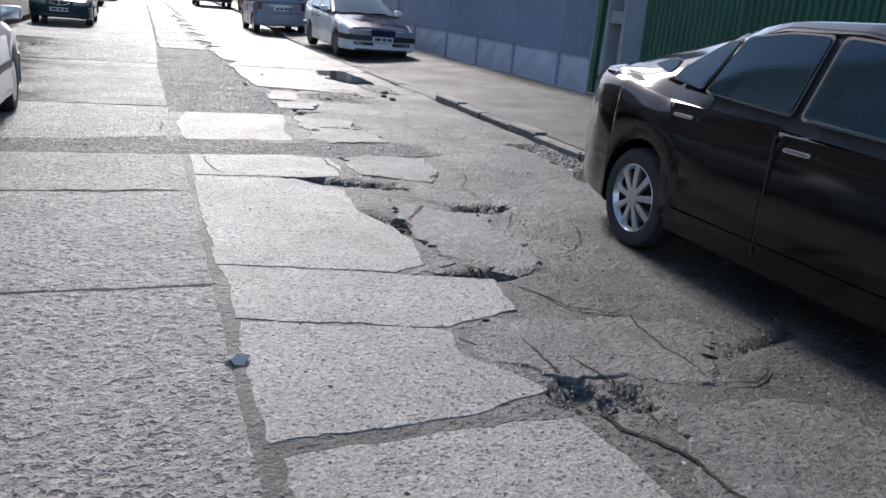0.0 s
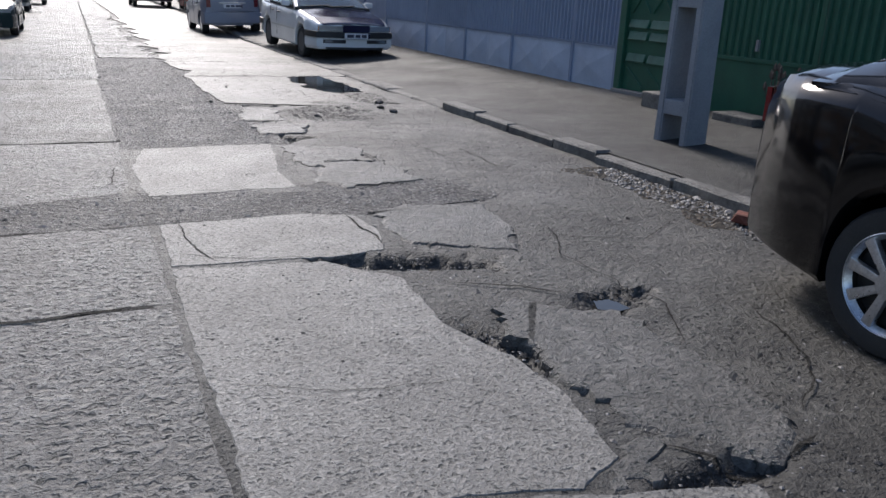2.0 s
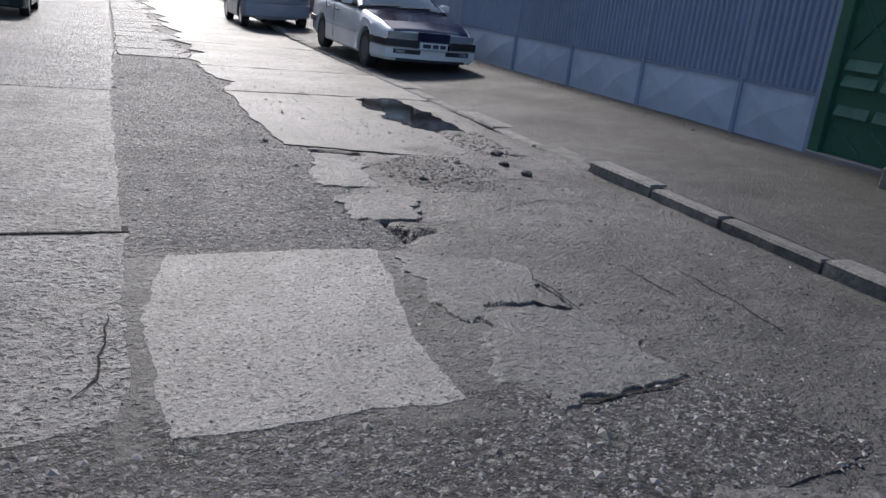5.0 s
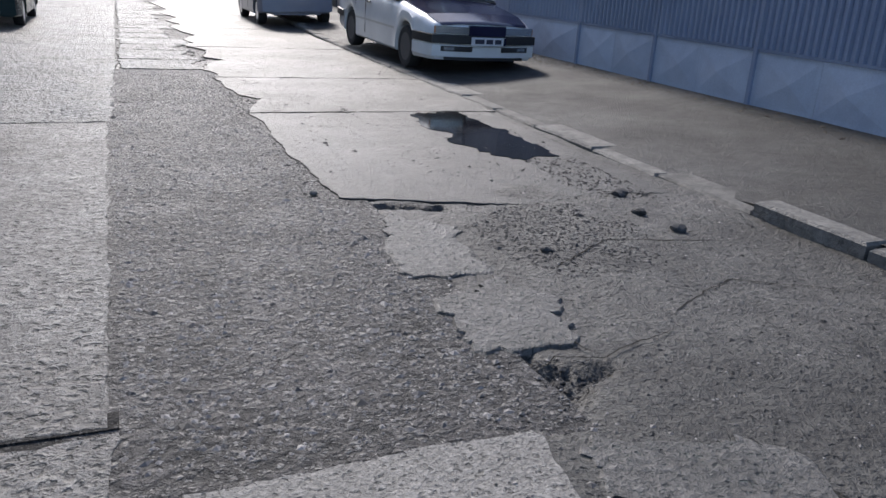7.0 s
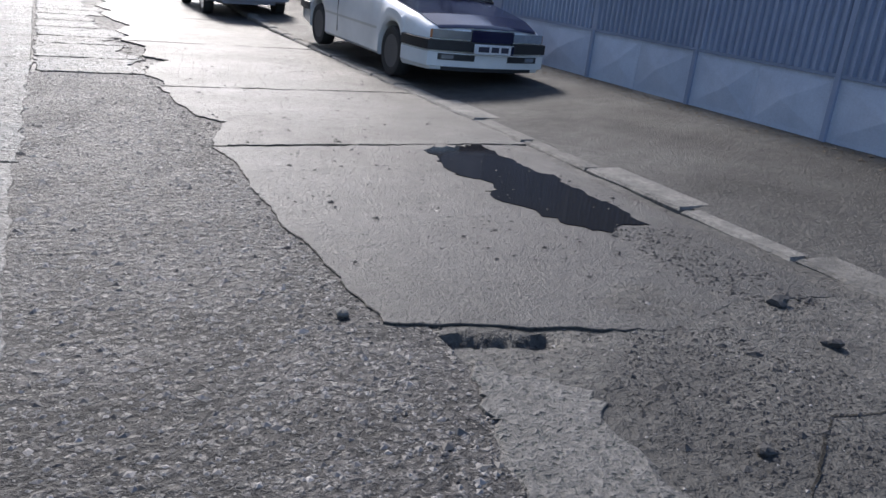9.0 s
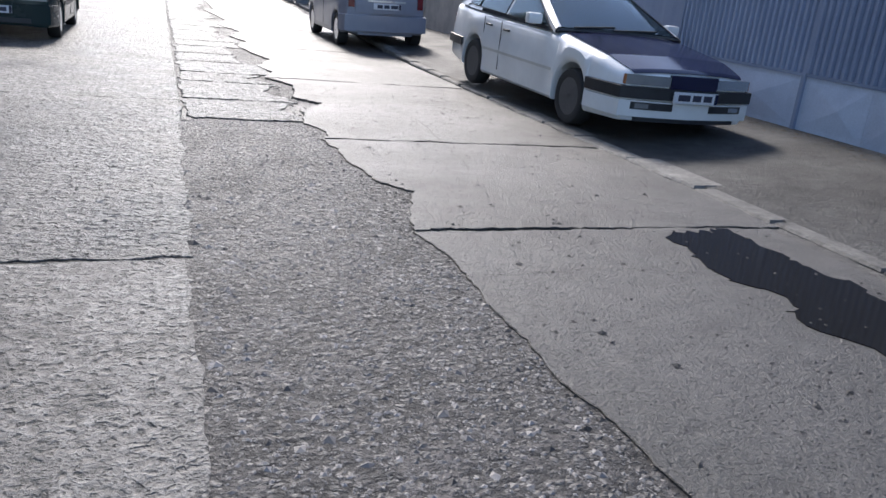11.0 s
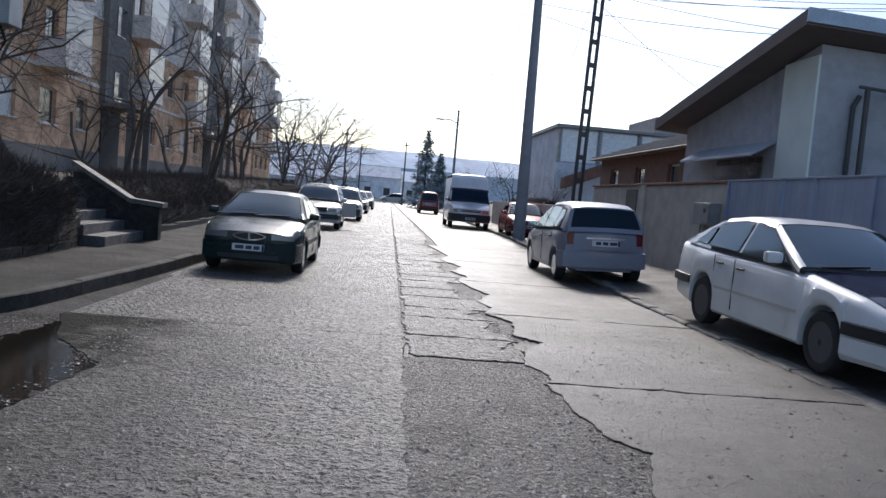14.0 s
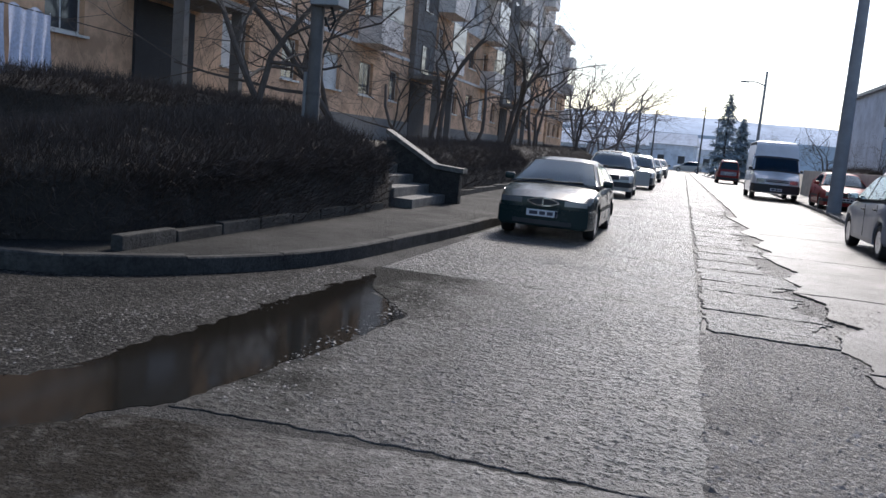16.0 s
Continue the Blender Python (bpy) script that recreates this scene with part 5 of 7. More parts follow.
def car(name, m, label, body, C, category="car", group="parked cars"):
    """A car from its measures: side profile of the lower body, profile of the cabin, window outlines and lamps."""
    hw, wb, fo, ro, r, sill = C["w"] / 2, C["wb"], C["fo"], C["ro"], C["r"], C.get("sill", 0.19)
    yf, yr = wb / 2 + fo, -wb / 2 - ro
    top, cab = C["top"], C["cab"]                        # (y, z) from rear to front
    root = thing(name, m, label, category, group)
    ra = r + 0.055
    low_f, low_r = C.get("lowf", sill + 0.02), C.get("lowr", sill + 0.07)

    def half(y):
        s = max((y - wb / 2) / fo, (-wb / 2 - y) / ro, 0)
        q = max((-wb / 2 - y) / ro, 0)
        return hw * (1 - 0.035 * s - C.get("taper", 0.085) * s ** 4 - C.get("round", 0.0) * max((q - 0.5) / 0.5, 0) ** 3)

    def bow(x, y):
        """The plan curve of nose and tail."""
        k = (x / hw) ** 2
        return y - C.get("bowf", 0.13) * k * smooth01(wb / 2 + 0.1, yf, y) + C.get("bowr", 0.09) * k * smooth01(-wb / 2 - 0.1, yr, y)

    def bottom(y):
        z = sill + (low_f - sill) * smooth01(wb / 2, yf, y) + (low_r - sill) * smooth01(-wb / 2, yr, y)
        for ya in (wb / 2, -wb / 2):
            d = abs(y - ya)
            if d < ra:
                z = max(z, r + math.sqrt(max(ra * ra - d * d, 0)))
        return z

    def ring(y):
        w, zb, zt = half(y), bottom(y), interp(top, y)
        zs = zt - C.get("crown", 0.05)
        fl = 0.0
        for ya in (wb / 2, -wb / 2):
            fl = max(fl, 0.012 * smooth01(ra * 1.35, ra, abs(y - ya)))
        z1, z2 = zb + 0.03, zb + 0.5 * (zs - zb)
        return [(0, sill + 0.03), (w * 0.70, sill + 0.03), (w * 0.72, zb), (w * 0.955 + fl, zb), (w * 0.985 + fl, z1), (w + fl * 0.5, z2 - 0.02), (w * 0.996, z2 + 0.06), (w * 0.975, zs - 0.05), (w * 0.945, zs), (w * 0.86, zs + 0.6 * (zt - zs)), (w * 0.5, zt), (0, zt + 0.012)]

    def side_x(y, z):
        pts = ring(y)[3:9]
        return interp([(p[1], p[0]) for p in pts], z)

    st = {yf, yr, yf - 0.03, yr + 0.03, *[p[0] for p in top if yr < p[0] < yf]}
    for ya in (wb / 2, -wb / 2):
        st |= {ya + ra * 1.0 * math.sin(a) for a in np.linspace(-math.pi / 2, math.pi / 2, 21)} | {ya - ra - 0.004, ya + ra + 0.004, ya - ra * 1.3, ya + ra * 1.3}
    st |= set(np.linspace(yr, yf, 36)) | {yr + d for d in (0.012, 0.05, 0.08, 0.12, 0.16, 0.21)}
    st = sorted(float(y) for y in st if yr <= y <= yf)
    st = [y for i, y in enumerate(st) if i == 0 or y - st[i - 1] > 0.002]
    bm = bmesh.new()
    rows = []
    for y in st:
        pts = ring(y)
        if y in (st[0], st[-1]):
            pts = [(x * 0.975, z - 0.02 if z > 0.5 else z + 0.01) for x, z in pts]
        full = [(-x, z) for x, z in reversed(pts[1:])] + pts
        rows.append([bm.verts.new((x, bow(x, y), z)) for x, z in full])
    n = len(rows[0])
    for A, B in zip(rows, rows[1:]):
        for i in range(n):
            bm.faces.new((A[i], A[(i + 1) % n], B[(i + 1) % n], B[i]))
    bm.faces.new(rows[0])
    bm.faces.new(rows[-1])
    bmesh.ops.recalc_face_normals(bm, faces=bm.faces)
    shell = part("body", bm, body, root, smooth=True)

    # cabin: a dark inner shell, with glass and painted roof and pillars lying over it
    roofz = max(z for y, z in cab)
    wr = C["wr"] / 2

    def cab_w(y, z):
        b0 = interp(top, y) - 0.02
        wbelt = half(y) * C.get("beltw", 0.93)
        wt = wr - C.get("ctaper", 0.0) * smooth01(-0.7, -2.0, y)
        return wbelt + (wt - wbelt) * min(max((z - b0) / (roofz - b0), 0), 1)

    cy = sorted({float(y) for y in np.linspace(cab[0][0], cab[-1][0], 40)} | {p[0] for p in cab})

    def edge_of(y, zt, b0):
        """How far the roof's edge is rounded off, down and across."""
        soft = C.get("soft_rear", 0.0) * smooth01(-0.6, -1.3, y)
        e = (0.05 + soft) * smooth01(b0, b0 + 0.25 - soft, zt)
        return min(e, 0.85 * max(zt - b0, 0.001)), 0.06 + 1.4 * soft

    def cabin_mesh(ys, off, lo_clip=None):
        bm = bmesh.new()
        rows = []
        for y in ys:
            zt = interp(cab, y)
            b0 = interp(top, y) - 0.03 - max(C.get("crown", 0.05) - 0.06, 0)
            w1 = cab_w(y, zt - 0.05)
            e, er = edge_of(y, zt, b0)
            prof = [(cab_w(y, b0), b0), (cab_w(y, (b0 + zt) / 2), (b0 + zt - e) / 2), (w1, max(zt - e, b0 + 0.002)), (w1 - er, max(zt - e * 0.25, b0 + 0.003)), (w1 * 0.55, zt + 0.008), (0, zt + 0.014)]
            if lo_clip:
                prof = [(prof[2][0] - 0.004, prof[2][1] - 0.02)] + prof[2:]
            prof = [(x + (off if i < 3 else 0), z + (off if i > 1 else 0)) for i, (x, z) in enumerate(prof)]
            full = [(-x, z) for x, z in prof] + [(x, z) for x, z in reversed(prof[:-1])]
            rows.append([bm.verts.new((x, bow(x, y) if abs(y) > wb else y, z)) for x, z in full])
        for A, B in zip(rows, rows[1:]):
            for i in range(len(A) - 1):
                bm.faces.new((A[i], A[i + 1], B[i + 1], B[i]))
        bmesh.ops.recalc_face_normals(bm, faces=bm.faces)
        return bm

    # closed shell; the dimness behind the glass is put into its colour
    part("cabin", cabin_mesh(cy, 0.0), CABIN, root, "closed shell coloured as a dim interior", smooth=True)
    y0, y1 = C["roof"]
    part("roof", cabin_mesh([y for y in cy if y0 - 1e-6 <= y <= y1 + 1e-6], 0.012, True), body, root, smooth=True)

    part("rear_shell", cabin_mesh([y for y in cy if y <= C.get("shell_to", y0 + 0.06)], 0.006), body, root, smooth=True)

    def soft_poly(poly):
        """The outline with its corners cut round."""
        out = []
        for i, q in enumerate(poly):
            q, a, b = Vector(q), Vector(poly[i - 1]), Vector(poly[(i + 1) % len(poly)])
            r_ = min(0.035, (a - q).length * 0.3, (b - q).length * 0.3)
            p0, p1 = q + (a - q).normalized() * r_, q + (b - q).normalized() * r_
            out += [tuple(p0), tuple((p0 + p1) * 0.25 + q * 0.5), tuple(p1)]
        return out

    def side_poly(pname, poly, s, off, material, parent=root, lab=""):
        bm = bmesh.new()
        bm.faces.new([bm.verts.new((0, y, z)) for y, z in soft_poly(poly)])
        for axis, step in ((1, 0.09), (2, 0.07)):
            lo, hi = min(v.co[axis] for v in bm.verts), max(v.co[axis] for v in bm.verts)
            for k in range(1, int((hi - lo) / step) + 1):
                at_ = Vector((0, 0, 0))
                at_[axis] = lo + k * (hi - lo) / (int((hi - lo) / step) + 1)
                bmesh.ops.bisect_plane(bm, geom=bm.verts[:] + bm.edges[:] + bm.faces[:], plane_co=at_, plane_no=(0, 1, 0) if axis == 1 else (0, 0, 1))
        ret = bmesh.ops.extrude_face_region(bm, geom=list(bm.faces))
        inner = {v for v in ret["geom"] if isinstance(v, bmesh.types.BMVert)}
        for v in bm.verts:
            v.co.x = s * (cab_w(v.co.y, v.co.z) + off - (0.008 if v in inner else 0))
        bmesh.ops.recalc_face_normals(bm, faces=bm.faces)
        return part(pname, bm, material, parent, lab, smooth=True)

    for s in (-1, 1):
        for poly in C["pillars"]:
            side_poly("pillar", poly, s, 0.014, body)
        for poly in C["windows"]:
            cy_, cz_ = sum(p[0] for p in poly) / len(poly), sum(p[1] for p in poly) / len(poly)
            # black sheet behind the pane: rim is the seal, middle stands for dim inside
            side_poly("window_seal", [(cy_ + (y - cy_) * 1.04, cz_ + (z - cz_) * 1.07) for y, z in poly], s, 0.017, TRIM)
            side_poly("side_window", poly, s, 0.026, GLASS)

    def cab_z(x, y):
        zt = interp(cab, y)
        b0 = interp(top, y) - 0.03 - max(C.get("crown", 0.05) - 0.06, 0)
        w1 = cab_w(y, zt - 0.05)
        e, er = edge_of(y, zt, b0)
        return interp([(0, zt + 0.014), (w1 * 0.55, zt + 0.008), (max(w1 - er, w1 * 0.56), zt - e * 0.25), (w1, zt - e)], abs(x))

    def screen(pname, ya, yb, inset, material, lift=0.014):
        """Glass across the cabin between two places of its profile."""
        bm = bmesh.new()
        rows = []
        for i in range(7):
            y = ya + (yb - ya) * i / 6
            zt = interp(cab, y)
            w = cab_w(y, zt - 0.03) - inset
            rows.append([bm.verts.new((w * k / 5, y, cab_z(w * k / 5, y) + lift)) for k in range(-5, 6)])
        for A, B in zip(rows, rows[1:]):
            for k in range(10):
                bm.faces.new((A[k], A[k + 1], B[k + 1], B[k]))
        bmesh.ops.recalc_face_normals(bm, faces=bm.faces)
        if sum(f.normal.z for f in bm.faces) < 0:
            bmesh.ops.reverse_faces(bm, faces=bm.faces)
        bmesh.ops.solidify(bm, geom=list(bm.faces), thickness=0.005)
        return part(pname, bm, material, root, smooth=True)

    screen("windscreen", C["ws"][0], C["ws"][1], 0.03, GLASS)
    # the black sheet under the rear pane stands for the dim inside too
    screen("rear_seal", C["rw"][0], C["rw"][1], C.get("rwin", 0.07) - 0.02, TRIM, 0.018)
    screen("rear_window", C["rw"][0], C["rw"][1], C.get("rwin", 0.07), GLASS, 0.024)
    for s in (-1, 1):
        for ya, yb in ((C["ws"][0], C["ws"][1]), (C["rw"][0], C["rw"][1])):
            bm = bmesh.new()
            rows = []
            for i in range(7):
                y = ya + (yb - ya) * i / 6
                zt = interp(cab, y)
                w = cab_w(y, zt - 0.03)
                rows.append([bm.verts.new(p) for p in ((s * (w - 0.05), y, cab_z(w - 0.05, y) + 0.019), (s * (w - 0.012), y, cab_z(w - 0.012, y) + 0.017), (s * (w + 0.014), y, cab_z(w, y) - 0.002), (s * (w + 0.018), y, cab_z(w, y) - 0.055))])
            for A, B in zip(rows, rows[1:]):
                for k in range(3):
                    bm.faces.new((A[k], A[k + 1], B[k + 1], B[k]))
            bmesh.ops.recalc_face_normals(bm, faces=bm.faces)
            part("pillar", bm, body, root, smooth=True)
    part("wiper", tube([(-0.5, C["ws"][1] - 0.04, interp(cab, C["ws"][1] - 0.04) + 0.030), (0.1, C["ws"][1] + 0.02, interp(cab, C["ws"][1] + 0.02) + 0.034)], 0.011, 5), TRIM, root)
    part("wiper", tube([(0.05, C["ws"][1] - 0.05, interp(cab, C["ws"][1] - 0.05) + 0.032), (0.6, C["ws"][1] + 0.01, interp(cab, C["ws"][1] + 0.01) + 0.026)], 0.011, 5), TRIM, root)

    # bonnet or other painted overlay, doors
    def top_patch(pname, ya, yb, kx, material, lab=""):
        bm = bmesh.new()
        rows = []
        for y in sorted({*[float(q) for q in np.linspace(ya, yb, 25)], *[q[0] for q in top if ya < q[0] < yb]}):
            zt, w = interp(top, y), half(y)
            zs = zt - C.get("crown", 0.05)
            pr = [(0, zt + 0.012), (w * 0.5, zt), (w * 0.86, zs + 0.6 * (zt - zs)), (w * 0.93, zs + 0.2 * (zt - zs))]
            row = [(x, interp([(p[0], p[1]) for p in pr], x)) for x in [w * kx * k / 6 for k in range(7)]]
            full = [(-x, z) for x, z in reversed(row[1:])] + row
            rows.append([bm.verts.new((x, bow(x, y) + 0.006, z + 0.010)) for x, z in full])
        for A, B in zip(rows, rows[1:]):
            for k in range(12):
                bm.faces.new((A[k], A[k + 1], B[k + 1], B[k]))
        bmesh.ops.recalc_face_normals(bm, faces=bm.faces)
        return part(pname, bm, material, root, lab, smooth=True)

    if "bonnet" in C:
        top_patch("bonnet", C["bonnet"][0], C["bonnet"][1], 0.84, C["bonnet"][2], C["bonnet"][3])

    def side_patch(pname, ya, yb, za, zb, s, off, material, parent=root, lab="", nz=6):
        bm = bmesh.new()
        rows = [[bm.verts.new((s * (side_x(y, z) + off), y, z)) for y in np.linspace(ya, yb, 5)] for z in np.linspace(za, zb, nz)]
        for A, B in zip(rows, rows[1:]):
            for k in range(4):
                bm.faces.new((A[k], A[k + 1], B[k + 1], B[k]))
        bmesh.ops.recalc_face_normals(bm, faces=bm.faces)
        return part(pname, bm, material, parent, lab, smooth=True)

    for s in (-1, 1):
        for ya, yb in C["doors"]:
            belt = interp(top, (ya + yb) / 2) - 0.06
            d = side_patch("door", ya + 0.006, yb - 0.006, sill + 0.09, belt, s, 0.004, body)
            hz = belt - C.get("handle_drop", 0.09)
            x = s * (side_x(ya + 0.15, hz) + 0.02)
            part("handle", box(x - 0.014, x + 0.014, ya + 0.07, ya + 0.235, hz - 0.012, hz + 0.012, 0.008), C.get("handles", TRIM), d)
            part("gap", box(s * side_x(ya, 0.5) - 0.004, s * side_x(ya, 0.5) + 0.004, ya - 0.004, ya + 0.004, sill + 0.1, belt), TRIM, root)
        if "strip" in C:
            za, zb = C["strip"]
            side_patch("rubbing_strip", -wb / 2 + ra + 0.03, wb / 2 - ra - 0.03, za, zb, s, 0.014, C.get("stripmat", TRIM), nz=3)
        mx = s * (half(C["ws"][1] - 0.25) + 0.06)
        my, mz = C["ws"][1] - 0.35, interp(top, C["ws"][1] - 0.3) + 0.07
        mir = part("mirror", box(mx - 0.09, mx + 0.09, my - 0.05, my + 0.06, mz - 0.06, mz + 0.06, 0.035), C.get("mirrors", body), root, smooth=True)
        part("mirror_glass", box(mx - 0.07, mx + 0.07, my - 0.056, my - 0.0505, mz - 0.045, mz + 0.045), CHROME, mir)
        part("mirror_foot", box(min(mx, mx - s * 0.13), max(mx, mx - s * 0.13), my - 0.02, my + 0.03, mz - 0.06, mz - 0.03, 0.008), TRIM, mir)

    def end_patch(pname, x0, x1, z0, z1, front, off, material, parent=root, lab=""):
        """A piece lying on the nose or tail."""
        yy = yf if front else yr
        d = 1 if front else -1
        lim = half(yy) * 0.97
        x0, x1 = max(x0, -lim), min(x1, lim)
        bm = bmesh.new()
        rows = []
        for o in (0.0, off):
            for z in (z0, z1):
                zm, hz = (z0 + z1) / 2, (z - (z0 + z1) / 2)
                ov = [max(1 - abs(2 * (x - x0) / (x1 - x0) - 1) ** 3, 0.25) if C.get("oval") and pname.startswith("grille") and x0 < -0.1 else 1 for x in np.linspace(x0, x1, 9)]
                rows.append([bm.verts.new((x, bow(x, yy) + d * (o - 0.02 * (o == 0)), zm + hz * q)) for x, q in zip(np.linspace(x0, x1, 9), ov)])
        for a, b in ((0, 1), (1, 3), (3, 2), (2, 0)):
            for k in range(8):
                bm.faces.new((rows[a][k], rows[a][k + 1], rows[b][k + 1], rows[b][k]))
        bm.faces.new((rows[0][0], rows[1][0], rows[3][0], rows[2][0]))
        bm.faces.new((rows[0][8], rows[1][8], rows[3][8], rows[2][8]))
        bmesh.ops.recalc_face_normals(bm, faces=bm.faces)
        return part(pname, bm, material, parent, lab)

    for pname, x0, x1, z0, z1, front, off, material, lab in C["ends"]:
        if x0 > 0:
            end_patch(pname, x0, x1, z0, z1, front, off, material, root, lab)
            end_patch(pname, -x1, -x0, z0, z1, front, off, material, root, lab)
        else:
            end_patch(pname, x0, x1, z0, z1, front, off, material, root, lab)
    for front, z in C["plates"]:
        d = 1 if front else -1
        yy = (yf if front else yr) + d * C.get("plate_off", 0.03)
        p = part("number_plate", box(-0.26, 0.26, yy - 0.008, yy + 0.008, z - 0.055, z + 0.055, 0.003), PLATE, root)
        part("blue_band", box(-0.258 * d, -0.222 * d, yy + d * 0.0085, yy + d * 0.0095, z - 0.05, z + 0.05) if d > 0 else box(0.222, 0.258, yy - 0.0095, yy - 0.0085, z - 0.05, z + 0.05), P_NAVY, p)
        for k, (a, b) in enumerate(((-0.19, -0.09), (-0.06, 0.04), (0.07, 0.21))):
            part("text_bar", box(a, b, min(yy + d * 0.0085, yy + d * 0.010), max(yy + d * 0.0085, yy + d * 0.010), z - 0.03, z + 0.03), INK, p)
    if "bands" in C:
        # bumper bands that run round the corners
        for pname, front, z0, z1, off, material in C["bands"]:
            ya = wb / 2 + ra + 0.02 if front else -wb / 2 - ra - 0.02
            yy = yf if front else yr
            path = [(half(y), y) for y in np.linspace(ya, yy, 10)] + [(half(yy) * k, yy) for k in (0.8, 0.6, 0.4, 0.2, 0.0)]
            path = path + [(-x, y) for x, y in reversed(path[:-1])]
            d = 1 if front else -1
            bm = bmesh.new()
            rows = []
            for o, z in ((-0.02, z0), (off, z0 + 0.008), (off, z1 - 0.008), (-0.02, z1)):
                row = []
                for x, y in path:
                    nx_, ny_ = (math.copysign(1, x) if abs(x) > 0.02 else 0), (d if abs(y - yy) < 0.12 else 0)
                    row.append(bm.verts.new((x + o * nx_, bow(x, y) + o * ny_, z)))
                rows.append(row)
            for A, B in zip(rows, rows[1:]):
                for k in range(len(path) - 1):
                    bm.faces.new((A[k], A[k + 1], B[k + 1], B[k]))
            bmesh.ops.recalc_face_normals(bm, faces=bm.faces)
            part(pname, bm, material, root, smooth=True)
    for ya in (wb / 2, -wb / 2):
        for s in (-1, 1):
            mm = Matrix.Translation((s * (hw - 0.115), ya, r)) @ (Matrix.Identity(4) if s > 0 else Matrix.Rotation(math.pi, 4, "Z"))
            wheel(mm, r, 0.2, C["rims"], root)
    return root


SEDAN_B = dict(w=1.82, wb=2.71, fo=0.92, ro=1.13, r=0.318, wr=1.20, sill=0.20, crown=0.10, beltw=0.90, bowr=0.26, taper=0.10, round=0.13, ctaper=0.13,
               top=[(-2.49, 1.0), (-2.44, 1.07), (-2.36, 1.105), (-2.2, 1.12), (-1.75, 1.105), (-1.2, 1.04), (0.6, 0.97), (0.95, 0.97), (1.5, 0.92), (2.0, 0.80), (2.27, 0.66)],
               cab=[(-1.98, 1.125), (-1.5, 1.265), (-1.1, 1.39), (-0.6, 1.46), (-0.1, 1.472), (0.3, 1.42), (0.8, 1.17), (1.15, 0.97)], roof=(-1.96, 0.3), ws=(0.32, 1.10), rw=(-1.88, -1.2),
               windows=[[(-1.24, 1.09), (-0.96, 1.06), (-0.86, 1.35), (-1.02, 1.29), (-1.22, 1.15)], [(-1.50, 1.15), (-1.30, 1.105), (-1.27, 1.19), (-1.36, 1.20)], [(-0.92, 1.055), (-0.26, 1.02), (-0.26, 1.40), (-0.52, 1.40), (-0.82, 1.36)], [(-0.18, 1.015), (0.92, 0.98), (0.60, 1.20), (0.30, 1.34), (0.02, 1.39), (-0.18, 1.40)]],
               pillars=[], shell_to=-0.85,
               doors=[(-1.12, -0.25), (-0.24, 0.86)], rims="alloy", handles=CHROME, handle_drop=0.06, rwin=0.26, soft_rear=0.11, strip=(0.36, 0.372), stripmat=P_BLACK,
               ends=[("tail_lamp", 0.40, 0.80, 0.82, 0.99, False, 0.012, LAMP_R, "red lamp"), ("headlamp", 0.5, 0.82, 0.52, 0.66, True, 0.02, LAMP_C, "clear lamp"), ("grille", -0.4, 0.4, 0.4, 0.64, True, 0.02, CHROME, "chrome grille")],
               plates=[(False, 0.85), (True, 0.4)])
SEDAN_E = dict(w=1.72, wb=2.62, fo=0.93, ro=1.06, r=0.295, wr=1.18, sill=0.20, crown=0.06, beltw=0.94,
               top=[(-2.37, 0.86), (-2.25, 1.02), (-1.6, 0.99), (-0.8, 0.96), (0.6, 0.93), (0.95, 0.91), (1.8, 0.80), (2.16, 0.715), (2.24, 0.66)],
               cab=[(-2.05, 0.99), (-1.6, 1.20), (-1.25, 1.345), (-0.75, 1.39), (-0.35, 1.385), (-0.1, 1.34), (0.45, 1.10), (0.84, 0.92)], roof=(-1.3, -0.1), ws=(-0.08, 0.80), rw=(-1.96, -1.32),
               windows=[[(-1.70, 1.02), (-1.36, 1.0), (-1.32, 1.22), (-1.45, 1.19)], [(-1.30, 1.0), (-0.52, 0.975), (-0.52, 1.32), (-0.85, 1.32), (-1.26, 1.26)], [(-0.44, 0.97), (0.60, 0.95), (0.24, 1.14), (-0.08, 1.29), (-0.44, 1.32)]],
               pillars=[[(-2.0, 0.98), (-1.74, 0.98), (-1.47, 1.205), (-1.28, 1.27), (-1.26, 1.32), (-1.6, 1.18)], [(-0.52, 0.97), (-0.44, 0.97), (-0.44, 1.33), (-0.52, 1.33)]],
               doors=[(-1.0, -0.5), (-0.48, 0.72)], rims="plain", strip=(0.50, 0.53), stripmat=P_CREAM, bonnet=(0.86, 2.205, P_NAVY, "faded dark blue replacement bonnet"),
               ends=[("headlamp", 0.28, 0.74, 0.57, 0.665, True, 0.016, LAMP_C, "clear lamp"), ("indicator", 0.745, 0.83, 0.57, 0.66, True, 0.014, AMBER, "orange corner lamp"), ("grille", -0.275, 0.275, 0.555, 0.685, True, 0.02, P_NAVY, "dark blue nose panel"), ("air_intake", 0.22, 0.66, 0.34, 0.41, True, 0.028, TRIM, ""), ("fog_lamp", 0.48, 0.62, 0.352, 0.398, True, 0.033, LAMP_C, ""), ("lower_lip", -0.6, 0.6, 0.225, 0.262, True, 0.012, TRIM, ""),
                     ("tail_lamp", 0.35, 0.80, 0.68, 0.84, False, 0.02, LAMP_R, "red lamp")],
               plates=[(True, 0.485), (False, 0.6)], plate_off=0.06, bands=[("bumper_band", True, 0.435, 0.56, 0.03, TRIM), ("bumper", True, 0.26, 0.43, 0.02, P_WHITE), ("bumper_band", False, 0.45, 0.57, 0.03, TRIM)])
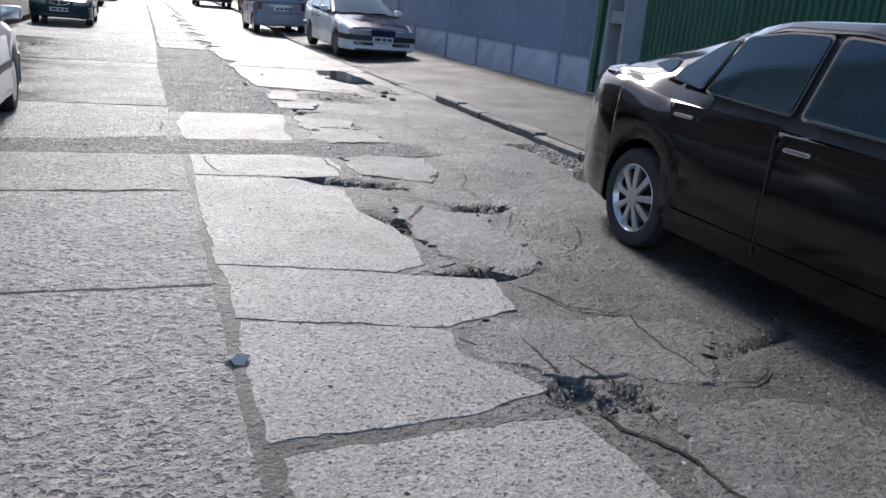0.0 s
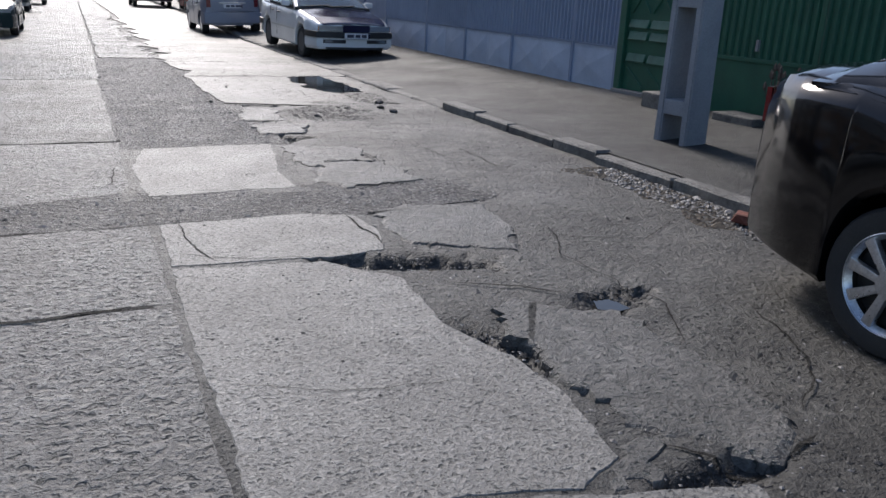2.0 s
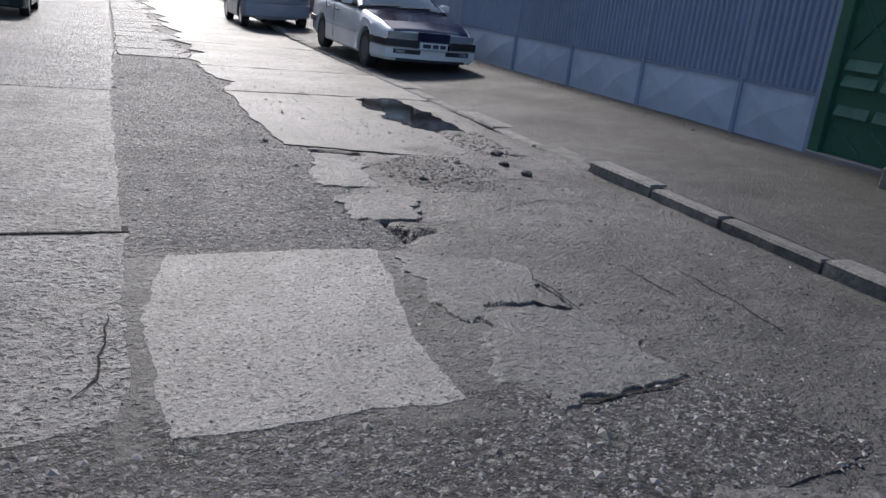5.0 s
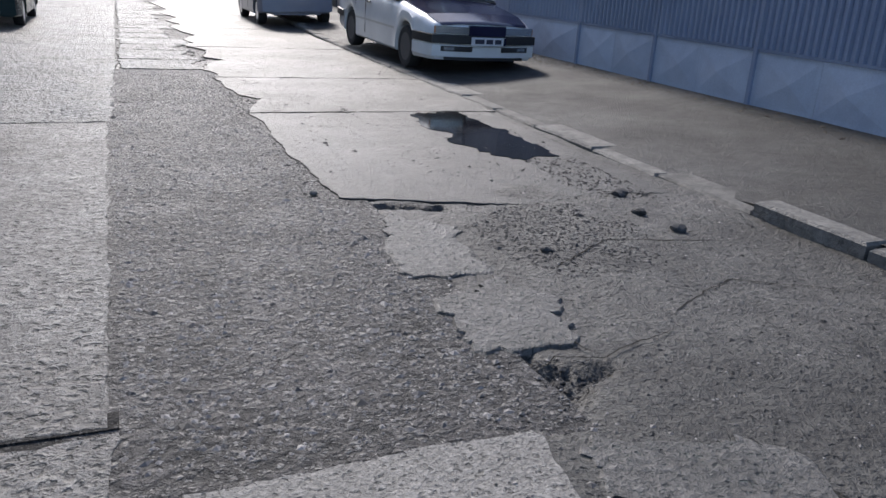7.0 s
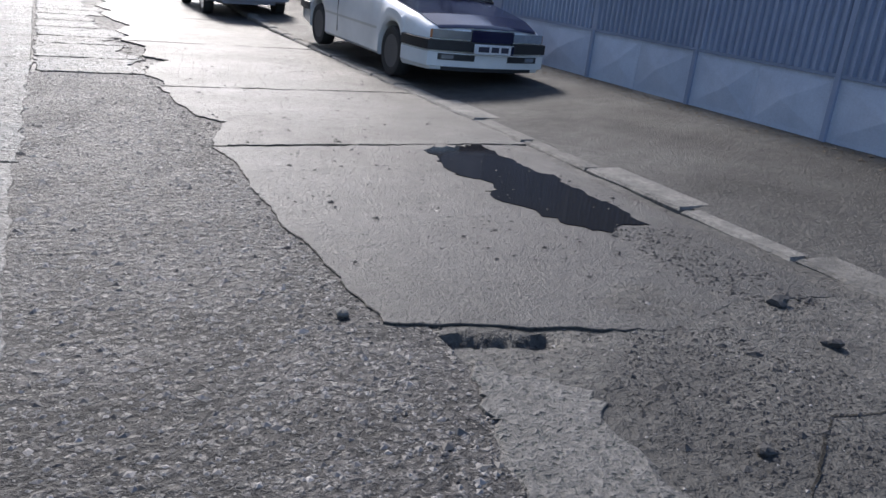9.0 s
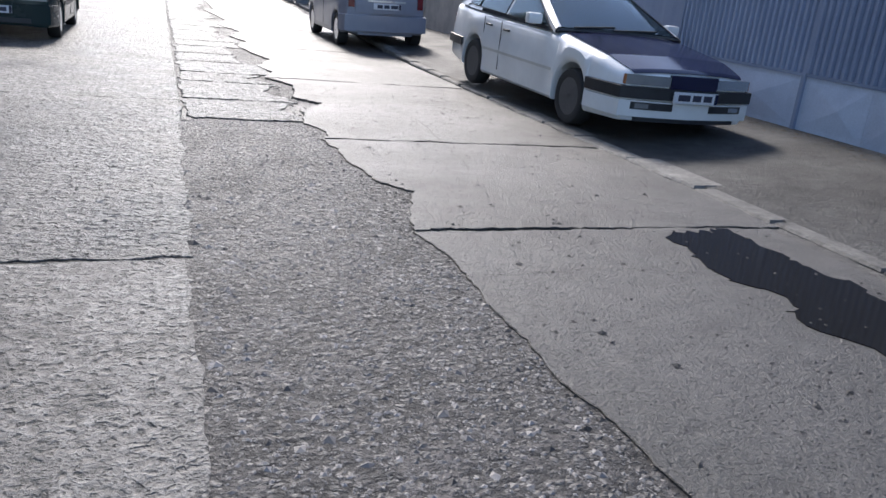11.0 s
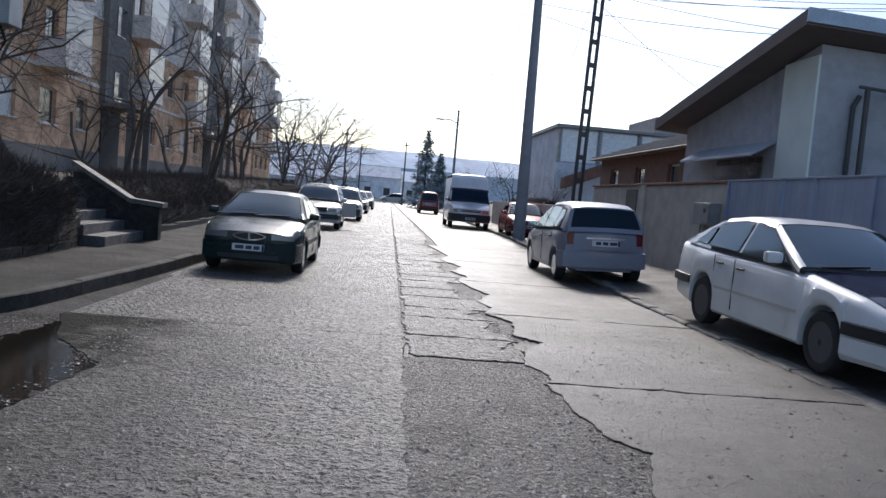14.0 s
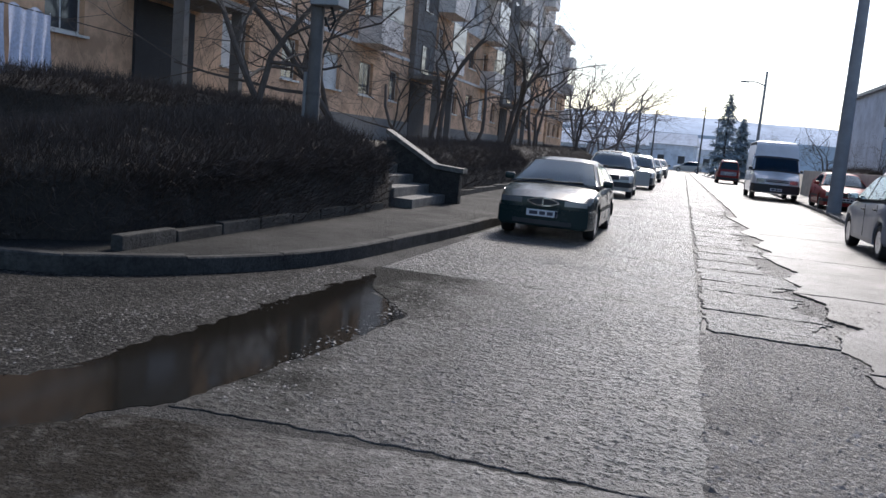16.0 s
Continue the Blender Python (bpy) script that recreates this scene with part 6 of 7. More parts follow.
HATCH_G = dict(w=1.665, wb=2.455, fo=0.75, ro=0.62, r=0.29, wr=1.10, sill=0.21, crown=0.05, beltw=0.95, bowr=0.10,
               top=[(-1.845, 0.90), (-1.78, 0.98), (-1.2, 0.99), (0.7, 0.93), (1.1, 0.92), (1.6, 0.80), (1.97, 0.64)],
               cab=[(-1.82, 0.95), (-1.74, 1.14), (-1.60, 1.40), (-1.3, 1.475), (-0.5, 1.495), (0.0, 1.47), (0.35, 1.36), (0.8, 1.10), (1.12, 0.92)], roof=(-1.60, 0.05), ws=(0.1, 1.06), rw=(-1.79, -1.62),
               windows=[[(-1.40, 1.03), (-0.98, 1.01), (-0.98, 1.36), (-1.30, 1.34)], [(-0.92, 1.005), (-0.12, 0.98), (-0.12, 1.40), (-0.92, 1.39)], [(-0.04, 0.975), (0.86, 0.95), (0.35, 1.28), (0.05, 1.39), (-0.04, 1.40)]],
               pillars=[[(-1.74, 1.0), (-1.46, 1.0), (-1.34, 1.36), (-1.0, 1.40), (-1.0, 1.43), (-1.55, 1.40), (-1.70, 1.14)]],
               doors=[(-0.94, -0.1), (-0.08, 0.92)], rims="cover",
               ends=[("tail_lamp", 0.60, 0.83, 0.73, 0.97, False, 0.022, LAMP_R, "red lamp"), ("tailgate", -0.58, 0.58, 0.64, 0.93, False, 0.012, P_SILVER, ""), ("tailgate_trim", -0.36, 0.36, 0.83, 0.865, False, 0.02, ALLOY, "silver trim bar"), ("headlamp", 0.42, 0.8, 0.6, 0.72, True, 0.02, LAMP_C, "")],
               plates=[(False, 0.76), (True, 0.4)], bands=[("bumper", False, 0.30, 0.60, 0.045, P_SILVER)])
SEDAN_R = dict(oval=True, w=1.695, wb=2.55, fo=0.86, ro=0.92, r=0.29, wr=1.10, sill=0.19, crown=0.05, beltw=0.94,
               top=[(-2.19, 0.90), (-2.1, 1.0), (-1.5, 1.0), (-0.6, 0.95), (0.7, 0.91), (1.15, 0.90), (1.8, 0.80), (2.13, 0.70)],
               cab=[(-1.85, 0.98), (-1.4, 1.20), (-1.05, 1.34), (-0.5, 1.39), (-0.1, 1.385), (0.2, 1.33), (0.75, 1.08), (1.10, 0.90)], roof=(-1.1, 0.2), ws=(0.22, 1.05), rw=(-1.78, -1.12),
               windows=[[(-1.0, 0.985), (-0.2, 0.96), (-0.2, 1.31), (-0.6, 1.31), (-1.0, 1.25)], [(-0.12, 0.955), (0.84, 0.93), (0.5, 1.12), (0.2, 1.28), (-0.12, 1.315)]],
               pillars=[[(-1.8, 0.98), (-1.08, 0.98), (-1.06, 1.30), (-1.4, 1.18)]], doors=[(-1.02, -0.17), (-0.15, 0.9)], rims="cover", strip=(0.48, 0.54),
               ends=[("headlamp", 0.36, 0.79, 0.595, 0.685, True, 0.025, LAMP_C, "clear lamp"), ("grille_frame", -0.27, 0.27, 0.565, 0.71, True, 0.03, CHROME, "chrome oval grille frame"), ("grille", -0.235, 0.235, 0.585, 0.69, True, 0.034, TRIM, ""), ("grille_bar", -0.012, 0.012, 0.585, 0.69, True, 0.038, CHROME, ""),
                     ("air_intake", -0.5, 0.5, 0.26, 0.33, True, 0.04, TRIM, ""), ("tail_lamp", 0.4, 0.78, 0.7, 0.86, False, 0.02, LAMP_R, "")],
               plates=[(True, 0.45), (False, 0.6)], plate_off=0.05, bands=[("bumper", True, 0.24, 0.54, 0.016, P_GREEN), ("bumper", False, 0.26, 0.52, 0.03, P_GREEN)])

UP = 180   # turned to face back down the street


def variant(base, **kw):
    d = dict(base)
    d.update(kw)
    return d


car("saloon_car", pose(4.535, 3.48, 0.0, 0, 0, UP), "clean black saloon car with silver alloy wheels", P_BLACK, SEDAN_B)
car("saloon_car", pose(5.84, 20.42, 0.06, -1.0, 0.0, UP + 1.5), "old white saloon car with a dark blue bonnet", P_WHITE, SEDAN_E)
car("hatchback_car", pose(5.06, 28.2, 0.03, 0, -2.0, 0), "silver grey hatchback parked with two wheels on the kerb", P_SILVER, HATCH_G)
car("saloon_car", pose(-1.0, 25.75, 0.0, 0, 0, UP - 0.5) @ Matrix.Scale(0.89, 4), "dark green saloon car with a chrome oval grille", P_GREEN, variant(SEDAN_R, cab=[(y, 0.9 + (z - 0.9) * 0.95) for y, z in SEDAN_R["cab"]], windows=[[(y, 0.9 + (z - 0.9) * 0.95) for y, z in w] for w in SEDAN_R["windows"]], pillars=[[(y, 0.9 + (z - 0.9) * 0.95) for y, z in w] for w in SEDAN_R["pillars"]]))
pale = lambda e: [tuple(P_CREAM if q is P_GREEN else q for q in t) for t in e]
car("saloon_car", pose(-1.22, 8.35, 0.0, 0, 0, 0), "silver beige saloon car parked at the roadside", P_CREAM, variant(SEDAN_R, ends=pale(SEDAN_R["ends"]), bands=pale(SEDAN_R["bands"])))
dk = lambda e, p: [tuple(p if q in (P_GREEN, P_SILVER, P_WHITE) else q for q in t) for t in e]
car("estate_car", pose(-1.3, 40.3, 0.0, 0, 0, UP), "old white car with its side door ajar", P_CREAM, variant(HATCH_G, ends=dk(HATCH_G["ends"], P_CREAM) + [("grille", -0.4, 0.4, 0.58, 0.74, True, 0.02, TRIM, "")], bands=[("bumper", True, 0.35, 0.52, 0.04, TRIM)], rims="plain"))
car("hatchback_car", pose(-0.85, 49.5, 0.0, 0, 0, UP), "white hatchback with a dark bonnet parked by the kerb", P_CREAM, variant(HATCH_G, bonnet=(1.1, 1.94, P_DARK, "dark bonnet"), bands=[("bumper", True, 0.25, 0.55, 0.03, P_DARK)], ends=dk(HATCH_G["ends"], P_DARK)))
car("saloon_car", pose(-0.8, 63, 0.0, 0, 0, UP), "pale saloon car parked far up the street", P_CREAM, variant(SEDAN_R, bands=dk(SEDAN_R["bands"], P_DARK)))
car("saloon_car", pose(-0.6, 76, 0.0, 0, 0, UP), "dark saloon car parked far up the street", P_DARK, variant(SEDAN_R, bands=dk(SEDAN_R["bands"], P_DARK)))
car("saloon_car", pose(6.9, 45.5, 0.06, 0, 0, UP - 2), "old red boxy saloon car parked behind a pole", P_RED, variant(SEDAN_R, bands=[("bumper", True, 0.34, 0.46, 0.05, TRIM)], ends=[("headlamp", 0.42, 0.72, 0.55, 0.69, True, 0.02, LAMP_C, ""), ("grille", -0.4, 0.4, 0.55, 0.68, True, 0.015, TRIM, "")], rims="plain"))
car("estate_car", pose(4.7, 78, 0.0, 0, 0, 0), "small red van parked far up the street", P_RED, variant(HATCH_G, bands=[("bumper", False, 0.3, 0.5, 0.04, TRIM)], cab=[(-1.80, 0.95), (-1.74, 1.3), (-1.66, 1.7), (-1.3, 1.78), (-0.5, 1.80), (0.2, 1.72), (0.5, 1.5), (0.8, 1.15), (0.95, 0.92)], roof=(-1.66, 0.2), ws=(0.22, 0.9), rw=(-1.78, -1.68)))
car("hatchback_car", pose(2.4, 128, 0.0, 0, 0, 90), "pale car standing across the far end of the street", P_CREAM, HATCH_G)

VAN = dict(w=2.0, wb=3.3, fo=0.95, ro=1.4, r=0.34, wr=1.72, sill=0.30, crown=0.04, beltw=0.985, bowf=0.16,
           top=[(-3.04, 1.28), (-2.9, 1.3), (1.5, 1.3), (1.75, 1.28), (2.3, 1.10), (2.59, 0.98)], cab=[(-3.0, 1.26), (-2.98, 2.5), (-2.9, 2.62), (0.3, 2.66), (0.75, 2.60), (0.95, 2.45), (1.15, 2.1), (1.75, 1.27)], roof=(-2.9, 1.31), ws=(1.33, 1.70), rw=(-2.99, -2.985),
           windows=[[(0.62, 1.36), (1.55, 1.36), (1.12, 1.95), (0.62, 2.0)]], pillars=[[(-2.97, 1.27), (0.55, 1.27), (0.55, 2.45), (-2.97, 2.45)], [(0.56, 2.05), (1.13, 2.0), (0.92, 2.4), (0.56, 2.45)]],
           doors=[(0.5, 1.55)], rims="plain", ends=[("headlamp", 0.52, 0.88, 0.78, 0.94, True, 0.02, LAMP_C, ""), ("grille", -0.48, 0.48, 0.82, 0.86, True, 0.02, TRIM, ""), ("grille", -0.48, 0.48, 0.89, 0.92, True, 0.02, TRIM, "")],
           plates=[(True, 0.5)], plate_off=0.07, bands=[("bumper", True, 0.36, 0.72, 0.05, TRIM)], mirrors=TRIM)
car("panel_van", pose(5.15, 52.3, 0.0, 0, 0, UP), "tall white panel van with a black bumper parked at the kerb", P_WHITE, VAN, "van")

ajar = [o for o in bpy.data.objects if o.get("label", "").endswith("side door ajar")][0]
dr = part("open_door", box(-0.03, 0.03, -0.7, 0.0, 0.42, 0.92, 0.02), P_CREAM, ajar, "car door standing ajar")
dr.matrix_basis = Matrix.Translation((-0.86, 0.85, 0)) @ Matrix.Rotation(radians(-38), 4, "Z")


# ---- plants ----
def limb(rnd, out, p, d, length, r, depth, maxd, droop=0.0, spread=0.6):
    """Grows one limb and its side limbs as short tapered pieces."""
    n = 4 if depth < 2 else 3
    pts, rs = [p.copy()], [r]
    for i in range(n):
        d = (d + Vector((rnd.gauss(0, 0.16 + 0.1 * (depth < 3)), rnd.gauss(0, 0.16 + 0.1 * (depth < 3)), rnd.gauss(0.02, 0.12) - droop))).normalized()
        pts.append(pts[-1] + d * length / n)
        rs.append(r * (1 - 0.5 * (i + 1) / n))
    out.append((pts, rs, depth))
    if depth < maxd:
        k = rnd.randint(3, 4) if depth else rnd.randint(4, 6)
        for j in range(k):
            t = rnd.uniform(0.35, 1.0)
            i = min(int(t * n), n - 1)
            q = pts[i].lerp(pts[i + 1], t * n - i)
            a = rnd.uniform(0, 2 * math.pi)
            side = d.orthogonal().normalized()
            side.rotate(Matrix.Rotation(a, 3, d))
            nd = (d * rnd.uniform(0.5, 1.0) + side * rnd.uniform(spread, spread + 0.5)).normalized()
            limb(rnd, out, q, nd, length * rnd.uniform(0.5, 0.78), rs[i] * rnd.uniform(0.45, 0.65), depth + 1, maxd, droop, spread)


def bundle(pieces):
    v, f = [], []
    for pts, rs, depth in pieces:
        sides = 7 if depth == 0 else 4 if depth == 1 else 3
        rows = []
        for i, p in enumerate(pts):
            d = (pts[min(i + 1, len(pts) - 1)] - pts[max(i - 1, 0)]).normalized()
            a = d.cross(Vector((0.31, 0.87, 0.38))).normalized()
            b = d.cross(a)
            rows.append(len(v))
            for k in range(sides):
                t = 2 * math.pi * k / sides
                v.append(tuple(p + rs[i] * (math.cos(t) * a + math.sin(t) * b)))
        for A, B in zip(rows, rows[1:]):
            for k in range(sides):
                f.append((A + k, A + (k + 1) % sides, B + (k + 1) % sides, B + k))
    return v, f


def bare_tree(x, y, z, h, seed, label, stems=1, maxd=4, lean=(0, 0), bark=None):
    bark = bark or BARK
    rnd = random.Random(seed)
    t = thing("bare_tree", pose(x, y, z), label, "tree", "bare trees")
    out = []
    for s in range(stems):
        d = Vector((rnd.gauss(0, 0.25) * (stems > 1) + lean[0], rnd.gauss(0, 0.25) * (stems > 1) + lean[1], 1)).normalized()
        limb(rnd, out, Vector((rnd.gauss(0, 0.15) * (stems > 1), rnd.gauss(0, 0.15) * (stems > 1), -0.1)), d, h * 0.5, h * 0.0115, 0, maxd)
    v, f = bundle([o for o in out if o[2] == 0])
    raw("trunk", v, f, bark, t, smooth=True)
    v, f = bundle([o for o in out if o[2] > 0])
    raw("crown", v, f, bark, t, "bare twiggy winter crown", smooth=True)
    return t


def ground_at(x, y):
    return land_z(x, y)


TL = "leafless dark tree with twisted branches behind the hedge"
for i, (x, y, h, st) in enumerate(((-7.2, 26.1, 7.0, 2), (-6.6, 28.6, 8.0, 2), (-8.0, 31.5, 7.0, 1), (-6.2, 34.0, 6.0, 2), (-7.0, 38.0, 8.5, 1), (-5.6, 41.5, 9.0, 2), (-7.5, 46.0, 8.0, 2), (-6.0, 51, 8.5, 1), (-7.0, 57, 9.0, 2), (-5.8, 63, 8.5, 2))):
    bare_tree(x, y, ground_at(x, y), h, 40 + i, TL, st, 5 if i < 8 else 4)
for i, (x, y, h) in enumerate(((-5.5, 74, 11), (-7.5, 82, 12), (-5.0, 90, 12), (-6.8, 99, 13), (-4.5, 110, 12), (-9, 104, 13))):
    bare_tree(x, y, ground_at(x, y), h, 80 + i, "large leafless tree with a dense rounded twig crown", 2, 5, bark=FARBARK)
for i, (x, y, h) in enumerate(((12.5, 110, 9), (16, 104, 9), (9.8, 66, 4.5), (9.4, 51.5, 4.0), (8.8, 49.5, 3.2))):
    bare_tree(x, y, 0, h, 120 + i, "leafless tree behind the houses", 2)


def hedge(points, width, h, label, n, seed):
    """A clipped bare hedge: a dark heart and a coat of twigs."""
    rnd = random.Random(seed)
    hg = thing("hedge", pose(0, 0, 0), label, "hedge", "hedges")
    v, f = [], []
    m_ = 9
    for i, (x, y, nx_, ny_) in enumerate(points):
        z = 0.0
        for k in range(m_):
            a = math.pi * k / (m_ - 1)
            u = -math.cos(a) * width / 2
            q = Vector((x, y, 0)) + Vector((nx_, ny_, 0)) * u
            hh = h * (0.80 + 0.20 * smooth01(18.5, 22, y)) * math.sin(a) ** 0.35 if 0 < k < m_ - 1 else 0
            j = 0.09 * noise.noise(Vector((q.x * 2, q.y * 2, hh * 2)))
            zz = ground_at(q.x, q.y)
            v.append((q.x + j * nx_, q.y + j * ny_, zz + hh * 0.9 + j))
    for i in range(len(points) - 1):
        for k in range(m_ - 1):
            a = i * m_ + k
            f.append((a, a + 1, a + m_ + 1, a + m_))
    f += [tuple(range(m_)), tuple(reversed(range(len(v) - m_, len(v))))]
    # solid core; the shade among the twigs is put into its dark colour
    raw("heart", v, f, HEDGE, hg, "solid core coloured as shaded inner twigs", smooth=True)
    v, f = [], []
    for _ in range(n):
        i = rnd.randrange(len(points) - 1)
        t = rnd.random()
        x, y = points[i][0] + (points[i + 1][0] - points[i][0]) * t, points[i][1] + (points[i + 1][1] - points[i][1]) * t
        nx_, ny_ = points[i][2] * (1 - t) + points[i + 1][2] * t, points[i][3] * (1 - t) + points[i + 1][3] * t
        a = math.pi * rnd.uniform(0.02, 0.8)
        u = math.cos(a) * width / 2
        q = Vector((x + nx_ * u, y + ny_ * u, 0))
        hh = h * max(math.sin(a), 0.01) ** 0.35 * rnd.uniform(0.75, 0.92) if a > 0.35 else h * rnd.uniform(0.0, 0.85)
        hh *= 0.80 + 0.20 * smooth01(18.5, 22, y)
        base = Vector((q.x, q.y, ground_at(q.x, q.y) + hh))
        d = (Vector((nx_, ny_, 0)) * math.cos(a) * 0.8 + Vector((0, 0, 0.45 + math.sin(a))) + Vector((rnd.gauss(0, 0.5), rnd.gauss(0, 0.5), rnd.gauss(0, 0.3)))).normalized()
        L = rnd.uniform(0.10, 0.30)
        s = d.orthogonal().normalized() * rnd.uniform(0.003, 0.006)
        s2 = d.cross(s)
        for w0, w1 in ((s, -s), (s2, -s2)):
            k = len(v)
            v += [tuple(base + w0), tuple(base + w1), tuple(base + d * L)]
            f.append((k, k + 1, k + 2))
        tip = base + d * L * 0.5
        d2 = (d + Vector((rnd.gauss(0, 0.7), rnd.gauss(0, 0.7), rnd.gauss(0, 0.7)))).normalized()
        k = len(v)
        v += [tuple(tip + s * 0.7), tuple(tip - s * 0.7), tuple(tip + d2 * L * 0.6)]
        f.append((k, k + 1, k + 2))
    tagged(raw("twig_coat", v, f, TWIG, hg, "brown leafless twigs"), kind="stuff")
    return hg


def run(pts, step=0.4):
    """Points along a line with the direction towards the street."""
    out = []
    for (x0, y0), (x1, y1) in zip(pts, pts[1:]):
        d = math.hypot(x1 - x0, y1 - y0)
        for i in range(int(d / step)):
            t = i * step / d
            out.append((x0 + (x1 - x0) * t, y0 + (y1 - y0) * t, (y1 - y0) / d, -(x1 - x0) / d))
    out.append((pts[-1][0], pts[-1][1], out[-1][2], out[-1][3]))
    soft = []
    for i, (x, y, a, b) in enumerate(out):
        near = out[max(i - 2, 0):i + 3]
        d = Vector((sum(p[2] for p in near), sum(p[3] for p in near))).normalized()
        soft.append((x, y, d.x, d.y))
    return soft


HL = "dense leafless brown hedge above a low edging"
hedge(run([(-14, 17.05), (-8, 17.35), (-5.6, 17.85), (-4.75, 18.6), (-4.5, 20.2), (-4.45, 24.5)]), 1.55, 1.36, HL, 60000, 1)
hedge(run([(-4.5, 27.45), (-4.9, 40)]), 1.4, 1.15, HL, 14000, 2)
hedge(run([(-5.0, 40.2), (-5.6, 70)]), 1.4, 1.1, HL, 9000, 3)
hedge(run([(-8.6, 18.6), (-7.6, 21.0), (-7.2, 28.4)]), 1.3, 0.75, "low leafless hedge before the apartment block", 11000, 4)

hedge(run([(8.5, 47.6), (8.9, 59.5)]), 1.3, 1.9, "tall tangled leafless shrubs behind a low wall", 7000, 6)


def spruce(x, y, h, seed):
    rnd = random.Random(seed)
    t = thing("conifer", pose(x, y, 0), "far conifer with drooping branches, haze put into its colour", "tree")
    part("trunk", lathe([(0.2, -0.1), (0.03, h)], 7), BARK, t)
    v, f = [], []
    for _ in range(2600):
        z = h * (1 - rnd.random() ** 0.6) * 0.98 + 0.4
        R = 0.28 * (h - z) + 0.15
        a, rr_ = rnd.uniform(0, 2 * math.pi), R * rnd.uniform(0.3, 1.0) * (0.8 + 0.3 * math.sin(z * 5))
        p = Vector((rr_ * math.cos(a), rr_ * math.sin(a), z - 0.25 * rr_))
        d = Vector((math.cos(a), math.sin(a), -0.35 + rnd.gauss(0, 0.2)))
        s = Vector((-math.sin(a), math.cos(a), rnd.gauss(0, 0.3))) * rnd.uniform(0.08, 0.18)
        k = len(v)
        v += [tuple(p + s), tuple(p - s), tuple(p + d * rnd.uniform(0.3, 0.6))]
        f.append((k, k + 1, k + 2))
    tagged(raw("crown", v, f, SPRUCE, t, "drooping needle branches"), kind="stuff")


spruce(5.6, 104, 9.0, 1)
spruce(7.4, 106, 6.5, 2)

# ---- far end: low houses and hazy hills ----
rf = random.Random(11)
for i in range(14):
    x, y = rf.uniform(-22, 30), rf.uniform(150, 230)
    w, h = rf.uniform(7, 12), rf.uniform(2.8, 4.5)
    hs = thing("far_house", pose(x, y, 0, 0, 0, rf.uniform(-12, 12)), "low pale house hazy in the distance", "house", "far houses")
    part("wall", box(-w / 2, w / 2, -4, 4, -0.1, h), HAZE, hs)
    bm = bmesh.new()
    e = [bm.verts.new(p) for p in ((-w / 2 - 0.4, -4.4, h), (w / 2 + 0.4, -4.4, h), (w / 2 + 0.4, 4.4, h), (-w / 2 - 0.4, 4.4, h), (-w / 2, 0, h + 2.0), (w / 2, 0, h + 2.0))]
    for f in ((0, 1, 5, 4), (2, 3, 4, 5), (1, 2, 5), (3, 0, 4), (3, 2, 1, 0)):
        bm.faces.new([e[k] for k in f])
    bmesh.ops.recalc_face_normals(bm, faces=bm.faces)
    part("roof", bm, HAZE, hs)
    for k in range(3):
        part("window", box(-w / 2 + 1 + k * w / 3, -w / 2 + 2.1 + k * w / 3, -4.03, -3.99, 1.0, 2.3), DARKSTEEL, hs)
for x, y, h in ((-3.5, 100, 8), (-2.6, 125, 8), (3.5, 118, 8.5), (6, 135, 8)):
    q = thing("utility_pole", pose(x, y, 0), "thin dark far utility pole", "utility pole", "far poles")
    part("shaft", lathe([(0.12, -0.1), (0.08, h)], 8), DARKSTEEL, q)
    part("cross_arm", box(-0.6, 0.6, -0.05, 0.05, h - 0.6, h - 0.5), DARKSTEEL, q)

n = 90
v, f = [], []
for i in range(n + 1):
    x = -1600 + 3200 * i / n
    z = 90 + 9 * noise.noise(Vector((x * 0.0022, 1.7, 0))) + 4 * noise.noise(Vector((x * 0.009, 4.1, 0)))
    v += [(x, 1500, -5), (x, 1500, z * 0.55), (x, 1720, z), (x, 2100, z * 0.9), (x, 2200, -5)]
for i in range(n):
    for k in range(4):
        f.append((i * 5 + k, i * 5 + k + 1, i * 5 + k + 6, i * 5 + k + 5))
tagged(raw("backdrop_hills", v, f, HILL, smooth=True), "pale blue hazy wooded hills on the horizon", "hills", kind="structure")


# ---- small things on the ground ----
def stones(name, region, count, size, material, zf, seed, label, category):
    """Loose stones: squat uneven lumps."""
    rnd = random.Random(seed)
    base = [Vector(p) for p in ((1, 0, 0), (-0.9, 0.1, 0), (0.1, 1, 0), (0, -0.95, 0.05), (0.1, 0.1, 0.75), (0, 0, -0.6))]
    tri = ((0, 2, 4), (2, 1, 4), (1, 3, 4), (3, 0, 4), (2, 0, 5), (1, 2, 5), (3, 1, 5), (0, 3, 5))
    v, f = [], []
    while count:
        x, y = rnd.uniform(region[0], region[1]), rnd.uniform(region[2], region[3])
        if len(region) > 4 and not region[4](x, y):
            continue
        count -= 1
        s = size * rnd.lognormvariate(0, 0.4)
        a = rnd.uniform(0, 6.3)
        c, sn = math.cos(a), math.sin(a)
        k = len(v)
        z = zf(x, y)
        for b in base:
            j = [rnd.uniform(0.75, 1.25) for _ in range(3)]
            px, py, pz = b.x * s * j[0], b.y * s * j[1] * 0.75, b.z * s * j[2] * 0.5
            v.append((x + px * c - py * sn, y + px * sn + py * c, z + pz + s * 0.04))
        f += [tuple(q + k for q in t) for t in tri]
    ob = raw(name, v, f, material)
    return tagged(ob, label, category, kind="stuff")


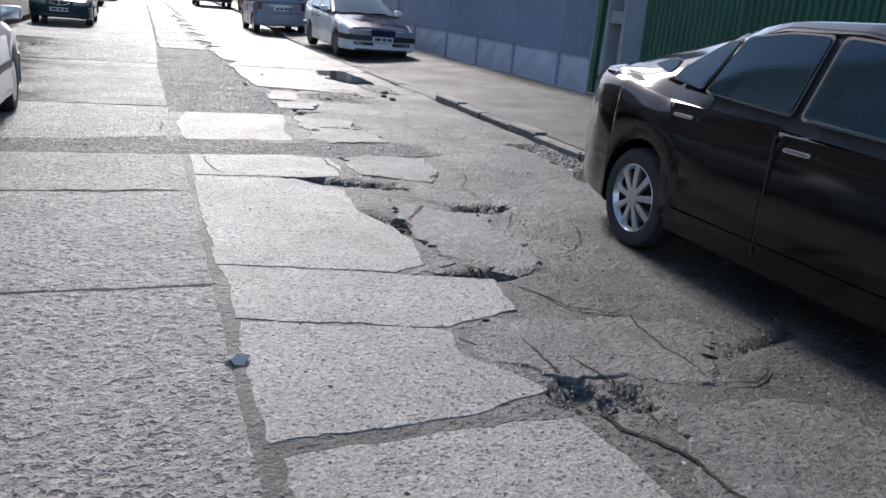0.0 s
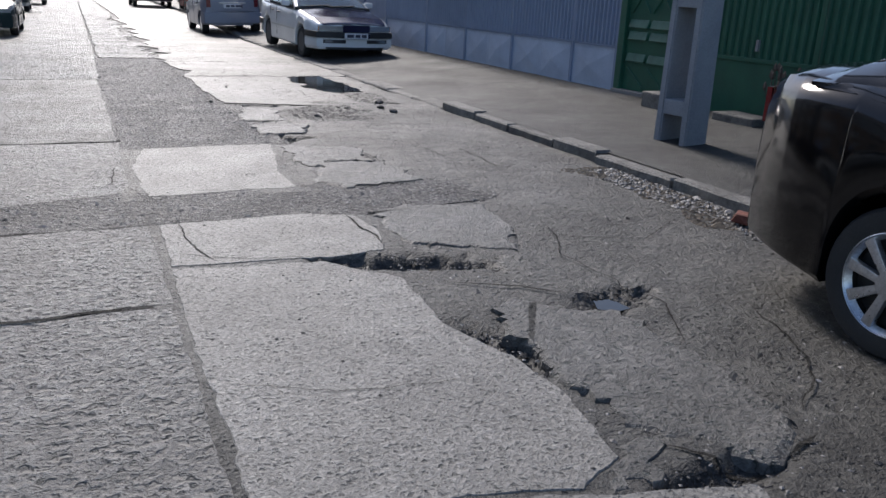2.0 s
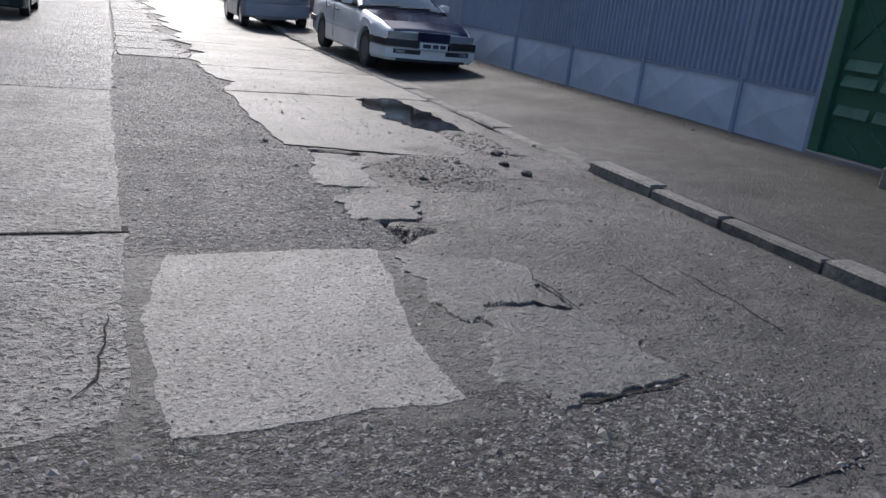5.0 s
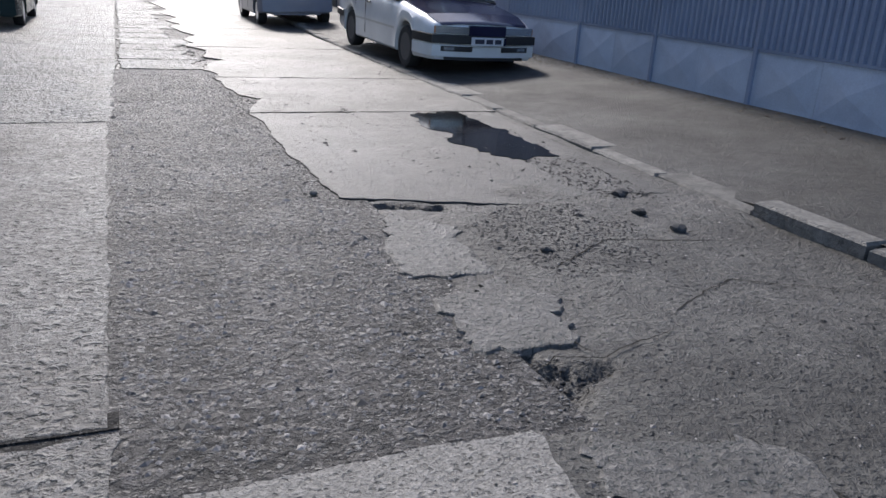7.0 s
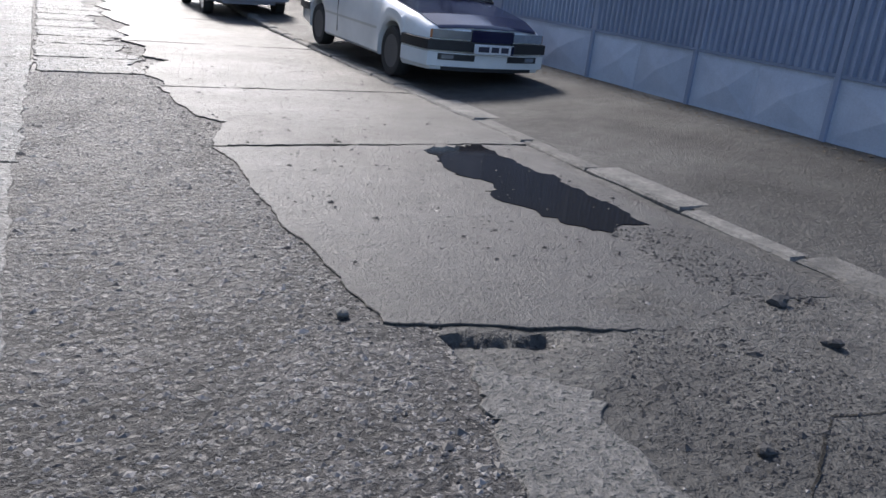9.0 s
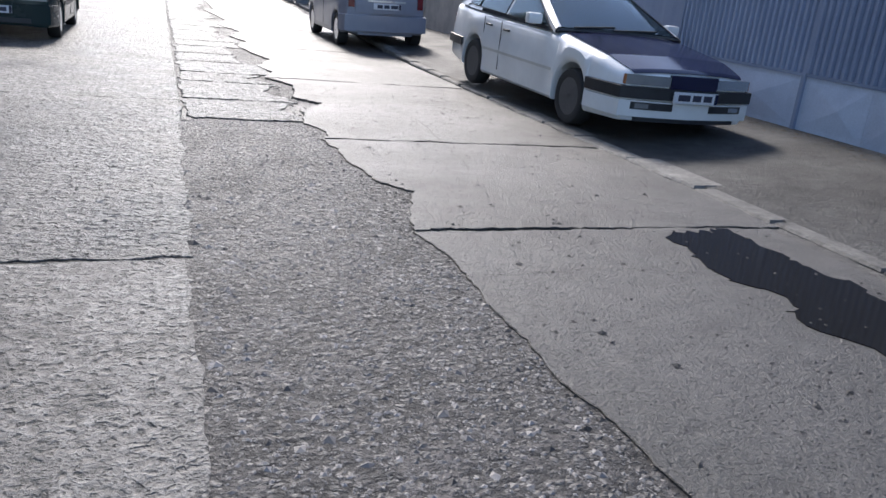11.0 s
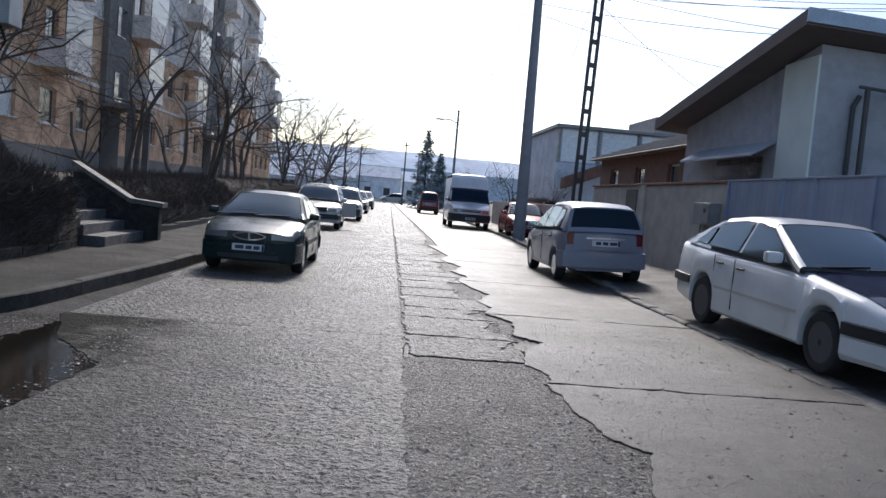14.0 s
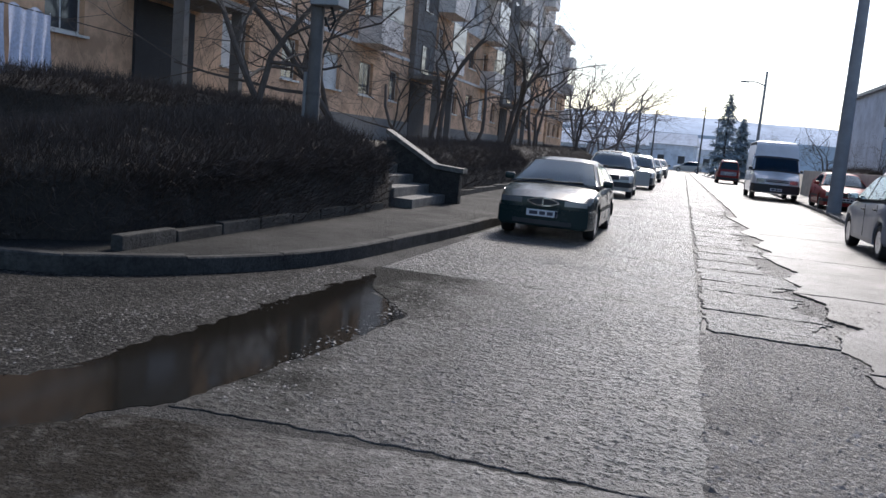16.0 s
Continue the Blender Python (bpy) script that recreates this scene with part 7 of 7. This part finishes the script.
stones("gravel", (1.10, 2.5, 10.05, 18.7, lambda x, y: x < 2.30 + 0.12 * noise.noise(Vector((x, y * 2, 0))) + (0.1 if y < 12.5 else 0)), 11000, 0.0098, STONE, lambda x, y: -0.008, 5, "pale and grey gravel stones pressed into a road patch", "gravel")
stones("gravel", (-2.2, 3.5, 7.62, 8.3), 3800, 0.0095, STONE, lambda x, y: -0.0025, 6, "gravel stones in a trench across the street", "gravel")
stones("rubble", (1.8, 3.4, 2.0, 12.5, lambda x, y: road_base_z(x, y) < -0.026), 3400, 0.010, CRUMB, road_base_z, 7, "dark broken asphalt crumbs lying in potholes", "rubble")
stones("grit", (2.4, 4.85, 0.5, 12.6), 5500, 0.006, STONE, road_base_z, 8, "loose grit scattered over the broken road", "grit")
stones("rubble", (2.1, 2.6, 2.2, 12.4), 1300, 0.008, STONE, lambda x, y: max(road_base_z(x, y), -0.004), 21, "crumbled concrete bits along a broken slab edge", "rubble")
stones("gravel", (-3.4, -1.9, 14.2, 19.2, lambda x, y: -2.9 + 0.13 * (y - 15) < x < -2.35 + 0.16 * (y - 15) + 0.25 * noise.noise(Vector((x, y, 4)))), 1100, 0.008, STONE, lambda x, y: -0.006, 31, "pale gravel washed along the edge of a puddle", "gravel")
stones("rubble", (0.98, 1.14, 0.5, 10.0), 1500, 0.006, STONE, lambda x, y: -0.006, 22, "fine crumbled concrete in a long joint", "rubble")
stones("rubble", (2.2, 2.62, 12.5, 22.0), 1100, 0.009, CRUMB, lambda x, y: -0.006, 23, "dark crumbs under a broken slab edge", "rubble")
stones("leaf_litter", (4.2, 4.86, 4.5, 8.4, lambda x, y: x > 4.5 + 0.3 * noise.noise(Vector((x * 2, y * 2, 0)))), 2600, 0.015, LEAF, road_base_z, 9, "dry leaves and small rubble swept against the kerb", "litter")
stones("leaf_litter", (7.1, 7.48, 12.2, 24), 900, 0.014, LEAF, lambda x, y: walk_z(x, y), 10, "dry leaves and grit along the fence", "litter")
stones("pebbles", (2.75, 4.9, 1.0, 12.5), 1500, 0.0075, CRUMB, lambda x, y: road_base_z(x, y) + 0.002, 41, "dark pebbles and crumbs strewn over worn concrete", "pebbles")
stones("pebbles", (2.45, 4.6, 12.8, 21), 850, 0.009, CRUMB, lambda x, y: 0.007, 12, "dark pebbles scattered on smooth concrete", "pebbles")
stones("pebbles", (1.12, 2.1, 2.5, 9.8), 200, 0.006, CRUMB, lambda x, y: 0.003, 13, "tiny dark pebbles on brushed concrete", "pebbles")
stones("rubble", (4.15, 4.88, 4.6, 8.3, lambda x, y: x > 4.55 + 0.25 * noise.noise(Vector((x * 2, y * 2, 3)))), 1300, 0.016, STONE, lambda x, y: road_base_z(x, y) + 0.004, 33, "pale stone chips heaped against the kerb", "rubble")
stones("rubble", (2.95, 3.95, 11.1, 12.3, lambda x, y: math.hypot((x - 3.4) / 0.5, (y - 11.7) / 0.6) < 1 + 0.4 * noise.noise(Vector((x * 3, y * 3, 1)))), 1500, 0.009, CRUMB, road_base_z, 34, "dark asphalt crumbs strewn on worn concrete", "rubble")
stones("rubble", (3.9, 4.55, 12.3, 13.5, lambda x, y: x > 4.05 + 0.1 * noise.noise(Vector((x * 3, y * 3, 6)))), 420, 0.012, CRUMB, lambda x, y: max(road_base_z(x, y), 0.004), 35, "dark stones washed up beside a puddle", "rubble")
stones("gravel", (-2.0, 1.0, 15.3, 19.4, lambda x, y: x > -1.25), 3600, 0.0085, STONE, lambda x, y: 0.0005, 36, "small stones bedded in rough concrete", "gravel")
for x, y, r_, seed in ((4.27, 12.41, 0.05, 1), (4.14, 12.01, 0.045, 2), (4.16, 11.64, 0.05, 3), (2.25, 12.78, 0.03, 4), (3.2, 11.5, 0.03, 5)):
    bm = bmesh.new()
    bmesh.ops.create_icosphere(bm, subdivisions=2, radius=r_)
    for v in bm.verts:
        v.co *= 1 + 0.5 * noise.noise(v.co * 22 + Vector((seed, seed, 0)))
        v.co.z *= 0.6
    rk_ = part("stone", bm, CRUMB if x > 3 else KERB)
    rk_.location = (x, y, max(road_base_z(x, y), 0) + r_ * 0.3)
    tagged(rk_, "fist-sized dark stone lying on the road" if x > 3 else "pale stone at a broken slab edge", "stone", "loose stones")
bm = box(-0.09, 0.09, -0.05, 0.05, 0, 0.06, 0.012)
for v in bm.verts:
    v.co += Vector((noise.noise(v.co * 30), noise.noise(v.co * 30 + Vector((4, 4, 4))), 0)) * 0.02
brick_ = part("brick_piece", bm, REDBRICK)
brick_.matrix_basis = pose(4.68, 6.62, 0.012, 6, 4, 35)
tagged(brick_, "broken red brick lying against the kerb", "brick")
bm = bmesh.new()
vs = [bm.verts.new((0.05 * math.cos(a) * (1 + 0.3 * math.sin(3 * a)), 0.045 * math.sin(a), 0.012 + 0.012 * math.sin(2 * a + 1))) for a in [k * math.pi / 5 for k in range(10)]]
cv = bm.verts.new((0, 0, 0.035))
for k in range(10):
    bm.faces.new((vs[k], vs[(k + 1) % 10], cv))
bmesh.ops.solidify(bm, geom=list(bm.faces), thickness=0.004)
lit = part("paper_scrap", bm, PAPER)
lit.location = (1.06, 3.56, 0.002)
tagged(lit, "crumpled white paper scrap lying in the joint", "litter")
